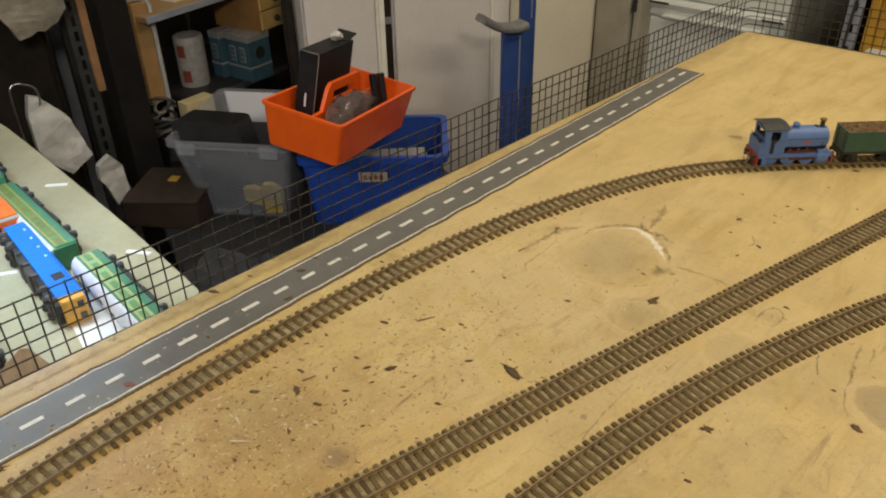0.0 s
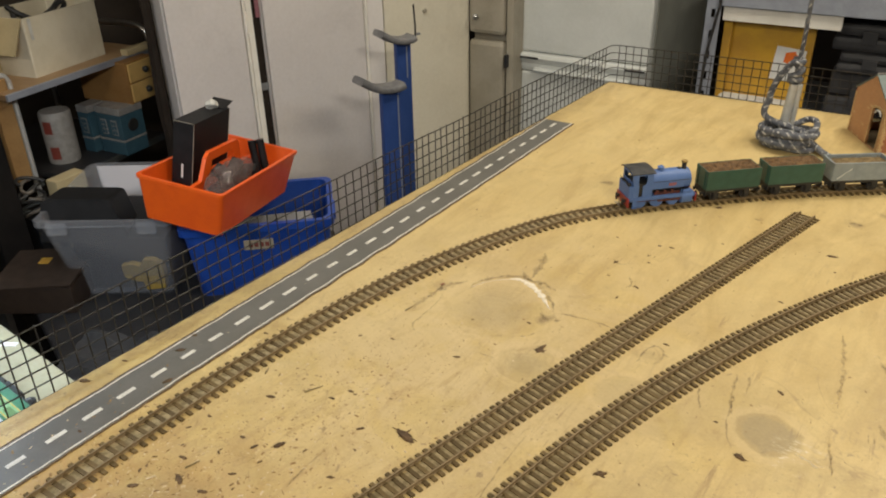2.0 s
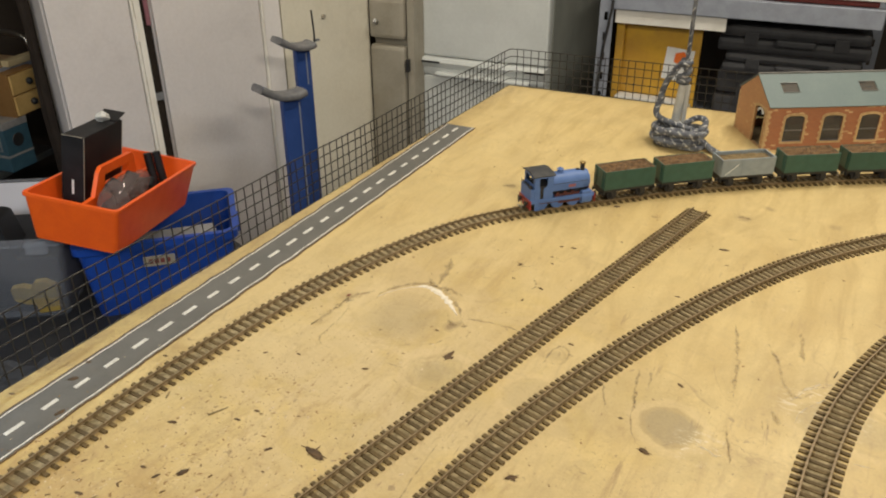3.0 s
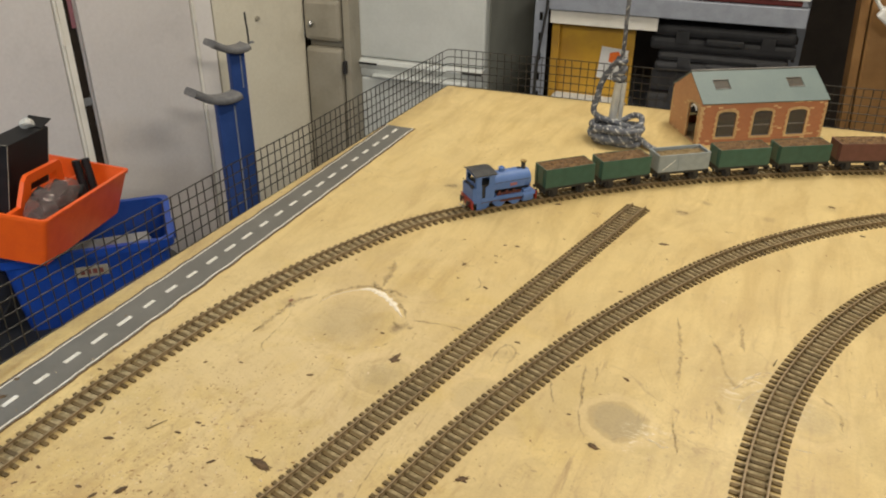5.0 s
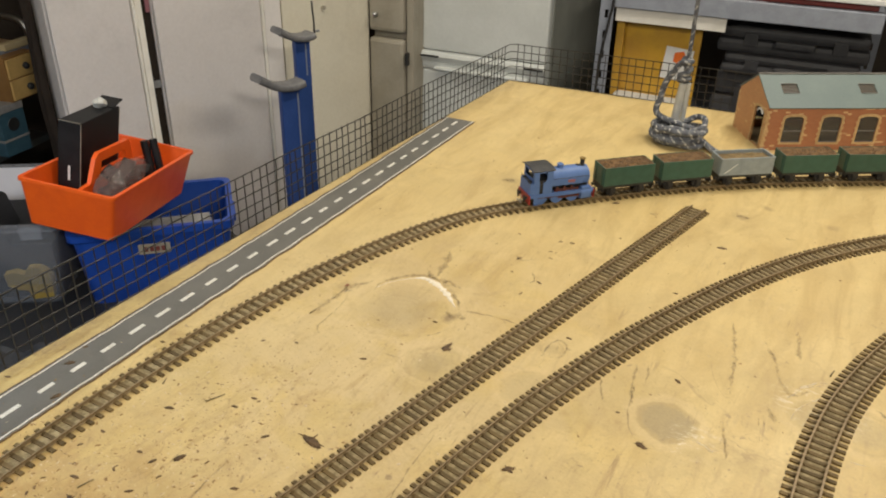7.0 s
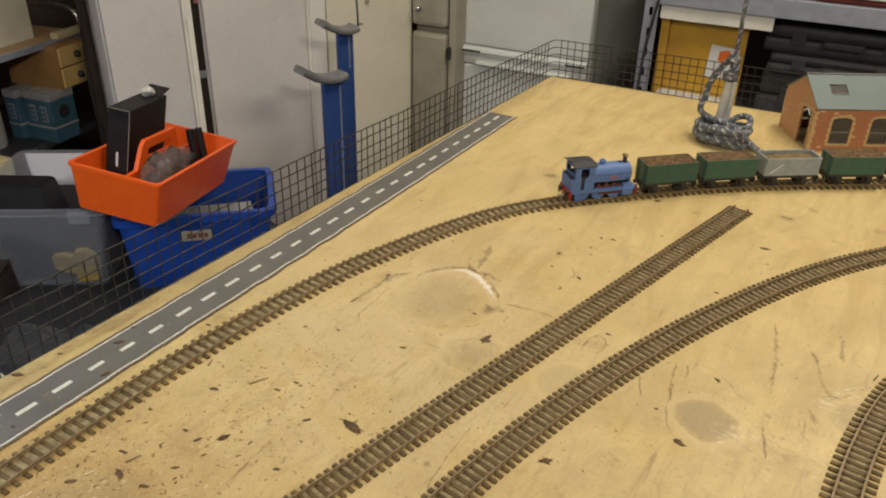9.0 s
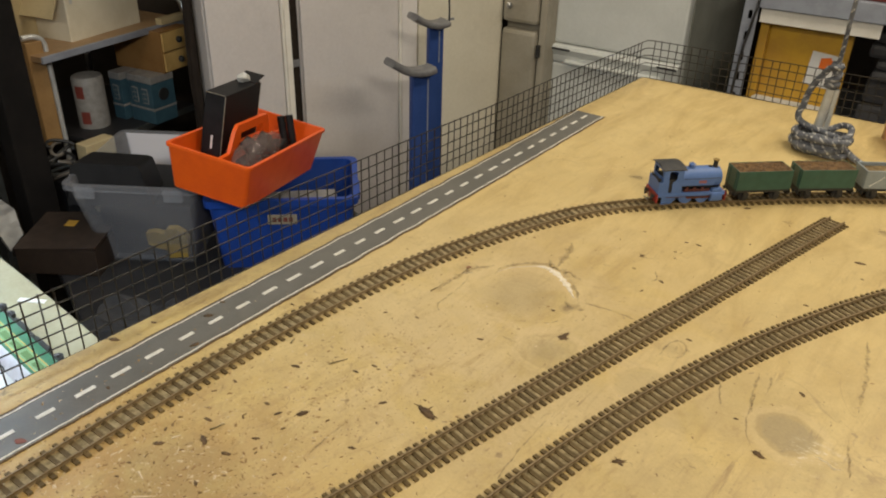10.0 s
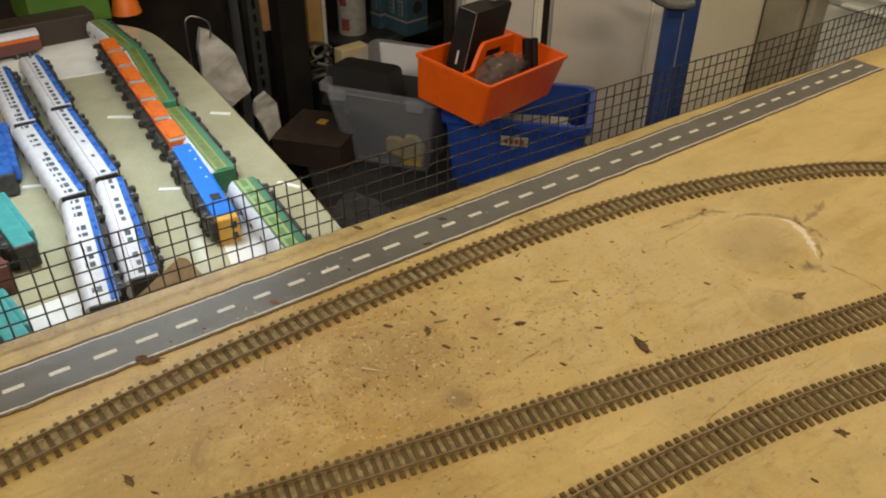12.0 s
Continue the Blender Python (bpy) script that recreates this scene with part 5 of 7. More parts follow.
for x, y, length, turn in ((-0.385, 0.212, 0.016, 40), (-0.404, 0.222, 0.009, -20), (0.050, 0.707, 0.011, 75), (0.131, 0.887, 0.010, 20), (-0.418, 0.262, 0.007, 60), (-0.4035, 0.2887, 0.012, 70), (-0.4438, 0.402, 0.008, 110), (-0.3913, 0.4068, 0.017, 62), (-0.4025, 0.5528, 0.010, 80)):
    b = rod(bmesh.new(), (-length / 2, 0, 0.0008), (length / 2, 0.0006, 0.0009), 0.0007, 0.0004, seg=6)
    solid("splinter", b, PALEBIT if y < 0.28 else GRIME, "short dry splinter lying on the board", "debris", "debris on the board", m=pose(x, y, 0, 0, 0, turn))


def chips(count):
    """Sawdust: many small flat bits, thickest by the near end of the outer track."""
    verts, faces = [], []
    rng = random.Random(7)
    for _ in range(count):
        r = rng.random()
        if r < 0.42:
            x, y = rng.gauss(-0.385, 0.055), rng.gauss(0.205, 0.075)
        elif r < 0.58:
            x, y = rng.gauss(-0.35, 0.05), rng.gauss(0.40, 0.07)
        elif r < 0.76:
            p, d = MAIN[rng.randrange(20, 230)]
            o = rng.gauss(0, 0.014)
            x, y = p.x + d.y * o, p.y - d.x * o
        else:
            x, y = rng.uniform(-0.55, 0.35), rng.uniform(0.0, 1.2)
        if not (-0.565 < x < 0.9 and -0.3 < y < 1.3):
            continue
        s = rng.choice((0.0003, 0.0004, 0.0004, 0.0005, 0.0006, 0.0007, 0.0010, 0.0014)) * rng.uniform(0.7, 1.3) * (1.4 if r < 0.30 else 1.0)
        w, h, a = s * rng.uniform(0.15, 0.6), s * rng.uniform(0.2, 0.5), rng.uniform(0, math.pi)
        ca, sa, n = math.cos(a), math.sin(a), len(verts)
        lift = 0.0009 if abs(x + 0.516) < 0.021 else 0.0
        for px, py, pz in ((-s, -w, 0), (s, -w * 0.6, 0), (s * 0.8, w, 0), (-s * 0.7, w * 0.8, 0), (0, 0, h)):
            verts.append((x + px * ca - py * sa, y + px * sa + py * ca, pz + lift))
        faces += [(n, n + 1, n + 4), (n + 1, n + 2, n + 4), (n + 2, n + 3, n + 4), (n + 3, n, n + 4), (n + 3, n + 2, n + 1, n)]
    me = bpy.data.meshes.new("sawdust")
    me.from_pydata(verts, [], faces)
    me.materials.append(CHIP)
    return tagged(new("sawdust", me), "fine brown and pale sawdust scattered over the board", "sawdust", kind="stuff")


chips(8500)

# ---- the lower storage table with its trains ----
YARD = -0.106
CREAM = surface("glossy_cream_paint", (0.41, 0.39, 0.275), (0.36, 0.34, 0.23), 0.12, coarse=9, fine=220, bump=0.05, dirt=(0.24, 0.21, 0.15), dirt_amount=0.4)
COACHBLUE = surface("coach_blue", (0.020, 0.105, 0.40), (0.028, 0.125, 0.45), 0.28, coarse=60, vary=0.15)
COACHWHITE = surface("coach_white", (0.60, 0.62, 0.67), (0.52, 0.54, 0.60), 0.35, coarse=60, dirt=(0.4, 0.4, 0.42))
COACHROOF = surface("coach_grey_roof", (0.55, 0.56, 0.62), (0.48, 0.49, 0.55), 0.4, coarse=50, dirt=(0.3, 0.3, 0.3))
COACHGREEN = surface("coach_green", (0.030, 0.145, 0.075), (0.040, 0.175, 0.095), 0.35, coarse=60)
ROOFGREEN = surface("pale_green_roof", (0.085, 0.185, 0.055), (0.11, 0.22, 0.075), 0.4, coarse=50, dirt=(0.07, 0.12, 0.05))
GUNMETAL = surface("scuffed_grey_moulding", (0.085, 0.088, 0.10), (0.14, 0.145, 0.16), 0.4, metal=0.2, coarse=300)
PALEGREEN = surface("pale_green_side", (0.17, 0.33, 0.15), (0.21, 0.38, 0.18), 0.4, coarse=50)
YELLOW = surface("warning_yellow", (0.60, 0.33, 0.05), (0.52, 0.28, 0.04), 0.4, coarse=90)
ORANGEDULL = surface("dull_orange_paint", (0.56, 0.105, 0.018), (0.46, 0.085, 0.015), 0.45, coarse=60)
ORANGEW = surface("orange_container_paint", (0.72, 0.155, 0.022), (0.64, 0.125, 0.018), 0.42, coarse=60, vary=0.2)
LOCOBRIGHT = surface("bright_blue_paint", (0.002, 0.140, 0.60), (0.004, 0.160, 0.66), 0.55, coarse=60, Specular_IOR_Level=0.25)
TEAL = surface("teal_moulding", (0.030, 0.24, 0.25), (0.045, 0.30, 0.30), 0.4, coarse=60)
MAROON = surface("maroon_card", (0.13, 0.04, 0.035), (0.10, 0.032, 0.03), 0.6, coarse=40)
OLIVE = surface("olive_window_strip", (0.10, 0.12, 0.025), (0.16, 0.17, 0.05), 0.3, coarse=60)
WINDOWGREY = surface("grey_window_print", (0.075, 0.082, 0.105), (0.16, 0.17, 0.20), 0.2, coarse=160, vary=0.5)
GLASSDARK = surface("tinted_window_strip", (0.030, 0.034, 0.044), (0.055, 0.060, 0.075), 0.15, coarse=60)

table = thing("storage_table", pose(0, 0, 0), "glossy cream painted table with rounded end", "table")
edge = [(-0.60, -1.20), (-0.60, 0.352), (-0.74, 0.362), (-0.84, 0.369), (-0.95, 0.375), (-1.10, 0.381), (-1.25, 0.387), (-1.40, 0.390), (-1.50, 0.387)]
edge += [(-1.50 - 0.18 * math.sin(a), 0.227 + 0.16 * math.cos(a)) for a in np.linspace(0.15, math.pi / 2, 14)] + [(-1.72, -1.20)]
part("tabletop", prism([(float(x), float(y)) for x, y in edge][::-1], YARD - 0.03, YARD, 0.004), CREAM, table, "glossy worn cream paint")
for x in (-0.68, -1.60):
    for y in (-1.1, 0.22):
        part("leg", new_box(x - 0.02, x + 0.02, y - 0.02, y + 0.02, FLOOR, YARD - 0.029), TIMBER, table)


def vehicle_pose(a, b):
    a, b = Vector(a), Vector(b)
    c = (a + b) / 2
    return pose(c.x, c.y, YARD, 0, 0, math.degrees(math.atan2(b.y - a.y, b.x - a.x))), (b - a).length


def laid(m, wheels, half=0.0178):
    """Lays a vehicle on its side, its wheels towards +y (1) or -y (-1)."""
    return m @ Matrix.Translation((0, 0.023 * wheels, half)) @ Matrix.Rotation(radians(90 * wheels), 4, "X")


def coach_shell(L, W, z0, z1, crown):
    """The half-round section of a coach, as a roof and two sides."""
    roof = [(W * math.cos(a), z1 + crown * math.sin(a)) for a in np.linspace(0, math.pi, 13)]
    b = bmesh.new()
    sweep(b, [(-L / 2, 0, 0), (L / 2, 0, 0)], [(float(x), float(z)) for x, z in roof] + [(-W, z1 - 0.002), (W, z1 - 0.002)])
    return b


def bogies(ob, L):
    for x in (-L * 0.33, L * 0.33):
        b = new_box(x - 0.017, x + 0.017, -0.0125, 0.0125, 0.0040, 0.0115, 0.001)
        bogie = part("bogie", b, BLACK, ob)
        for dx in (-0.0105, 0.0105):
            for s in (-1, 1):
                part("wheel", rod(bmesh.new(), (x + dx, s * 0.0080, 0.0062), (x + dx, s * 0.0135, 0.0062), 0.0062, seg=14), BLACK, bogie, smooth=True)
                part("axle_box", new_box(x + dx - 0.0022, x + dx + 0.0022, min(s * 0.0135, s * 0.0158), max(s * 0.0135, s * 0.0158), 0.0042, 0.0088, 0.0005), GUNMETAL, bogie)


def coach(a, b, side, roof, band, label, group, windows=9, end=None, glass=None, low=None, pane=0.32, upper=False):
    m, L = vehicle_pose(a, b)
    L -= 0.004
    ob = thing("model_coach", laid(m, 1), label, "model coach", group)
    W, z0, z1 = 0.0165, 0.0105, 0.0375
    body = part("body", new_box(-L / 2, L / 2, -W, W, z0, z1, 0.0008), side, ob)
    part("roof", coach_shell(L, W - 0.0004, z0, z1, 0.0085), roof, ob, smooth=True)
    if band:
        for s in (-1, 1):
            part("side_band", new_box(-L / 2 + 0.001, L / 2 - 0.001, s * (W + 0.0003) - 0.0003, s * (W + 0.0003) + 0.0003, 0.0200 if low is None else low[0], 0.0345 if low is None else low[1]), band, body)
            if low is None:
                for z in (0.0212, 0.0338):
                    part("yellow_line", new_box(-L / 2 + 0.002, L / 2 - 0.002, s * (W + 0.0007) - 0.0002, s * (W + 0.0007) + 0.0002, z - 0.0004, z + 0.0004), YELLOW, body)
    n = windows
    for s in (-1, 1):
        for k in range(n):
            if low and luck.random() < 0.22:
                continue
            x = -L / 2 + L * (k + 0.5) / n
            w = L / n * pane * (luck.uniform(0.7, 1.15) if low else 1.0)
            z = 0.0232 if low else 0.0240
            part("window", new_box(x - w, x + w, s * (W + 0.0008) - 0.0003, s * (W + 0.0008) + 0.0003, z, z + (luck.uniform(0.0045, 0.0065) if low else 0.0070), 0.0002), glass or GLASSDARK, body)
            if low and upper and luck.random() < 0.75:
                part("window", new_box(x - w * 0.8, x + w * 0.8, s * (W + 0.0008) - 0.0003, s * (W + 0.0008) + 0.0003, 0.0305, 0.0330, 0.0002), glass or GLASSDARK, body)
        if low and not upper:
            part("red_line", new_box(-L / 2 + 0.001, L / 2 - 0.001, s * (W + 0.0003) - 0.0003, s * (W + 0.0003) + 0.0003, 0.0330, 0.0336), MARKRED, body)
    for k in range(6):
        x = -L / 2 + L * (k + 0.5) / 6
        part("roof_vent", new_box(x - 0.0035, x + 0.0035, -0.0022, 0.0022, z1 + 0.0076, z1 + 0.0094, 0.0004), GLASSDARK if roof is COACHROOF else ROOFBLACK, ob)
    part("underframe", new_box(-L / 2 + 0.006, L / 2 - 0.006, -0.0145, 0.0145, 0.0074, 0.0108), BLACK, ob)
    for x, w, d in ((-L * 0.14, 0.014, 0.0030), (-L * 0.02, 0.008, 0.0045), (L * 0.11, 0.016, 0.0035)):
        part("equipment_box", new_box(x - w, x + w, -0.0138, 0.0138, d, 0.0090, 0.0008), ROOFBLACK, ob)
    bogies(ob, L)
    for s in (-1, 1):
        part("gangway", new_box(min(s * (L / 2 - 0.001), s * (L / 2 + 0.0032)), max(s * (L / 2 - 0.001), s * (L / 2 + 0.0032)), -0.0155, 0.0155, 0.0112, 0.0395, 0.0015), end or BLACK, ob)
    return ob


luck = random.Random(7)
GREENS = "green railcar set"
for a, b in (((-1.568, 0.292), (-1.388, 0.306)), ((-1.378, 0.307), (-1.130, 0.284)), ((-1.104, 0.285), (-0.880, 0.278)), ((-0.846, 0.288), (-0.640, 0.277))):
    last = a[0] > -0.9
    coach(a, b, COACHGREEN, COACHROOF, PALEGREEN if last else ROOFGREEN, "pale green model railcar lying on its side" if last else "green model railcar lying on its side", GREENS, 8, COACHGREEN, ROOFGREEN if last else OLIVE)
WHITES = "blue and white express coaches"
for a, b in (((-1.436, 0.151), (-1.198, 0.149)), ((-1.186, 0.146), (-0.948, 0.149)), ((-0.936, 0.150), (-0.707, 0.124)), ((-1.410, 0.097), (-1.167, 0.093)), ((-1.157, 0.093), (-0.920, 0.103)), ((-0.909, 0.104), (-0.682, 0.077))):
    coach(a, b, COACHWHITE, COACHROOF, COACHBLUE, "blue and white model express coach lying on its side", WHITES, 14, None, WINDOWGREY, (0.0108, 0.0180), 0.30, b[1] < 0.115)


def container_wagon(a, b):
    m, L = vehicle_pose(a, b)
    ob = thing("container_wagon", laid(m, -1), "orange hopper wagon lying on its side", "model wagon", "orange wagons behind the blue diesel")
    part("body", new_box(-L / 2, L / 2, -0.0160, 0.0160, 0.0135, 0.0395, 0.0012), ORANGEDULL, ob)
    part("end_deck", new_box(L * 0.395, L * 0.498, -0.0166, 0.0166, 0.0150, 0.0380, 0.0004), WAGONGREY, ob, "grey end platform")
    for s in (-1, 1):
        part("side_panel", new_box(-L * 0.47, L * 0.37, min(s * 0.0158, s * 0.0176), max(s * 0.0158, s * 0.0176), 0.0190, 0.0390, 0.0006), ORANGEW, ob)
        part("hopper_foot", new_box(-L * 0.30, L * 0.18, min(s * 0.0158, s * 0.0170), max(s * 0.0158, s * 0.0170), 0.0138, 0.0185, 0.0004), ORANGEW, ob)
    part("underframe", new_box(-L / 2 + 0.002, L / 2 - 0.002, -0.0115, 0.0115, 0.0072, 0.0136), BLACK, ob)
    for x in (-L * 0.30, L * 0.30):
        for s in (-1, 1):
            part("wheel", rod(bmesh.new(), (x, s * 0.0082, 0.0062), (x, s * 0.0135, 0.0062), 0.0062, seg=14), BLACK, ob, smooth=True)


x = -1.452
for k in range(6):
    container_wagon((x, 0.275 - k * 0.0042), (x + 0.072, 0.2715 - k * 0.0042))
    x += 0.0772


def diesel(a, b):
    m, L = vehicle_pose(a, b)
    ob = thing("diesel_engine", laid(m, -1), "bright blue model diesel lying on its side", "model locomotive")
    part("body", new_box(-L / 2, L / 2 - 0.014, -0.0165, 0.0165, 0.0125, 0.0360, 0.0012), LOCOBRIGHT, ob)
    part("roof", coach_shell(L - 0.016, 0.0158, 0.0, 0.0358, 0.0075), LOCOBRIGHT, ob, smooth=True).location.x = -0.006
    b = new_box(L / 2 - 0.014, L / 2, -0.0165, 0.0165, 0.0125, 0.0385, 0.0022)
    nose = part("yellow_end", b, YELLOW, ob, "yellow warning panel")
    for s in (-1, 1):
        part("windscreen", new_box(L / 2 - 0.0004, L / 2 + 0.0004, s * 0.0075 - 0.0045, s * 0.0075 + 0.0045, 0.0280, 0.0350, 0.0003), GLASSDARK, nose)
    part("roof_fan", new_box(L * 0.22, L * 0.33, -0.0070, 0.0070, 0.0428, 0.0440, 0.0005), GLASSDARK, ob, "square dark roof grille")
    for s in (-1, 1):
        part("side_grille", new_box(L * 0.20, L * 0.27, s * 0.0168 - 0.0005, s * 0.0168 + 0.0005, 0.0215, 0.0335, 0.0004), BLACK, ob, "square dark side grille")
        for k in range(4):
            x = -L * 0.40 + k * L * 0.125
            part("side_mark", new_box(x, x + 0.004, s * 0.0166 - 0.0003, s * 0.0166 + 0.0003, 0.0300, 0.0325), COACHWHITE, ob, "small white mark")
    for x, w in ((-L * 0.08, 0.010), (L * 0.06, 0.012)):
        part("fuel_tank", new_box(x - w, x + w, -0.0142, 0.0142, 0.0028, 0.0120, 0.0015), ROOFBLACK, ob)
    for k in range(7):
        x = -L * 0.44 + k * L * 0.145
        part("step_bracket", new_box(x - 0.0016, x + 0.0016, -0.0168, 0.0168, 0.0052, 0.0128, 0.0003), GUNMETAL, ob)
    part("roof_panel", new_box(-L * 0.42, -L * 0.10, -0.0060, 0.0060, 0.0430, 0.0440, 0.0004), LOCOBRIGHT, ob)
    part("underframe", new_box(-L / 2 + 0.004, L / 2 - 0.004, -0.0120, 0.0120, 0.0070, 0.0128), BLACK, ob)
    bogies(ob, L)


diesel((-0.978, 0.2505), (-0.764, 0.2325))

for a, b, mat, label in (((-1.20, 0.052), (-1.02, 0.040), COACHBLUE, "dark blue model engine on the storage table"), ((-0.985, 0.014), (-0.838, 0.030), TEAL, "teal model engine on the storage table"), ((-0.775, -0.022), (-0.665, -0.004), TEAL, "teal model engine on the storage table")):
    m, L = vehicle_pose(a, b)
    ob = thing("shunting_engine", laid(m, -1), label, "model locomotive", "engines on the storage table")
    part("body", new_box(-L / 2, L / 2, -0.0160, 0.0160, 0.0120, 0.0340, 0.0030), mat, ob)
    part("bonnet", new_box(-L / 2 + 0.004, L / 2 - 0.03, -0.0125, 0.0125, 0.0330, 0.0420, 0.0040), mat, ob)
    part("grille", new_box(-L / 2 + 0.010, L / 2 - 0.05, -0.0060, 0.0060, 0.0415, 0.0428, 0.0005), BLACK, ob)
    part("nose", new_box(L / 2 - 0.008, L / 2 + 0.002, -0.0155, 0.0155, 0.0110, 0.0350, 0.0030), ROOFBLACK, ob)
    part("underframe", new_box(-L / 2 + 0.004, L / 2 - 0.004, -0.0115, 0.0115, 0.0070, 0.0122), BLACK, ob)
    bogies(ob, L)
solid("maroon_box", new_box(-0.05, 0.05, -0.035, 0.035, 0, 0.035, 0.002), MAROON, "maroon card box on the storage table", "box", m=pose(-0.845, -0.035, YARD, 0, 0, 12))
WHITECARD = surface("white_card", (0.70, 0.70, 0.68), (0.62, 0.62, 0.60), 0.6, coarse=30)
solid("white_card_sheet", new_box(-0.06, 0.06, -0.045, 0.045, 0, 0.0012), WHITECARD, "loose white card lying on the storage table", "card", m=pose(-0.705, 0.045, YARD, 0, 0, 4))
solid("white_card_sheet", new_box(-0.13, 0.13, -0.16, 0.16, 0, 0.0012), WHITECARD, "loose white card lying on the storage table", "card", m=pose(-1.53, 0.12, YARD, 0, 0, -6))
SCRAPBROWN = surface("dull_brown_card", (0.27, 0.185, 0.11), (0.21, 0.14, 0.08), 0.85, coarse=60, fine=300)
CARDBOARD = surface("brown_cardboard", (0.46, 0.32, 0.205), (0.40, 0.27, 0.17), 0.8, coarse=30, fine=300)
b = prism([(-0.098, -0.030), (0.044, -0.030), (0.034, 0.010), (0.018, 0.034), (0.010, 0.037), (-0.026, 0.012), (-0.062, -0.012)], 0, 0.0022, 0.0004)
for v in b.verts:
    v.co.z += 0.010 * math.sin(v.co.x * 22) + 0.004 * noise.noise(v.co * 40)
solid("cardboard_scrap", b, SCRAPBROWN, "torn brown cardboard scrap leaning beside the coaches", "cardboard", m=pose(-0.664, 0.138, YARD + 0.030, 40, 0, 72))

# Thin white strips paint the lamp reflections seen on the glossy tabletop.
for x0, y0, x1, y1 in ((-1.198, 0.207, -1.172, 0.248), (-0.936, 0.203, -0.923, 0.227), (-1.040, 0.056, -1.025, 0.090), (-0.869, 0.341, -0.841, 0.359), (-1.127, 0.344, -1.107, 0.368)):
    m, length = vehicle_pose((x0, y0), (x1, y1))
    solid("white_strip", box(bmesh.new(), -length / 2, length / 2, -0.0035, 0.0035, 0.0, 0.0010), WHITECARD, "thin white strip painted as a reflection on the storage table", "strip", "white strips on the storage table", m=m)

# White sheet paints the lamp's glare on the glossy table by the diesel.
solid("white_paper", prism([(-0.812, 0.236), (-0.795, 0.231), (-0.650, 0.205), (-0.640, 0.300), (-0.822, 0.292)], YARD + 0.0001, YARD + 0.0008), WHITECARD, "white sheet added for the lamp glare beside the blue diesel", "paper")

# Boxes at the closed end of the storage table.
BROWNBOX = surface("dark_brown_box", (0.035, 0.021, 0.0135), (0.026, 0.0155, 0.010), 0.6, coarse=30)
GREENBOX = surface("green_tin_paint", (0.075, 0.175, 0.028), (0.062, 0.145, 0.024), 0.4, coarse=20)
solid("long_brown_box", new_box(-0.03, 0.03, -0.21, 0.19, 0, 0.046, 0.002), BROWNBOX, "long dark brown box across the table end", "box", m=pose(-1.592, 0.098, YARD, 0, 0, 3))
ob = thing("green_tin", pose(-1.715, 0.262, YARD + 0.046, 0, 0, 4), "green lidded tin above the brown box", "tin")
part("body", new_box(-0.10, 0.055, -0.075, 0.075, -0.046, 0.028, 0.004), GREENBOX, ob)
part("lid", new_box(-0.103, 0.058, -0.078, 0.078, 0.028, 0.046, 0.004), GREENBOX, ob)
ob = thing("red_coach", pose(-1.535, 0.082, YARD, 0, 0, 95), "red and cream model coach parked crosswise", "model coach")
part("body", new_box(-0.10, 0.10, -0.016, 0.016, 0.0105, 0.0370, 0.001), MAROON, ob)
part("roof", coach_shell(0.20, 0.0158, 0.0, 0.037, 0.008), COACHROOF, ob, smooth=True)
part("side_band", new_box(-0.098, 0.098, -0.0168, -0.0160, 0.030, 0.036), ORANGEW, ob)
part("underframe", new_box(-0.094, 0.094, -0.011, 0.011, 0.0070, 0.0108), BLACK, ob)
bogies(ob, 0.2)
solid("orange_cone", lathe(bmesh.new(), (0, 0, 0), [(0.03, 0.0), (0.028, 0.01), (0.012, 0.075), (0.008, 0.078)], 18), ORANGEW, "small orange plastic cone beside the green tin", "cone", m=pose(-1.690, 0.375, YARD), smooth=True)

# ---- lockers, fridge and shelving along the room ----
LILAC = surface("lilac_grey_enamel", (0.585, 0.550, 0.535), (0.54, 0.508, 0.495), 0.42, coarse=4, fine=120, bump=0.06, dirt=(0.28, 0.26, 0.25), dirt_amount=0.25)
IVORY = surface("ivory_enamel", (0.64, 0.595, 0.48), (0.59, 0.545, 0.435), 0.42, coarse=4, fine=120, bump=0.06, dirt=(0.33, 0.29, 0.22), dirt_amount=0.25)
LILACPALE = surface("pale_lilac_enamel", (0.70, 0.665, 0.64), (0.65, 0.615, 0.59), 0.42, coarse=5, fine=120, bump=0.06)
WHITETRIM = surface("white_edge_trim", (0.76, 0.73, 0.66), (0.66, 0.63, 0.56), 0.45, coarse=12)
BEIGE = surface("beige_painted_metal", (0.32, 0.29, 0.23), (0.27, 0.245, 0.19), 0.45, coarse=12, dirt=(0.14, 0.12, 0.09))
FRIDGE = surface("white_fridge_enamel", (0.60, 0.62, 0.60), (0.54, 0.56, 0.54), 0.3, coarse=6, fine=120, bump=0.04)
FRIDGEDARK = surface("grey_green_shaded_side", (0.30, 0.31, 0.275), (0.25, 0.26, 0.23), 0.5, coarse=6)
GALV = surface("galvanised_steel", (0.32, 0.345, 0.40), (0.27, 0.29, 0.34), 0.45, metal=0.3, coarse=30, fine=300)
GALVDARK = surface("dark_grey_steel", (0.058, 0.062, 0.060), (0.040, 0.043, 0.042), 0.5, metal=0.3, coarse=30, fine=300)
YELLOWPLY = surface("yellow_board", (0.56, 0.32, 0.030), (0.43, 0.235, 0.030), 0.42, coarse=9, dirt=(0.24, 0.16, 0.07), dirt_amount=0.8)
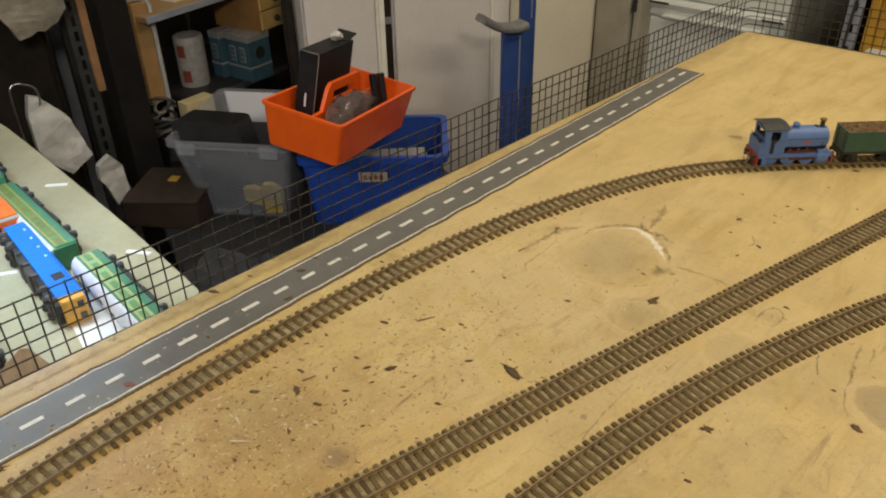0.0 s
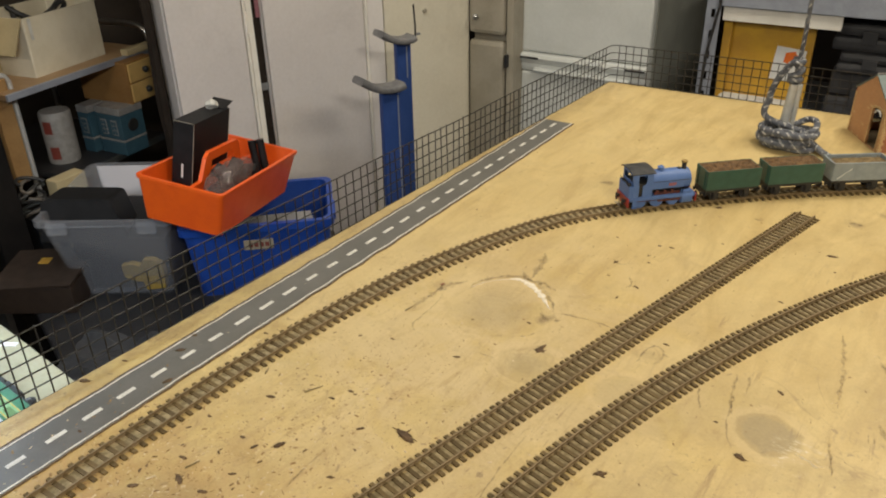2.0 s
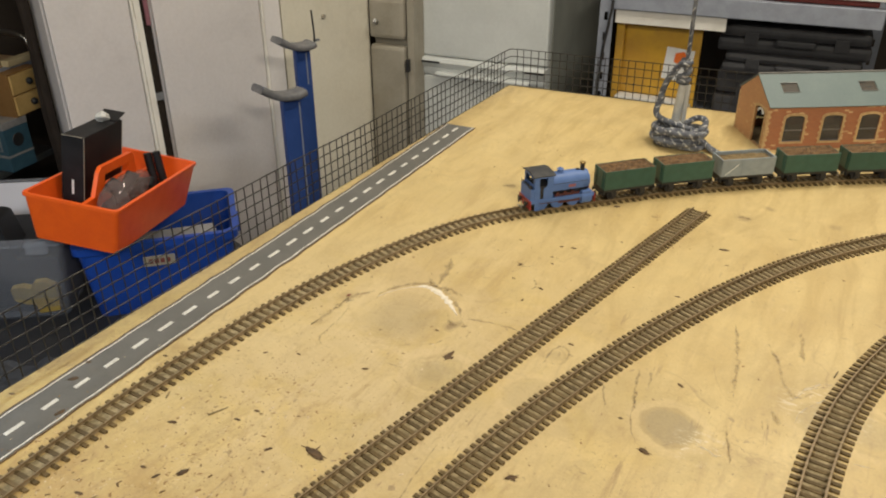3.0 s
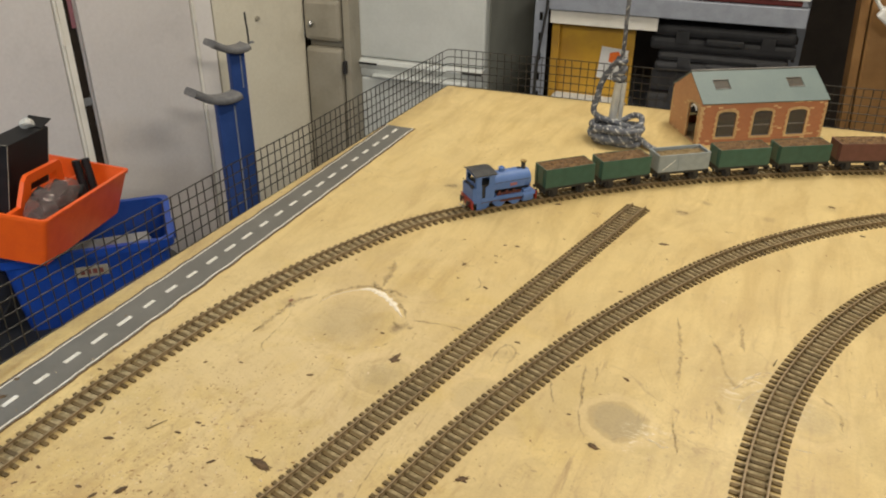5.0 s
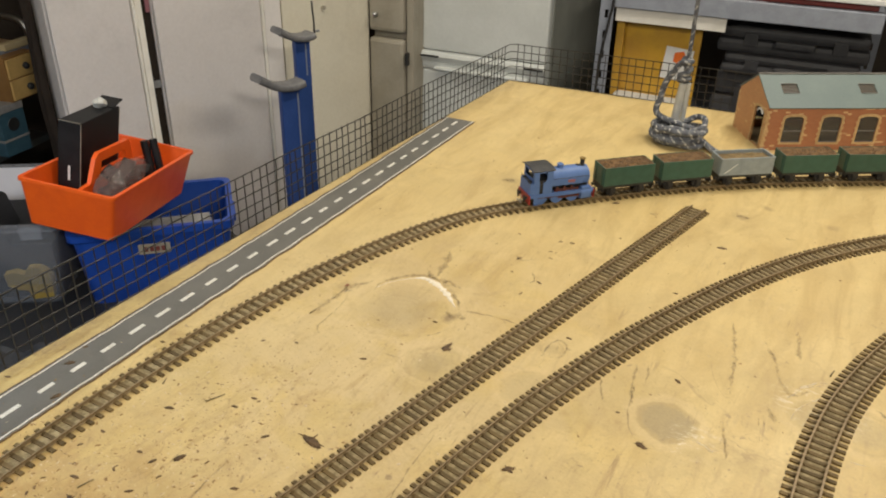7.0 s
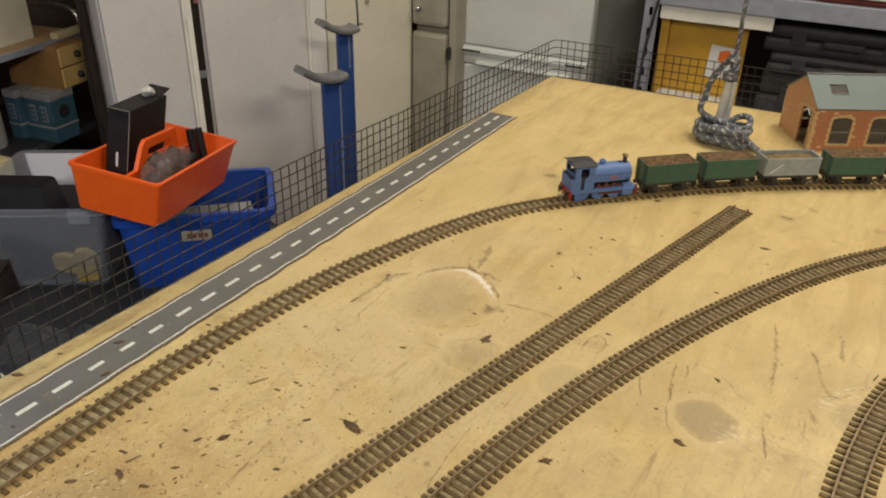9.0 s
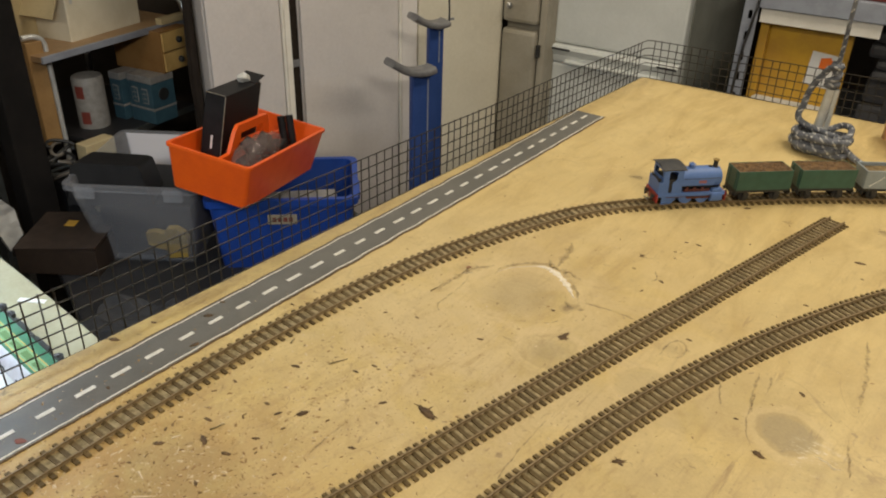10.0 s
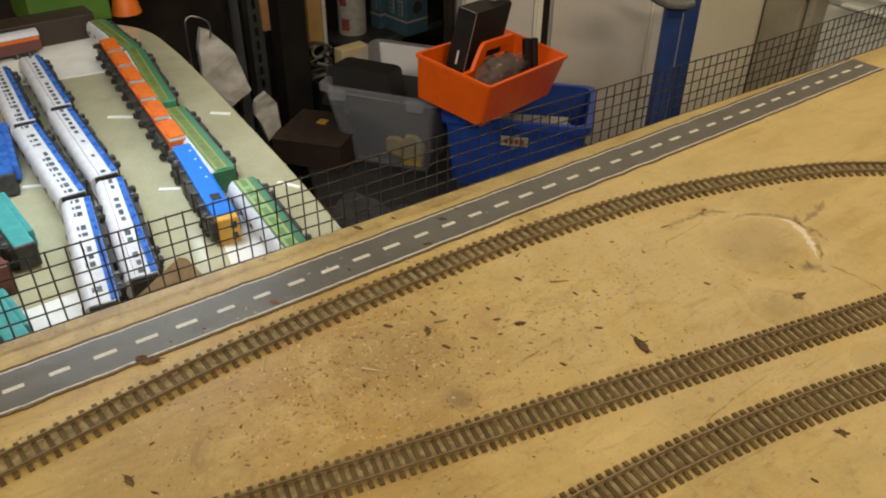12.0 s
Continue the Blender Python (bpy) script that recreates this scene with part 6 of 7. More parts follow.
CASEBLACK = surface("black_case_plastic", (0.007, 0.007, 0.008), (0.012, 0.012, 0.013), 0.55, coarse=30, fine=400, bump=0.3, Specular_IOR_Level=0.25)
DARKPINE = surface("dark_varnished_pine", (0.26, 0.135, 0.045), (0.20, 0.10, 0.03), 0.5, coarse=11, fine=180)
CASEGREY = surface("dusty_charcoal_plastic", (0.026, 0.026, 0.029), (0.040, 0.040, 0.043), 0.6, coarse=30, fine=400, bump=0.3)
DEEPBLACK = surface("matt_black_post_paint", (0.0065, 0.0055, 0.0050), (0.011, 0.009, 0.008), 0.8, coarse=18, Specular_IOR_Level=0.15)
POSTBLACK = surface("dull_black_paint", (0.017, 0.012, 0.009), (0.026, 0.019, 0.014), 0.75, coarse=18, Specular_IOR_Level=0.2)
PALEPINE = surface("pale_pine", (0.60, 0.39, 0.14), (0.52, 0.33, 0.115), 0.45, coarse=30)
HARDBOARD = surface("brown_hardboard", (0.34, 0.175, 0.082), (0.28, 0.14, 0.064), 0.65, coarse=25, fine=300)
DULLWOOD = surface("dull_tan_wood", (0.31, 0.185, 0.075), (0.25, 0.145, 0.058), 0.55, coarse=14, fine=180)
TANWOOD = surface("tan_laminate", (0.36, 0.23, 0.12), (0.30, 0.185, 0.095), 0.5, coarse=18)
POSTBLUE = surface("blue_powder_coat", (0.022, 0.058, 0.21), (0.028, 0.068, 0.24), 0.42, coarse=20, fine=300, bump=0.06)
WIREDULL = surface("dull_cable_sleeve", (0.125, 0.108, 0.088), (0.095, 0.080, 0.066), 0.5, coarse=60)
PADGREY = surface("grey_rubber_pad", (0.15, 0.155, 0.16), (0.19, 0.195, 0.20), 0.6, coarse=60)
ARMPAD = surface("worn_dark_rubber", (0.115, 0.115, 0.120), (0.175, 0.172, 0.172), 0.55, coarse=40, fine=300, dirt=(0.20, 0.19, 0.18))
BLUECRATE = surface("blue_crate_plastic", (0.007, 0.044, 0.26), (0.010, 0.055, 0.31), 0.38, coarse=25, fine=250, bump=0.08)
ORANGE = surface("orange_tote_plastic", (0.82, 0.112, 0.011), (0.76, 0.098, 0.011), 0.38, coarse=25, fine=250, bump=0.08)
CLEAR = plastic_sheet("cloudy_clear_plastic", (0.52, 0.52, 0.56), 0.18, 0.83)
# Whiter than the crate plastic: carries the light on its inner back wall.
LITPLASTIC = plastic_sheet("lit_inner_plastic", (0.74, 0.72, 0.76), 0.40, 0.38)
FILM = plastic_sheet("clear_plastic_bag_film", (0.30, 0.21, 0.19), -0.06, 0.71, 1.0)
PAPERWHITE = surface("crumpled_white_bag", (0.55, 0.54, 0.50), (0.45, 0.44, 0.41), 0.65, coarse=40)
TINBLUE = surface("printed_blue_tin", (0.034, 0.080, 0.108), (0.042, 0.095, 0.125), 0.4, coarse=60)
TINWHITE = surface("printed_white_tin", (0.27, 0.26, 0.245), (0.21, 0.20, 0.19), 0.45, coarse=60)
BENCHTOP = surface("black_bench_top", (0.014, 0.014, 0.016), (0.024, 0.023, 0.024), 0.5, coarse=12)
RM = pose(0, 0, 0, 0, 0, ROOM)
HEAD = 0.95


def locker(v0, v1, paint, label, trim=0.0, deep=0.42, trim_paint=None):
    ob = thing("steel_locker", RM, label, "locker", "lockers along the wall")
    u = -1.79
    part("body", new_box(u - deep, u - 0.014, v0, v1, FLOOR, HEAD, 0.003), paint, ob)
    d = part("door", new_box(u - 0.012, u, v0 + 0.003, v1 - (trim + 0.0085 if trim else 0.003), FLOOR + 0.06, HEAD - 0.01, 0.003), paint, ob)
    if trim:
        part("edge_trim", new_box(u - 0.012, u + 0.004, v1 - trim, v1 - 0.0005, FLOOR + 0.03, HEAD - 0.005, 0.002), trim_paint or WHITETRIM, ob, "pale edge trim")
        part("bead", new_box(u - 0.010, u + 0.006, v1 - trim - 0.0075, v1 - trim - 0.0015, FLOOR + 0.03, HEAD - 0.005, 0.002), WHITETRIM, ob, "narrow white bead")
        for z in (-0.60, 0.02, 0.60):
            part("hinge", rod(bmesh.new(), (u + 0.005, v1 - trim - 0.004, z - 0.025), (u + 0.005, v1 - trim - 0.004, z + 0.025), 0.004, seg=10), WHITETRIM, d)
    else:
        part("catch", rod(bmesh.new(), (u, v0 + 0.13, -0.022), (u + 0.006, v0 + 0.13, -0.022), 0.006, seg=12), BEIGE, d)
    return ob


locker(0.585, 0.789, LILAC, "tall lilac-grey steel locker with white trim", 0.0155, 0.085)
locker(0.815, 1.147, LILAC, "tall lilac-grey steel locker with broad pale trim", 0.048, 0.42, LILACPALE)
locker(1.149, 1.436, IVORY, "tall ivory steel locker behind the blue stand")

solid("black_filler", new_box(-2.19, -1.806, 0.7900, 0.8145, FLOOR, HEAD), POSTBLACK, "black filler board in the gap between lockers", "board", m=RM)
solid("red_cloth_strip", new_box(-1.8045, -1.8010, 0.8030, 0.8135, 0.024, 0.110, 0.001), MARKRED, "faded red cloth strip hanging in the locker gap", "cloth", m=RM)
solid("grey_tape", new_box(-1.8045, -1.8030, 0.7905, 0.8140, -0.152, -0.134), PADGREY, "grey tape across the black filler board", "tape", m=RM)
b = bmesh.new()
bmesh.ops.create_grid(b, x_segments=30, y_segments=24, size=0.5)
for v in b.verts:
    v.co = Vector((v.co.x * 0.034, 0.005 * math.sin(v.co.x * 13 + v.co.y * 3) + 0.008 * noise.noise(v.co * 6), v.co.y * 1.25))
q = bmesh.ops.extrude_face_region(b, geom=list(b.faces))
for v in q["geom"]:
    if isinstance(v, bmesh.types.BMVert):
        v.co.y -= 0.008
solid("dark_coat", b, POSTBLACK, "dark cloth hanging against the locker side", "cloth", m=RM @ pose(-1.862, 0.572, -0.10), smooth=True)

# The far row of the room stands almost parallel to the board's far edge.
FM = pose(-0.576, 1.982, 0, 0, 0, 4.8)


def far(s, d, z):
    return FM @ Vector((s, d, z))


ob = thing("beige_cabinet", FM, "worn beige drawer cabinet beside the lockers", "cabinet")
part("body", new_box(-0.682, -0.546, 0.012, 0.36, FLOOR, 0.60, 0.004), BEIGE, ob)
for z0, z1 in ((-0.88, -0.50), (-0.49, -0.118), (-0.100, 0.012), (0.024, 0.35)):
    d = part("drawer", new_box(-0.681, -0.571, -0.022, 0.013, z0, z1, 0.012), BEIGE, ob)
    if z0 > -0.2:
        part("knob", ball(bmesh.new(), (-0.656, -0.030, z0 + 0.047), 0.009), STEEL, d, smooth=True)
part("side_strip", new_box(-0.566, -0.545, -0.014, 0.013, FLOOR, 0.60, 0.003), BEIGE, ob)
part("latch", new_box(-0.566, -0.557, -0.027, -0.013, -0.185, -0.150, 0.002), BLACK, ob)

ob = thing("fridge", FM, "white upright fridge with a moulded door ledge", "fridge")
# The body is darker than the doors: its side's shade is in the colour.
part("body", new_box(-0.550, -0.180, 0.092, 0.66, FLOOR, 0.85, 0.006), FRIDGEDARK, ob, "grey-green side with shade in its colour")
part("upper_door", new_box(-0.550, -0.180, 0.050, 0.088, -0.152, 0.84, 0.008), FRIDGE, ob)
part("lower_door", new_box(-0.550, -0.180, 0.050, 0.088, FLOOR + 0.08, -0.208, 0.008), FRIDGE, ob)
b = bmesh.new()
sweep(b, [(-0.549, 0, 0), (-0.181, 0, 0)], [(-y, z) for y, z in ((0.087, -0.206), (0.052, -0.206), (0.046, -0.196), (0.047, -0.184), (0.040, -0.176), (0.036, -0.166), (0.040, -0.157), (0.052, -0.154), (0.087, -0.154))])
ledge = part("ledge", b, FRIDGE, ob, "moulded white door ledge", smooth=True)
for s0 in (-0.546, -0.238):
    part("slot", new_box(s0, s0 + 0.055, 0.0335, 0.0365, -0.168, -0.163), BLACK, ledge)
part("grip_lip", new_box(-0.505, -0.225, 0.030, 0.050, -0.203, -0.194, 0.004), FRIDGE, ob)

ob = thing("steel_shelving", FM, "galvanised steel shelving with deep shelf lip", "shelving unit")
for s0 in (-0.038, 0.586):
    for d0 in (0.0, 0.42):
        b = plate([(0.0, FLOOR), (0.034, FLOOR), (0.034, 1.1), (0.0, 1.1)], [[(0.012, z), (0.021, z), (0.021, z + 0.020), (0.012, z + 0.020)] for z in np.arange(-0.7, 1.0, 0.05).round(3).tolist()], 0.003)
        box(b, 0.0, 0.003, 0.003, 0.034, FLOOR, 1.1)
        for v in b.verts:
            v.co += Vector((s0, d0, 0))
        if s0 < 0 or d0 > 0.1:
            part("post", b, GALV, ob)
        else:
            b.free()
for z in (-0.235, 0.072, 0.62):
    sh = part("shelf", new_box(-0.002, 0.584, 0.004, 0.418, z - 0.006, z, 0.001), GALV, ob)
    part("lip", new_box(-0.003, 0.585, -0.006, 0.003, z - 0.043, z, 0.002), GALV, sh)
solid("white_board", new_box(0.001, 0.262, 0.0045, 0.016, -0.005, 0.034, 0.001), WHITETRIM, "white board strip fixed below the shelf lip", "board", m=FM)
solid("yellow_board", new_box(0.003, 0.208, 0.050, 0.062, -0.235, -0.004, 0.001), YELLOWPLY, "worn yellow painted board on the steel shelf", "board", m=FM)
solid("yellow_strip", new_box(0.002, 0.022, 0.030, 0.048, -0.235, -0.006, 0.001), YELLOWPLY, "narrow yellow strip beside the yellow board", "board", m=FM)
ob = thing("label_sheet", FM @ pose(0.159, 0.048, -0.104, 0, 5, 0), "white sheet with a red shape taped up", "label")
part("sheet", new_box(-0.034, 0.034, 0, 0.0012, -0.040, 0.040), WHITECARD, ob)
part("red_shape", lathe(bmesh.new(), (0.004, 0.0, 0.016), [(0.019, 0.0002), (0.018, -0.0010)], 5, "Y"), ORANGEW, ob)
b = bmesh.new()
for k in range(5):
    box(b, 0.002 + 0.004 * k, 0.222 - 0.006 * k, -0.002, 0.044, 0.0005 + 0.0095 * k, 0.0095 + 0.0095 * k, 0.004)
for v in b.verts:
    v.co.z += 0.003 * noise.noise(v.co * 30)
solid("folded_cloth", b, PAPERWHITE, "folded off-white cloth on the steel shelf", "cloth", m=FM @ pose(0, 0, -0.234))
solid("black_cable", sweep(bmesh.new(), smooth3([far(-0.006, -0.012, 0.62), far(-0.004, -0.012, 0.10), far(-0.010, -0.013, 0.0), far(-0.022, -0.012, -0.10), far(-0.026, -0.010, -0.30), far(-0.026, -0.010, FLOOR + 0.004)], 8), circle(0.0035, 7), free=True), BLACK, "thin black cable hanging beside the steel post", "cable", smooth=True)


def tool_case(s0, s1, d0, d1, z0, z1, label):
    ob = thing("tool_case", FM @ pose((s0 + s1) / 2, (d0 + d1) / 2, z0), label, "tool case", "black tool cases on the shelf")
    a, b, h = (s1 - s0) / 2, (d1 - d0) / 2, z1 - z0
    part("base", new_box(-a, a, -b, b, 0, h * 0.50, 0.010), CASEGREY, ob)
    part("lid", new_box(-a + 0.004, a - 0.004, -b + 0.003, b - 0.003, h * 0.52, h, 0.012), CASEGREY, ob)
    part("handle", new_box(-a * 0.22, a * 0.30, -b - 0.020, -b - 0.002, h * 0.36, h * 0.62, 0.005), CASEGREY, ob)
    for x in (-a * 0.55, a * 0.62):
        part("latch", new_box(x - 0.016, x + 0.016, -b - 0.003, -b + 0.004, h * 0.28, h * 0.76, 0.002), CASEGREY, ob)


tool_case(0.250, 0.560, 0.075, 0.36, -0.235, -0.108, "large black plastic tool case on steel shelf")
tool_case(0.262, 0.574, 0.045, 0.34, -0.108, -0.060, "flat black plastic tool case on another case")
tool_case(0.244, 0.582, 0.060, 0.35, -0.060, 0.004, "flat black plastic tool case on another case")
REDBOX = surface("red_carton", (0.17, 0.026, 0.022), (0.13, 0.022, 0.018), 0.5, coarse=20)
solid("red_carton", new_box(0.19, 0.57, 0.012, 0.25, 0.073, 0.22, 0.003), REDBOX, "red carton standing on the top steel shelf", "carton", m=FM)
solid("white_carton", new_box(0.345, 0.584, -0.004, 0.010, 0.088, 0.100, 0.002), WHITECARD, "slim white strip against the red carton", "carton", m=FM)

ob = thing("pine_door_frame", FM @ pose(0.684, -0.10, 0, 0, -3.8, 0), "varnished pine upright leaning behind the board", "door frame")
part("upright", new_box(0.016, 0.100, 0.0, 0.10, -0.84, 1.35, 0.004), DARKPINE, ob)
part("stop", new_box(-0.004, 0.014, 0.010, 0.10, -0.84, 1.35, 0.003), DARKPINE, ob)
cord = thing("white_plug", pose(0, 0, 0), "white plug hanging on a white cable", "plug")
cable = smooth3([far(0.655, -0.13, 0.30), far(0.672, -0.13, 0.17), far(0.700, -0.13, 0.115), far(0.735, -0.13, 0.085), far(0.760, -0.13, 0.070)])
part("cable", sweep(bmesh.new(), [tuple(p) for p in cable], circle(0.004, 8), free=True), WHITEBIT, cord, smooth=True)
part("plug", box(bmesh.new(), -0.026, 0.026, -0.012, 0.012, -0.014, 0.014, 0.005, m=Matrix.Translation(far(0.728, -0.135, 0.088)) @ pose(0, 0, 0, 0, 38, 5)), WHITEBIT, cord)

# ---- the blue stand with padded arms ----
ob = thing("padded_stand", RM, "blue steel stand with two grey padded arms", "equipment stand")
part("post", new_box(-1.532, -1.515, 0.9660, 1.0134, FLOOR, -0.124, 0.004), POSTBLUE, ob)
part("rear_post", new_box(-1.576, -1.560, 1.0400, 1.0805, FLOOR, -0.028, 0.004), POSTBLUE, ob)
part("seam", new_box(-1.5155, -1.5135, 1.0065, 1.0095, FLOOR, -0.135), GALV, ob)
part("worn_strip", new_box(-1.5605, -1.5590, 1.0655, 1.0685, -0.115, -0.040), GALV, ob, "scraped bare steel strip")
part("foot", new_box(-1.70, -1.36, 0.92, 1.08, FLOOR, FLOOR + 0.04, 0.006), POSTBLUE, ob)
for u, v, z, w, rise, thick in ((-1.512, 0.9600, -0.1095, 0.0570, 0.029, 0.0090), (-1.552, 1.0330, -0.0180, 0.0455, 0.022, 0.0078)):
    prof = [(-w, rise), (-w * 0.75, rise * 0.70), (-w * 0.42, rise * 0.28), (-w * 0.05, 0.0), (w * 0.40, -0.004), (w * 0.80, -0.003), (w, 0.000)]
    b = bmesh.new()
    shape = [(0.023 * (abs(math.cos(a)) ** 0.45) * (1 if math.cos(a) > 0 else -1), thick * (abs(math.sin(a)) ** 0.5) * (1 if math.sin(a) > 0 else -1)) for a in np.linspace(0, 2 * math.pi, 20, endpoint=False)]
    sweep(b, smooth3([(u, v + q, z + h) for q, h in prof], 6), [(float(p), float(q)) for p, q in shape])
    part("padded_arm", b, ARMPAD, ob, "worn grey rubber padded arm", smooth=True)
part("pin", sweep(bmesh.new(), smooth3([(-1.540, 1.080, -0.014), (-1.540, 1.0805, 0.010), (-1.540, 1.0785, 0.040), (-1.540, 1.0775, 0.058)], 5), circle(0.0022, 8), free=True), BLACK, ob, smooth=True)
part("pin_tip", box(bmesh.new(), -1.545, -1.538, 1.082, 1.094, -0.013, -0.008, 0.001), PADGREY, ob)

# ---- the bench with crates ----
BENCH = -0.452
ob = thing("black_bench", pose(0, 0, 0), "low black bench under the crates", "bench")
part("top", prism([tuple(room(u, v)[:2]) for u, v in ((-1.74, 0.16), (-0.93, 0.16), (-1.03, 0.83), (-1.74, 0.83))], BENCH - 0.03, BENCH, 0.003), BENCHTOP, ob)
for u, v in ((-1.70, 0.22), (-1.02, 0.22), (-1.12, 0.78), (-1.70, 0.78)):
    p = room(u, v)
    part("leg", new_box(p.x - 0.02, p.x + 0.02, p.y - 0.02, p.y + 0.02, FLOOR, BENCH - 0.029), BLACK, ob)


def tub(bm, a, b, h, t, taper, rim, over=0.008, bend=0.02):
    """An open tub with thin walls: half sizes a and b at the top, h high."""
    def ring(x, y, z, r=bend, n=5):
        pts = []
        for cx, cy, a0 in ((1, 1, 0), (-1, 1, 90), (-1, -1, 180), (1, -1, 270)):
            for k in range(n):
                q = radians(a0 + 90 * k / (n - 1))
                pts.append(bm.verts.new((cx * (x - r) + r * math.cos(q), cy * (y - r) + r * math.sin(q), z)))
        return pts
    ta, tb = a * taper, b * taper
    rings = [ring(ta, tb, 0.0), ring(a, b, h - rim), ring(a + over, b + over, h - rim), ring(a + over, b + over, h), ring(a - t, b - t, h), ring(ta - t, tb - t, t)]
    for p, q in zip(rings, rings[1:]):
        n = len(p)
        for k in range(n):
            bm.faces.new((p[k], p[(k + 1) % n], q[(k + 1) % n], q[k]))
    bm.faces.new(rings[0][::-1])
    bm.faces.new(rings[-1])
    return bm


blue = thing("blue_crate", pose(-1.2165, 1.0475, BENCH, 0, 0, 45), "deep blue plastic crate holding papers on bench", "crate")
part("tub", tub(bmesh.new(), 0.150, 0.105, 0.165, 0.004, 0.90, 0.016), BLUECRATE, blue, smooth=True)
part("grip", new_box(0.152, 0.162, -0.035, 0.035, 0.125, 0.142, 0.003), BLUECRATE, blue)
REDPRINT = surface("dull_red_print", (0.16, 0.035, 0.03), (0.12, 0.03, 0.025), 0.6, coarse=60)
lab = part("label_plate", new_box(-0.030, 0.030, -0.1085, -0.1065, 0.108, 0.130, 0.001), BEIGE, blue, "pale label with dark red lettering bars")
for k in range(4):
    part("lettering_bar", new_box(-0.020 + k * 0.011, -0.012 + k * 0.011, -0.1092, -0.1084, 0.114, 0.124), REDPRINT, lab)
PADPALE = surface("dull_grey_paper", (0.30, 0.30, 0.29), (0.24, 0.24, 0.235), 0.7, coarse=30)
for k, z in enumerate((0.080, 0.091)):
    solid("paper_pad", new_box(-0.12, 0.11, -0.075, 0.07, 0, 0.010, 0.001), PADPALE, "grey-white paper pad inside the blue crate", "paper", m=pose(-1.2165, 1.0475, BENCH + z, 0, 0, 45 + 3 * k))
solid("carton_in_crate", new_box(-0.12, 0.12, -0.08, 0.08, 0, 0.074, 0.002), BROWNBOX, "dark carton filling the bottom of the crate", "carton", m=pose(-1.2165, 1.0475, BENCH + 0.005, 0, 0, 45))

clear = thing("clear_crate", pose(-1.456, 0.896, BENCH, 0, 0, 36), "cloudy clear plastic crate with a pale rim", "crate")
part("tub", tub(bmesh.new(), 0.133, 0.150, 0.192, 0.003, 0.77, 0.012), CLEAR, clear, smooth=True)
# Added pale sheet that paints top light onto the crate's back wall.
b = bmesh.new()
face = [Vector(p) for p in ((-0.124, 0.1450, 0.189), (0.124, 0.1450, 0.189), (0.096, 0.1125, 0.012), (-0.096, 0.1125, 0.012))]
front, back = [b.verts.new(p + Vector((0, -0.002, 0))) for p in face], [b.verts.new(p) for p in face]
b.faces.new(front)
b.faces.new(back[::-1])
for k in range(4):
    b.faces.new((front[k], back[k], back[(k + 1) % 4], front[(k + 1) % 4]))
bmesh.ops.recalc_face_normals(b, faces=list(b.faces))
part("inner_wall", b, LITPLASTIC, clear, "whitish sheet added for the light on the back wall")
for s in (-1, 1):
    part("clip", new_box(s * 0.09 - 0.02, s * 0.09 + 0.02, -0.163, -0.1535, 0.165, 0.190, 0.003), CLEAR, clear)
b = plate([(-0.088, -0.046), (0.092, -0.046), (0.060, 0.043), (0.050, 0.046), (-0.066, 0.046), (-0.078, 0.040)], [], 0.110)
for v in b.verts:
    v.co.y -= 0.055
bmesh.ops.transform(b, matrix=pose(0, 0, 0, -10, 4, 0), verts=b.verts)
bmesh.ops.bevel(b, geom=list(b.edges), offset=0.0018, segments=2, affect="EDGES")
solid("black_case", b, CASEBLACK, "black wedge-shaped case lying in the clear crate", "case", m=pose(-1.488, 0.818, BENCH + 0.156, 0, 0, 42))
solid("dark_carton", new_box(-0.098, 0.098, -0.108, 0.108, 0, 0.12, 0.003), CASEBLACK, "dark carton inside the clear crate", "carton", m=pose(-1.462, 0.905, BENCH + 0.005, 0, 0, 36))
SPONGE = surface("yellow_sponge", (0.36, 0.235, 0.045), (0.29, 0.185, 0.035), 0.85, coarse=40)
b = plate([(-0.050, 0.020), (-0.048, -0.006), (-0.028, -0.016), (-0.010, -0.018), (-0.006, -0.038), (0.034, -0.034), (0.038, 0.010), (0.030, 0.024), (0.016, 0.033), (-0.004, 0.032), (-0.012, 0.018), (-0.030, 0.024)], [], 0.018)
solid("yellow_sponge", b, SPONGE, "yellow sponge pressed inside the clear crate", "sponge", m=pose(-1.3420, 0.8300, BENCH + 0.050, 0, 0, 36), smooth=True)

# ---- the orange tote on top of both crates ----
# It leans, one side on the taller crate.
tm = pose(-1.2316, 0.9632, -0.2592, -6.7, 8.8, 20.6)
tote = thing("orange_tote", tm, "orange plastic tool tote resting across two crates", "tool tote")
part("tray", tub(bmesh.new(), 0.0870, 0.1635, 0.091, 0.0035, 0.90, 0.006, 0.003, 0.009), ORANGE, tote, smooth=True)
b = plate([(-0.143, 0.004), (0.143, 0.004), (0.154, 0.070), (0.070, 0.074), (0.056, 0.118), (0.046, 0.127), (-0.064, 0.127), (-0.074, 0.118), (-0.088, 0.074), (-0.154, 0.070)], [[(-0.052, 0.090), (0.036, 0.090), (0.036, 0.109), (-0.052, 0.109)]], 0.008)
for v in b.verts:
    v.co = Vector((v.co.y - 0.004, v.co.x, v.co.z))
part("handle", b, ORANGE, tote, "orange divider with a grip slot")
ob = thing("black_carton", tm @ pose(-0.0515, 0.004, 0.006, 0, 0, 3), "tall glossy black carton with an open flap", "carton")
part("body", new_box(-0.0215, 0.0215, -0.076, 0.076, 0, 0.172, 0.0015), CASEBLACK, ob)
for y in (-0.076, 0.076):
    part("worn_edge", new_box(0.0210, 0.0219, y - 0.0005, y + 0.0005, 0.002, 0.170), BEIGE, ob)
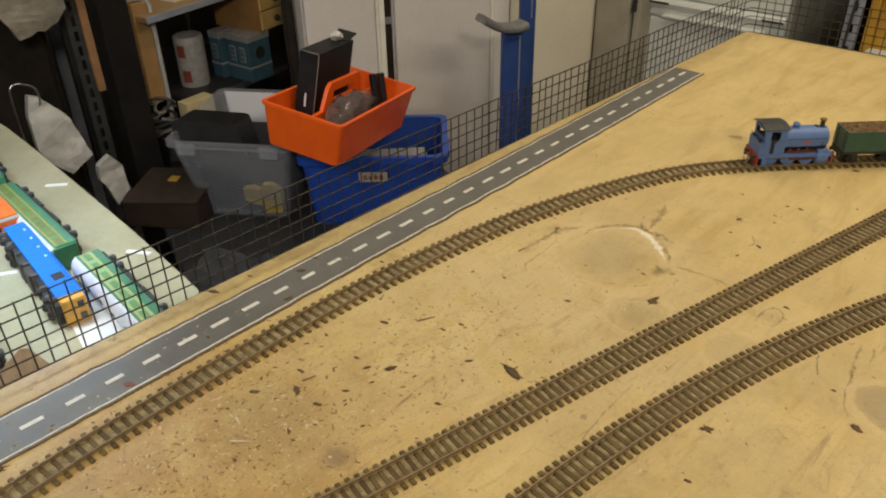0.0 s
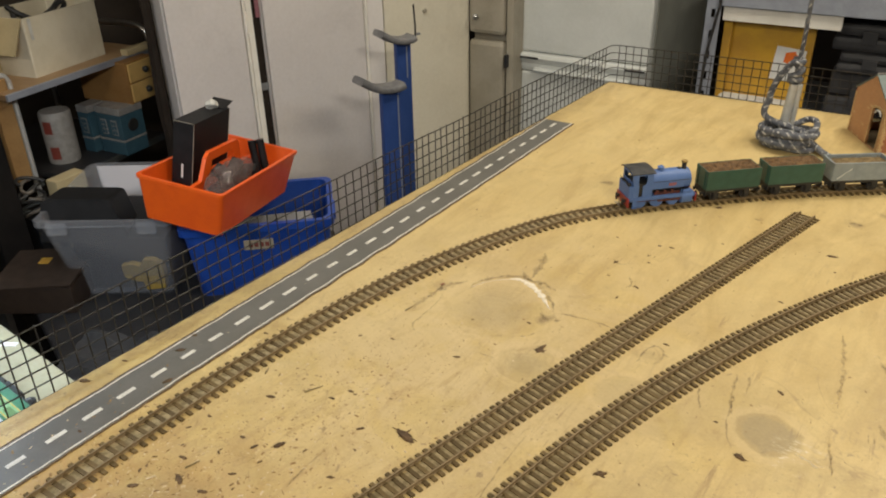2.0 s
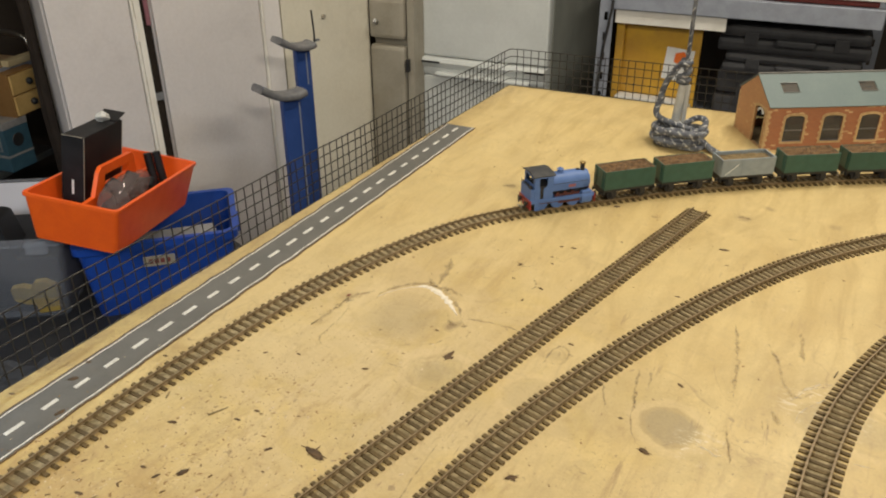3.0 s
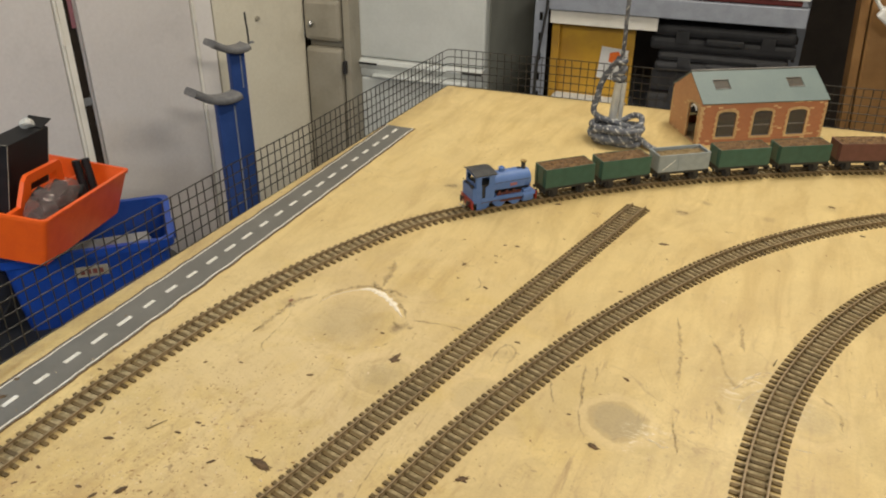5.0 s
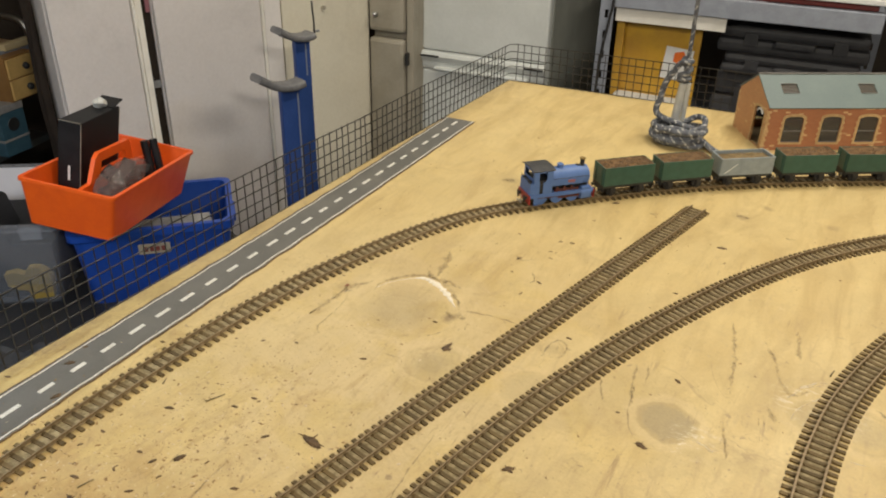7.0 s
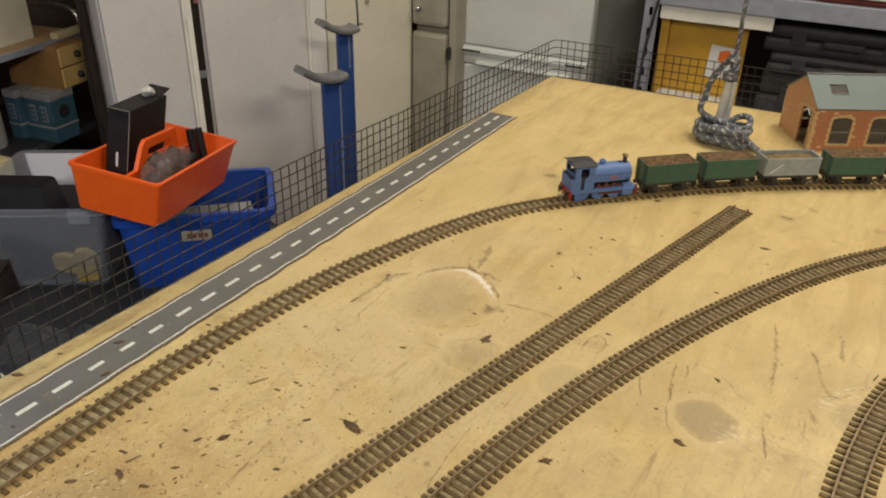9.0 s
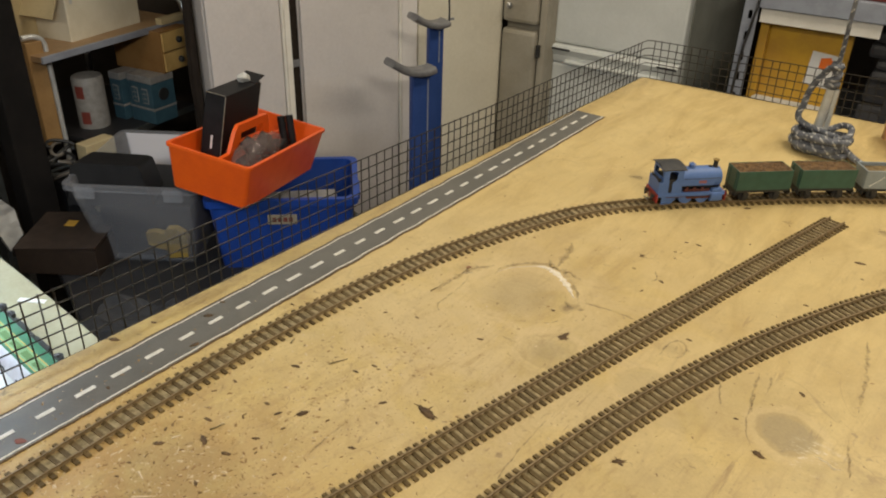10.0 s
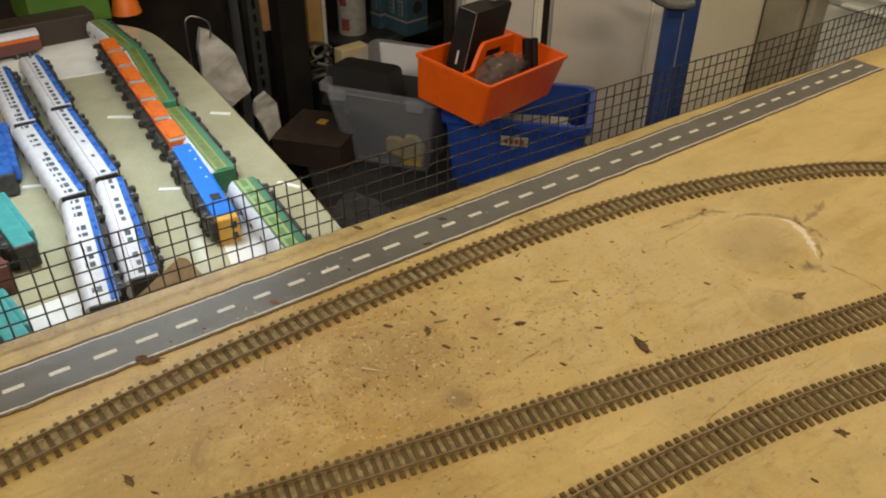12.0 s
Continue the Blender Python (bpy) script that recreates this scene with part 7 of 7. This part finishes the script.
part("worn_edge", new_box(-0.021, 0.021, -0.0765, -0.0757, 0.1713, 0.1723), BEIGE, ob)
part("flap", box(bmesh.new(), -0.021, 0.021, 0.0, 0.040, 0, 0.0015, m=pose(0, 0.052, 0.1725, 14, 0, 0)), CASEBLACK, ob)
part("mark", new_box(-0.002, 0.002, -0.0768, -0.0760, 0.060, 0.088), WHITEBIT, ob, "small white mark")
b = ball(bmesh.new(), (0, 0, 0.009), 0.010, 1, 1.5, 0.9, 10)
for v in b.verts:
    v.co += 0.006 * Vector(noise.noise_vector(v.co * 90))
solid("tissue", b, PAPERWHITE, "crumpled white tissue on the black carton", "tissue", m=tm @ pose(-0.056, 0.046, 0.178))
b = bmesh.new()
bmesh.ops.create_icosphere(b, subdivisions=4, radius=0.05, matrix=Matrix.Diagonal((0.62, 1.75, 0.72, 1)))
for v in b.verts:
    v.co += 0.010 * Vector(noise.noise_vector(v.co * 35)) + 0.007 * Vector(noise.noise_vector(v.co * 110))
solid("plastic_bag", b, FILM, "crinkled clear plastic bag in the orange tote", "plastic bag", m=tm @ pose(0.040, -0.050, 0.070, 8, 0, 4))
for k in range(8):
    b = new_box(-0.013, 0.013, -0.021, 0.021, -0.008, 0.008, 0.004)
    solid("black_fitting", b, CASEBLACK, "black plastic fitting inside the clear bag", "fitting", "fittings in the bag", m=tm @ pose(0.038 + 0.008 * math.sin(k * 2.1), -0.085 + 0.015 * k, 0.066 + 0.011 * (k % 3), 25 * math.sin(k), 30 * math.cos(k * 1.7), 40 * k))
ob = thing("black_tube_pair", tm @ pose(0.050, 0.106, 0.006, -8, -16, 25), "two black tubes standing in the orange tote", "tubes")
for x in (-0.0085, 0.0085):
    part("tube", rod(bmesh.new(), (x, 0, 0), (x, 0, 0.112), 0.0083, seg=16), CASEBLACK, ob, smooth=True)

# ---- the tan shelf with tins at the left ----
TR = pose(-1.742, 0.850, 0, 0, 0, 12.3)
ob = thing("trolley_shelf", TR, "shelf rack with tan upper board, shade-dark lower board and chrome legs", "shelf rack")
# Lower board and edge are near-black: the shade below the upper shelf as colour.
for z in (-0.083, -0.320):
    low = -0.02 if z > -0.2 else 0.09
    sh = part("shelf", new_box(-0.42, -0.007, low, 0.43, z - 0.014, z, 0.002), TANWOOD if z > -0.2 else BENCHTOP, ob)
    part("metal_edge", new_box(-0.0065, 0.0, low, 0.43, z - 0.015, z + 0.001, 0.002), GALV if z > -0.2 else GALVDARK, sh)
for x, y in ((-0.010, 0.440), (-0.41, -0.028), (-0.41, 0.440)):
    part("leg", rod(bmesh.new(), (x, y, FLOOR), (x, y, -0.10 if x > -0.2 else -0.03), 0.008, seg=14), STEEL, ob, smooth=True)
part("bent_rail", sweep(bmesh.new(), smooth3([(-0.010, 0.440, -0.10), (-0.013, 0.440, -0.065), (-0.030, 0.440, -0.037), (-0.080, 0.440, -0.029), (-0.200, 0.440, -0.030), (-0.410, 0.440, -0.030)]), circle(0.008, 10), free=True), STEEL, ob, smooth=True)
REDPATCH = surface("faded_red_print", (0.20, 0.035, 0.025), (0.15, 0.03, 0.02), 0.6, coarse=60)
CREAMCARD = surface("cream_carton", (0.64, 0.58, 0.45), (0.57, 0.51, 0.38), 0.7, coarse=14)
FLAPTAN = surface("tan_inner_card", (0.46, 0.37, 0.21), (0.40, 0.32, 0.18), 0.75, coarse=14)
ob = thing("cream_carton", pose(-1.843, 1.053, -0.083, 0, 0, 15), "open cream cardboard carton on the tan shelf", "carton")
b = tub(bmesh.new(), 0.080, 0.114, 0.135, 0.003, 1.0, 0.002, 0.001, 0.004)
for v in b.verts:
    v.co.x -= 0.080
part("box", b, CREAMCARD, ob)
part("flap", box(bmesh.new(), -0.158, -0.002, -0.085, 0.0, 0, 0.003, m=pose(0, -0.114, 0.134, 62, 0, 0)), FLAPTAN, ob, "folded-down tan inner flap")
part("tape", new_box(0.0012, 0.0020, -0.102, -0.094, 0.085, 0.134), PAPERWHITE, ob)
b = sweep(bmesh.new(), smooth3([(0.04 * math.cos(a) , 0.05 * math.sin(a * 1.3), 0.10 + 0.02 * math.sin(a * 2.2)) for a in np.linspace(0, 9, 16)], 6), circle(0.006, 8), free=True)
solid("black_cable", b, BLACK, "coil of black cable in the cream carton", "cable", m=pose(-1.915, 1.035, -0.060, 0, 0, 15), smooth=True)
solid("tan_carton", new_box(-0.11, 0.0, -0.045, 0.050, 0, 0.20, 0.002), FLAPTAN, "narrow tan carton behind the cream carton", "carton", m=pose(-1.905, 0.885, -0.083, 0, 0, 15))
solid("brown_strip", new_box(-0.022, 0.0, -0.045, 0.045, 0, 0.016, 0.002), FLAPTAN, "short tan batten lying on the shelf end", "batten", m=pose(-1.812, 1.222, -0.083, 0, 0, 12))
ob = thing("trinket_cabinet", pose(-1.7860, 1.195, -0.196, 0, 0, 14), "small pine box with two little drawers", "drawer box")
# Case in dark pine: the shadow on its side is put into the colour.
part("case", new_box(-0.16, 0.0, -0.049, 0.049, 0, 0.106, 0.002), DARKPINE, ob)
for z in (0.004, 0.055):
    d = part("drawer", new_box(0.0005, 0.006, -0.046, 0.046, z, z + 0.047, 0.002), PALEPINE, ob)
    part("knob", ball(bmesh.new(), (0.012, 0.006, z + 0.024), 0.0085), BLACK, d, smooth=True)


def house_tin(m, long, wide, label, panes, door):
    """A tin like a little house: its long side looks to -y, its end to +x."""
    ob = thing("house_tin", m, label, "tin", "house-shaped tins")
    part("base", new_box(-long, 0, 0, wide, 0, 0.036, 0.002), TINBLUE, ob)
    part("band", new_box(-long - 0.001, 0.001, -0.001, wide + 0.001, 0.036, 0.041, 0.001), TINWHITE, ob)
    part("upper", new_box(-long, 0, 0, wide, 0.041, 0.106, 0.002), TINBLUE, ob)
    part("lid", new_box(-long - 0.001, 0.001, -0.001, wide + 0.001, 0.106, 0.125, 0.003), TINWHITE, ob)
    for x in panes:
        f = part("window_frame", new_box(x - 0.010, x + 0.010, -0.0012, 0.0002, 0.052, 0.092, 0.0004), TINWHITE, ob)
        for dz in (0.055, 0.067, 0.079):
            for dx in (-0.0045, 0.0045):
                part("pane", new_box(x + dx - 0.0034, x + dx + 0.0034, -0.0019, -0.0010, dz, dz + 0.010), TINBLUE, f)
    if door:
        part("round_window", lathe(bmesh.new(), (0.0, wide * 0.5, 0.074), [(0.017, 0.0), (0.016, 0.0012)], 18, "X"), BLACK, ob, "dark round printed window")


house_tin(pose(-1.770, 1.100, -0.320, 0, 0, 9), 0.086, 0.075, "blue and white house-shaped tin with windows", (-0.062, -0.026), True)
house_tin(pose(-1.862, 1.070, -0.320, 0, 0, 9), 0.040, 0.090, "narrow blue and white house-shaped tin", (-0.020,), False)
ob = thing("white_canister", pose(-1.888, 0.998, -0.320), "white canister with red printed patches", "canister")
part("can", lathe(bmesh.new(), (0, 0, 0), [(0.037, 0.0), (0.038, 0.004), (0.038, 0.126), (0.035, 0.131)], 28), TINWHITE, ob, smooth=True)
for z, a0 in ((0.080, -1.45), (0.014, -1.30)):
    rows_ = [[(0.0386 * math.cos(a), 0.0386 * math.sin(a), z + h) for h in (0.0, 0.032)] for a in np.linspace(a0, a0 + 0.6, 8)]
    b = bmesh.new()
    vs = [[b.verts.new(q) for q in r] for r in rows_]
    for p, q in zip(vs, vs[1:]):
        b.faces.new((p[0], q[0], q[1], p[1]))
    part("red_patch", b, REDPATCH, ob)
for k in range(10):
    z = -0.352 + 0.0085 * k
    pts = [(-1.715 + 0.014 * math.sin(k * 1.7 + a), 0.816 + (0.024 + 0.005 * (k % 4)) * math.cos(a * 0.8 + k), z + 0.010 * math.sin(a * 0.9 + k * 2.1)) for a in np.linspace(0, 4.2, 8)]
    b = sweep(bmesh.new(), smooth3([(float(x), float(y), float(h)) for x, y, h in pts], 6), circle(0.0040, 7), free=True)
    solid("cable_loop", b, (WIREDULL, BLACK, GALVDARK, BLACK)[k % 4], ("loop of dull brown-grey cable under the tan shelf", "loop of black cable under the tan shelf", "loop of dark grey cable under the tan shelf", "loop of black cable under the tan shelf")[k % 4], "cable", "loose cables", smooth=True)
solid("cardboard_sleeve", new_box(-0.018, 0.018, -0.040, 0.040, 0, 0.170, 0.002), FLAPTAN, "brown cardboard sleeve standing behind the clear crate", "cardboard", m=pose(-1.700, 0.892, BENCH, 0, 0, 8))
solid("junction_box", new_box(-0.03, 0.03, -0.035, 0.030, 0, 0.094, 0.004), CASEBLACK, "black socket box behind the crate carrying cables", "socket box", m=pose(-1.715, 0.825, BENCH))

# ---- posts, boards and bags further left ----
solid("black_post", new_box(-0.030, 0.030, -0.0335, 0.0335, FLOOR, TOP - 0.004, 0.003), DEEPBLACK, "square black roof post beside the shelf", "post", m=pose(-1.700, 0.7310, 0))
ob = thing("slotted_post", pose(-1.90, 0.709, 0), "grey slotted steel angle post", "post")
b = plate([(0.0, FLOOR), (0.036, FLOOR), (0.036, -0.034), (0.0, -0.034)], [[(0.012, z), (0.022, z), (0.022, z + 0.024), (0.012, z + 0.024)] for z in np.arange(-0.6, -0.06, 0.035).round(3).tolist()], 0.003)
for v in b.verts:
    v.co = Vector((v.co.y, v.co.x, v.co.z))
part("face", b, GALVDARK, ob)
part("flange", new_box(-0.036, 0.0, 0.0, 0.003, FLOOR, -0.034), GALVDARK, ob)
solid("hardboard_sheet", prism([(-0.006, -0.0200), (0.006, -0.0200), (0.006, 0.0200), (-0.006, 0.0200)], -0.272, -0.042, 0.001), HARDBOARD, "brown hardboard strip fixed to the slotted post", "panel", m=pose(-1.894, 0.7605, 0))
ob = thing("folding_table", pose(-1.785, 0.841, 0), "folded table top of tan wood in chrome tube frame", "folding table")
part("panel", new_box(-0.009, 0.009, -0.024, 0.014, -0.295, -0.056, 0.002), DULLWOOD, ob)
part("tube_frame", sweep(bmesh.new(), smooth3([(0, 0.023, FLOOR), (0, 0.023, -0.30), (0, 0.023, -0.10), (0, 0.020, -0.062), (0, 0.004, -0.048), (0, -0.026, -0.046)], 6), circle(0.0065, 10), free=True), TUBE, ob, smooth=True)
ob = thing("upper_shelf", pose(0, 0, 0), "grey steel shelf carrying cartons", "shelf")
part("deck", new_box(-2.35, -1.86, 0.25, 0.835, -0.029, -0.022, 0.001), GALV, ob)
for y in (0.27, 0.80):
    part("leg", new_box(-2.33, -2.30, y, y + 0.03, FLOOR, -0.029), GALV, ob)
    part("leg", new_box(-1.90, -1.87, y - 0.01, y + 0.02, FLOOR, -0.029), GALVDARK, ob)
solid("brown_carton", new_box(-0.12, 0.12, -0.12, 0.10, 0, 0.16, 0.003), CARDBOARD, "brown cardboard carton on the steel shelf", "carton", m=pose(-2.02, 0.66, -0.022, 0, 0, 6))


BAGBEIGE = surface("beige_bag_cloth", (0.25, 0.215, 0.165), (0.19, 0.16, 0.12), 0.8, coarse=45, fine=180, bump=0.4, depth=0.004)
BAGWHITE = surface("crinkled_bag_film", (0.53, 0.51, 0.47), (0.43, 0.41, 0.38), 0.5, coarse=45, fine=180, bump=0.3, depth=0.003)


def flat_bag(x, outline, seed, label, mat):
    """A limp bag, nearly flat, that hangs in the plane of y and z."""
    b = plate(outline, [], 0.016)
    bmesh.ops.triangulate(b, faces=list(b.faces))
    bmesh.ops.subdivide_edges(b, edges=list(b.edges), cuts=5, use_grid_fill=True)
    for v in b.verts:
        n = noise.noise_vector(Vector((v.co.x * 17, seed, v.co.z * 17)))
        f = noise.noise_vector(Vector((v.co.x * 55, seed + 4, v.co.z * 55)))
        v.co = Vector((x - v.co.y + 0.014 * n.y + 0.003 * f.y, v.co.x + 0.006 * n.x + 0.002 * f.x, v.co.z + 0.006 * n.z))
    return solid("white_bag", b, mat, label, "bag", "white bags by the table")


flat_bag(-1.70, [(0.525, -0.172), (0.544, -0.181), (0.570, -0.208), (0.594, -0.238), (0.606, -0.286), (0.620, -0.334), (0.562, -0.362), (0.535, -0.332), (0.512, -0.290), (0.509, -0.245)][::-1], 2.0, "crumpled white bag hanging on a wire hook", BAGWHITE)
flat_bag(-1.62, [(0.622, -0.314), (0.646, -0.347), (0.655, -0.411), (0.623, -0.438), (0.594, -0.372), (0.598, -0.333)][::-1], 9.0, "small crumpled white bag below the hook", BAGWHITE)
flat_bag(-1.79, [(0.530, 0.090), (0.610, 0.110), (0.679, 0.060), (0.677, -0.032), (0.655, -0.062), (0.625, -0.074), (0.606, -0.070), (0.588, -0.078), (0.566, -0.084), (0.554, -0.058), (0.542, -0.024)][::-1], 8.0, "crumpled beige cloth bag hanging from the shelf", BAGBEIGE)
b = sweep(bmesh.new(), smooth3([(-1.70, 0.492, -0.30), (-1.70, 0.491, -0.228), (-1.70, 0.491, -0.183), (-1.70, 0.493, -0.152), (-1.70, 0.500, -0.142), (-1.70, 0.512, -0.141), (-1.70, 0.536, -0.153), (-1.70, 0.545, -0.170), (-1.70, 0.542, -0.195)], 8), circle(0.0021, 7), free=True)
solid("wire_hook", b, STEEL, "bent steel wire hook holding the bag", "hook", smooth=True)
# Cabinet shape added as a dark backdrop for the gloom behind the table.
ob = thing("dark_cabinet", pose(-2.13, 0.40, 0), "dark cabinet-shaped backdrop added behind the storage table", "cabinet")
part("body", new_box(-0.16, 0.16, -0.35, 0.28, FLOOR, -0.06, 0.004), POSTBLACK, ob)
part("door", new_box(0.160, 0.172, -0.34, 0.27, FLOOR + 0.05, -0.07, 0.003), POSTBLACK, ob)
ob = thing("brown_box", pose(-1.520, 0.708, BENCH, 0, 0, 36), "dark brown cardboard box with an orange tab", "box")
part("body", new_box(-0.085, 0.085, -0.075, 0.075, 0, 0.060, 0.002), BROWNBOX, ob)
part("lid", box(bmesh.new(), -0.087, 0.087, -0.077, 0.077, 0, 0.004, m=pose(0, 0, 0.064, 3, -3, 0)), BROWNBOX, ob)
part("tab", new_box(-0.018, 0.004, 0.012, 0.036, 0.0690, 0.0715, 0.001), YELLOW, ob, "small orange tab")
b = bmesh.new()
bmesh.ops.create_grid(b, x_segments=40, y_segments=30, size=0.5)
for v in b.verts:
    v.co = Vector((v.co.x * 0.34, v.co.y * 0.26, 0.035 + 0.045 * noise.noise(v.co * 4.0) + 0.018 * noise.noise(v.co * 11.0)))
r = bmesh.ops.extrude_face_region(b, geom=list(b.faces))
for v in r["geom"]:
    if isinstance(v, bmesh.types.BMVert):
        v.co.z -= 0.006
GREYCLOTH = surface("grey_cloth", (0.024, 0.025, 0.028), (0.040, 0.040, 0.042), 0.85, coarse=30, fine=500, bump=0.4)
solid("grey_cloth", b, GREYCLOTH, "rumpled dark grey cloth on the black bench", "cloth", m=pose(-1.05, 0.62, BENCH + 0.002, 0, 0, 30), smooth=True)
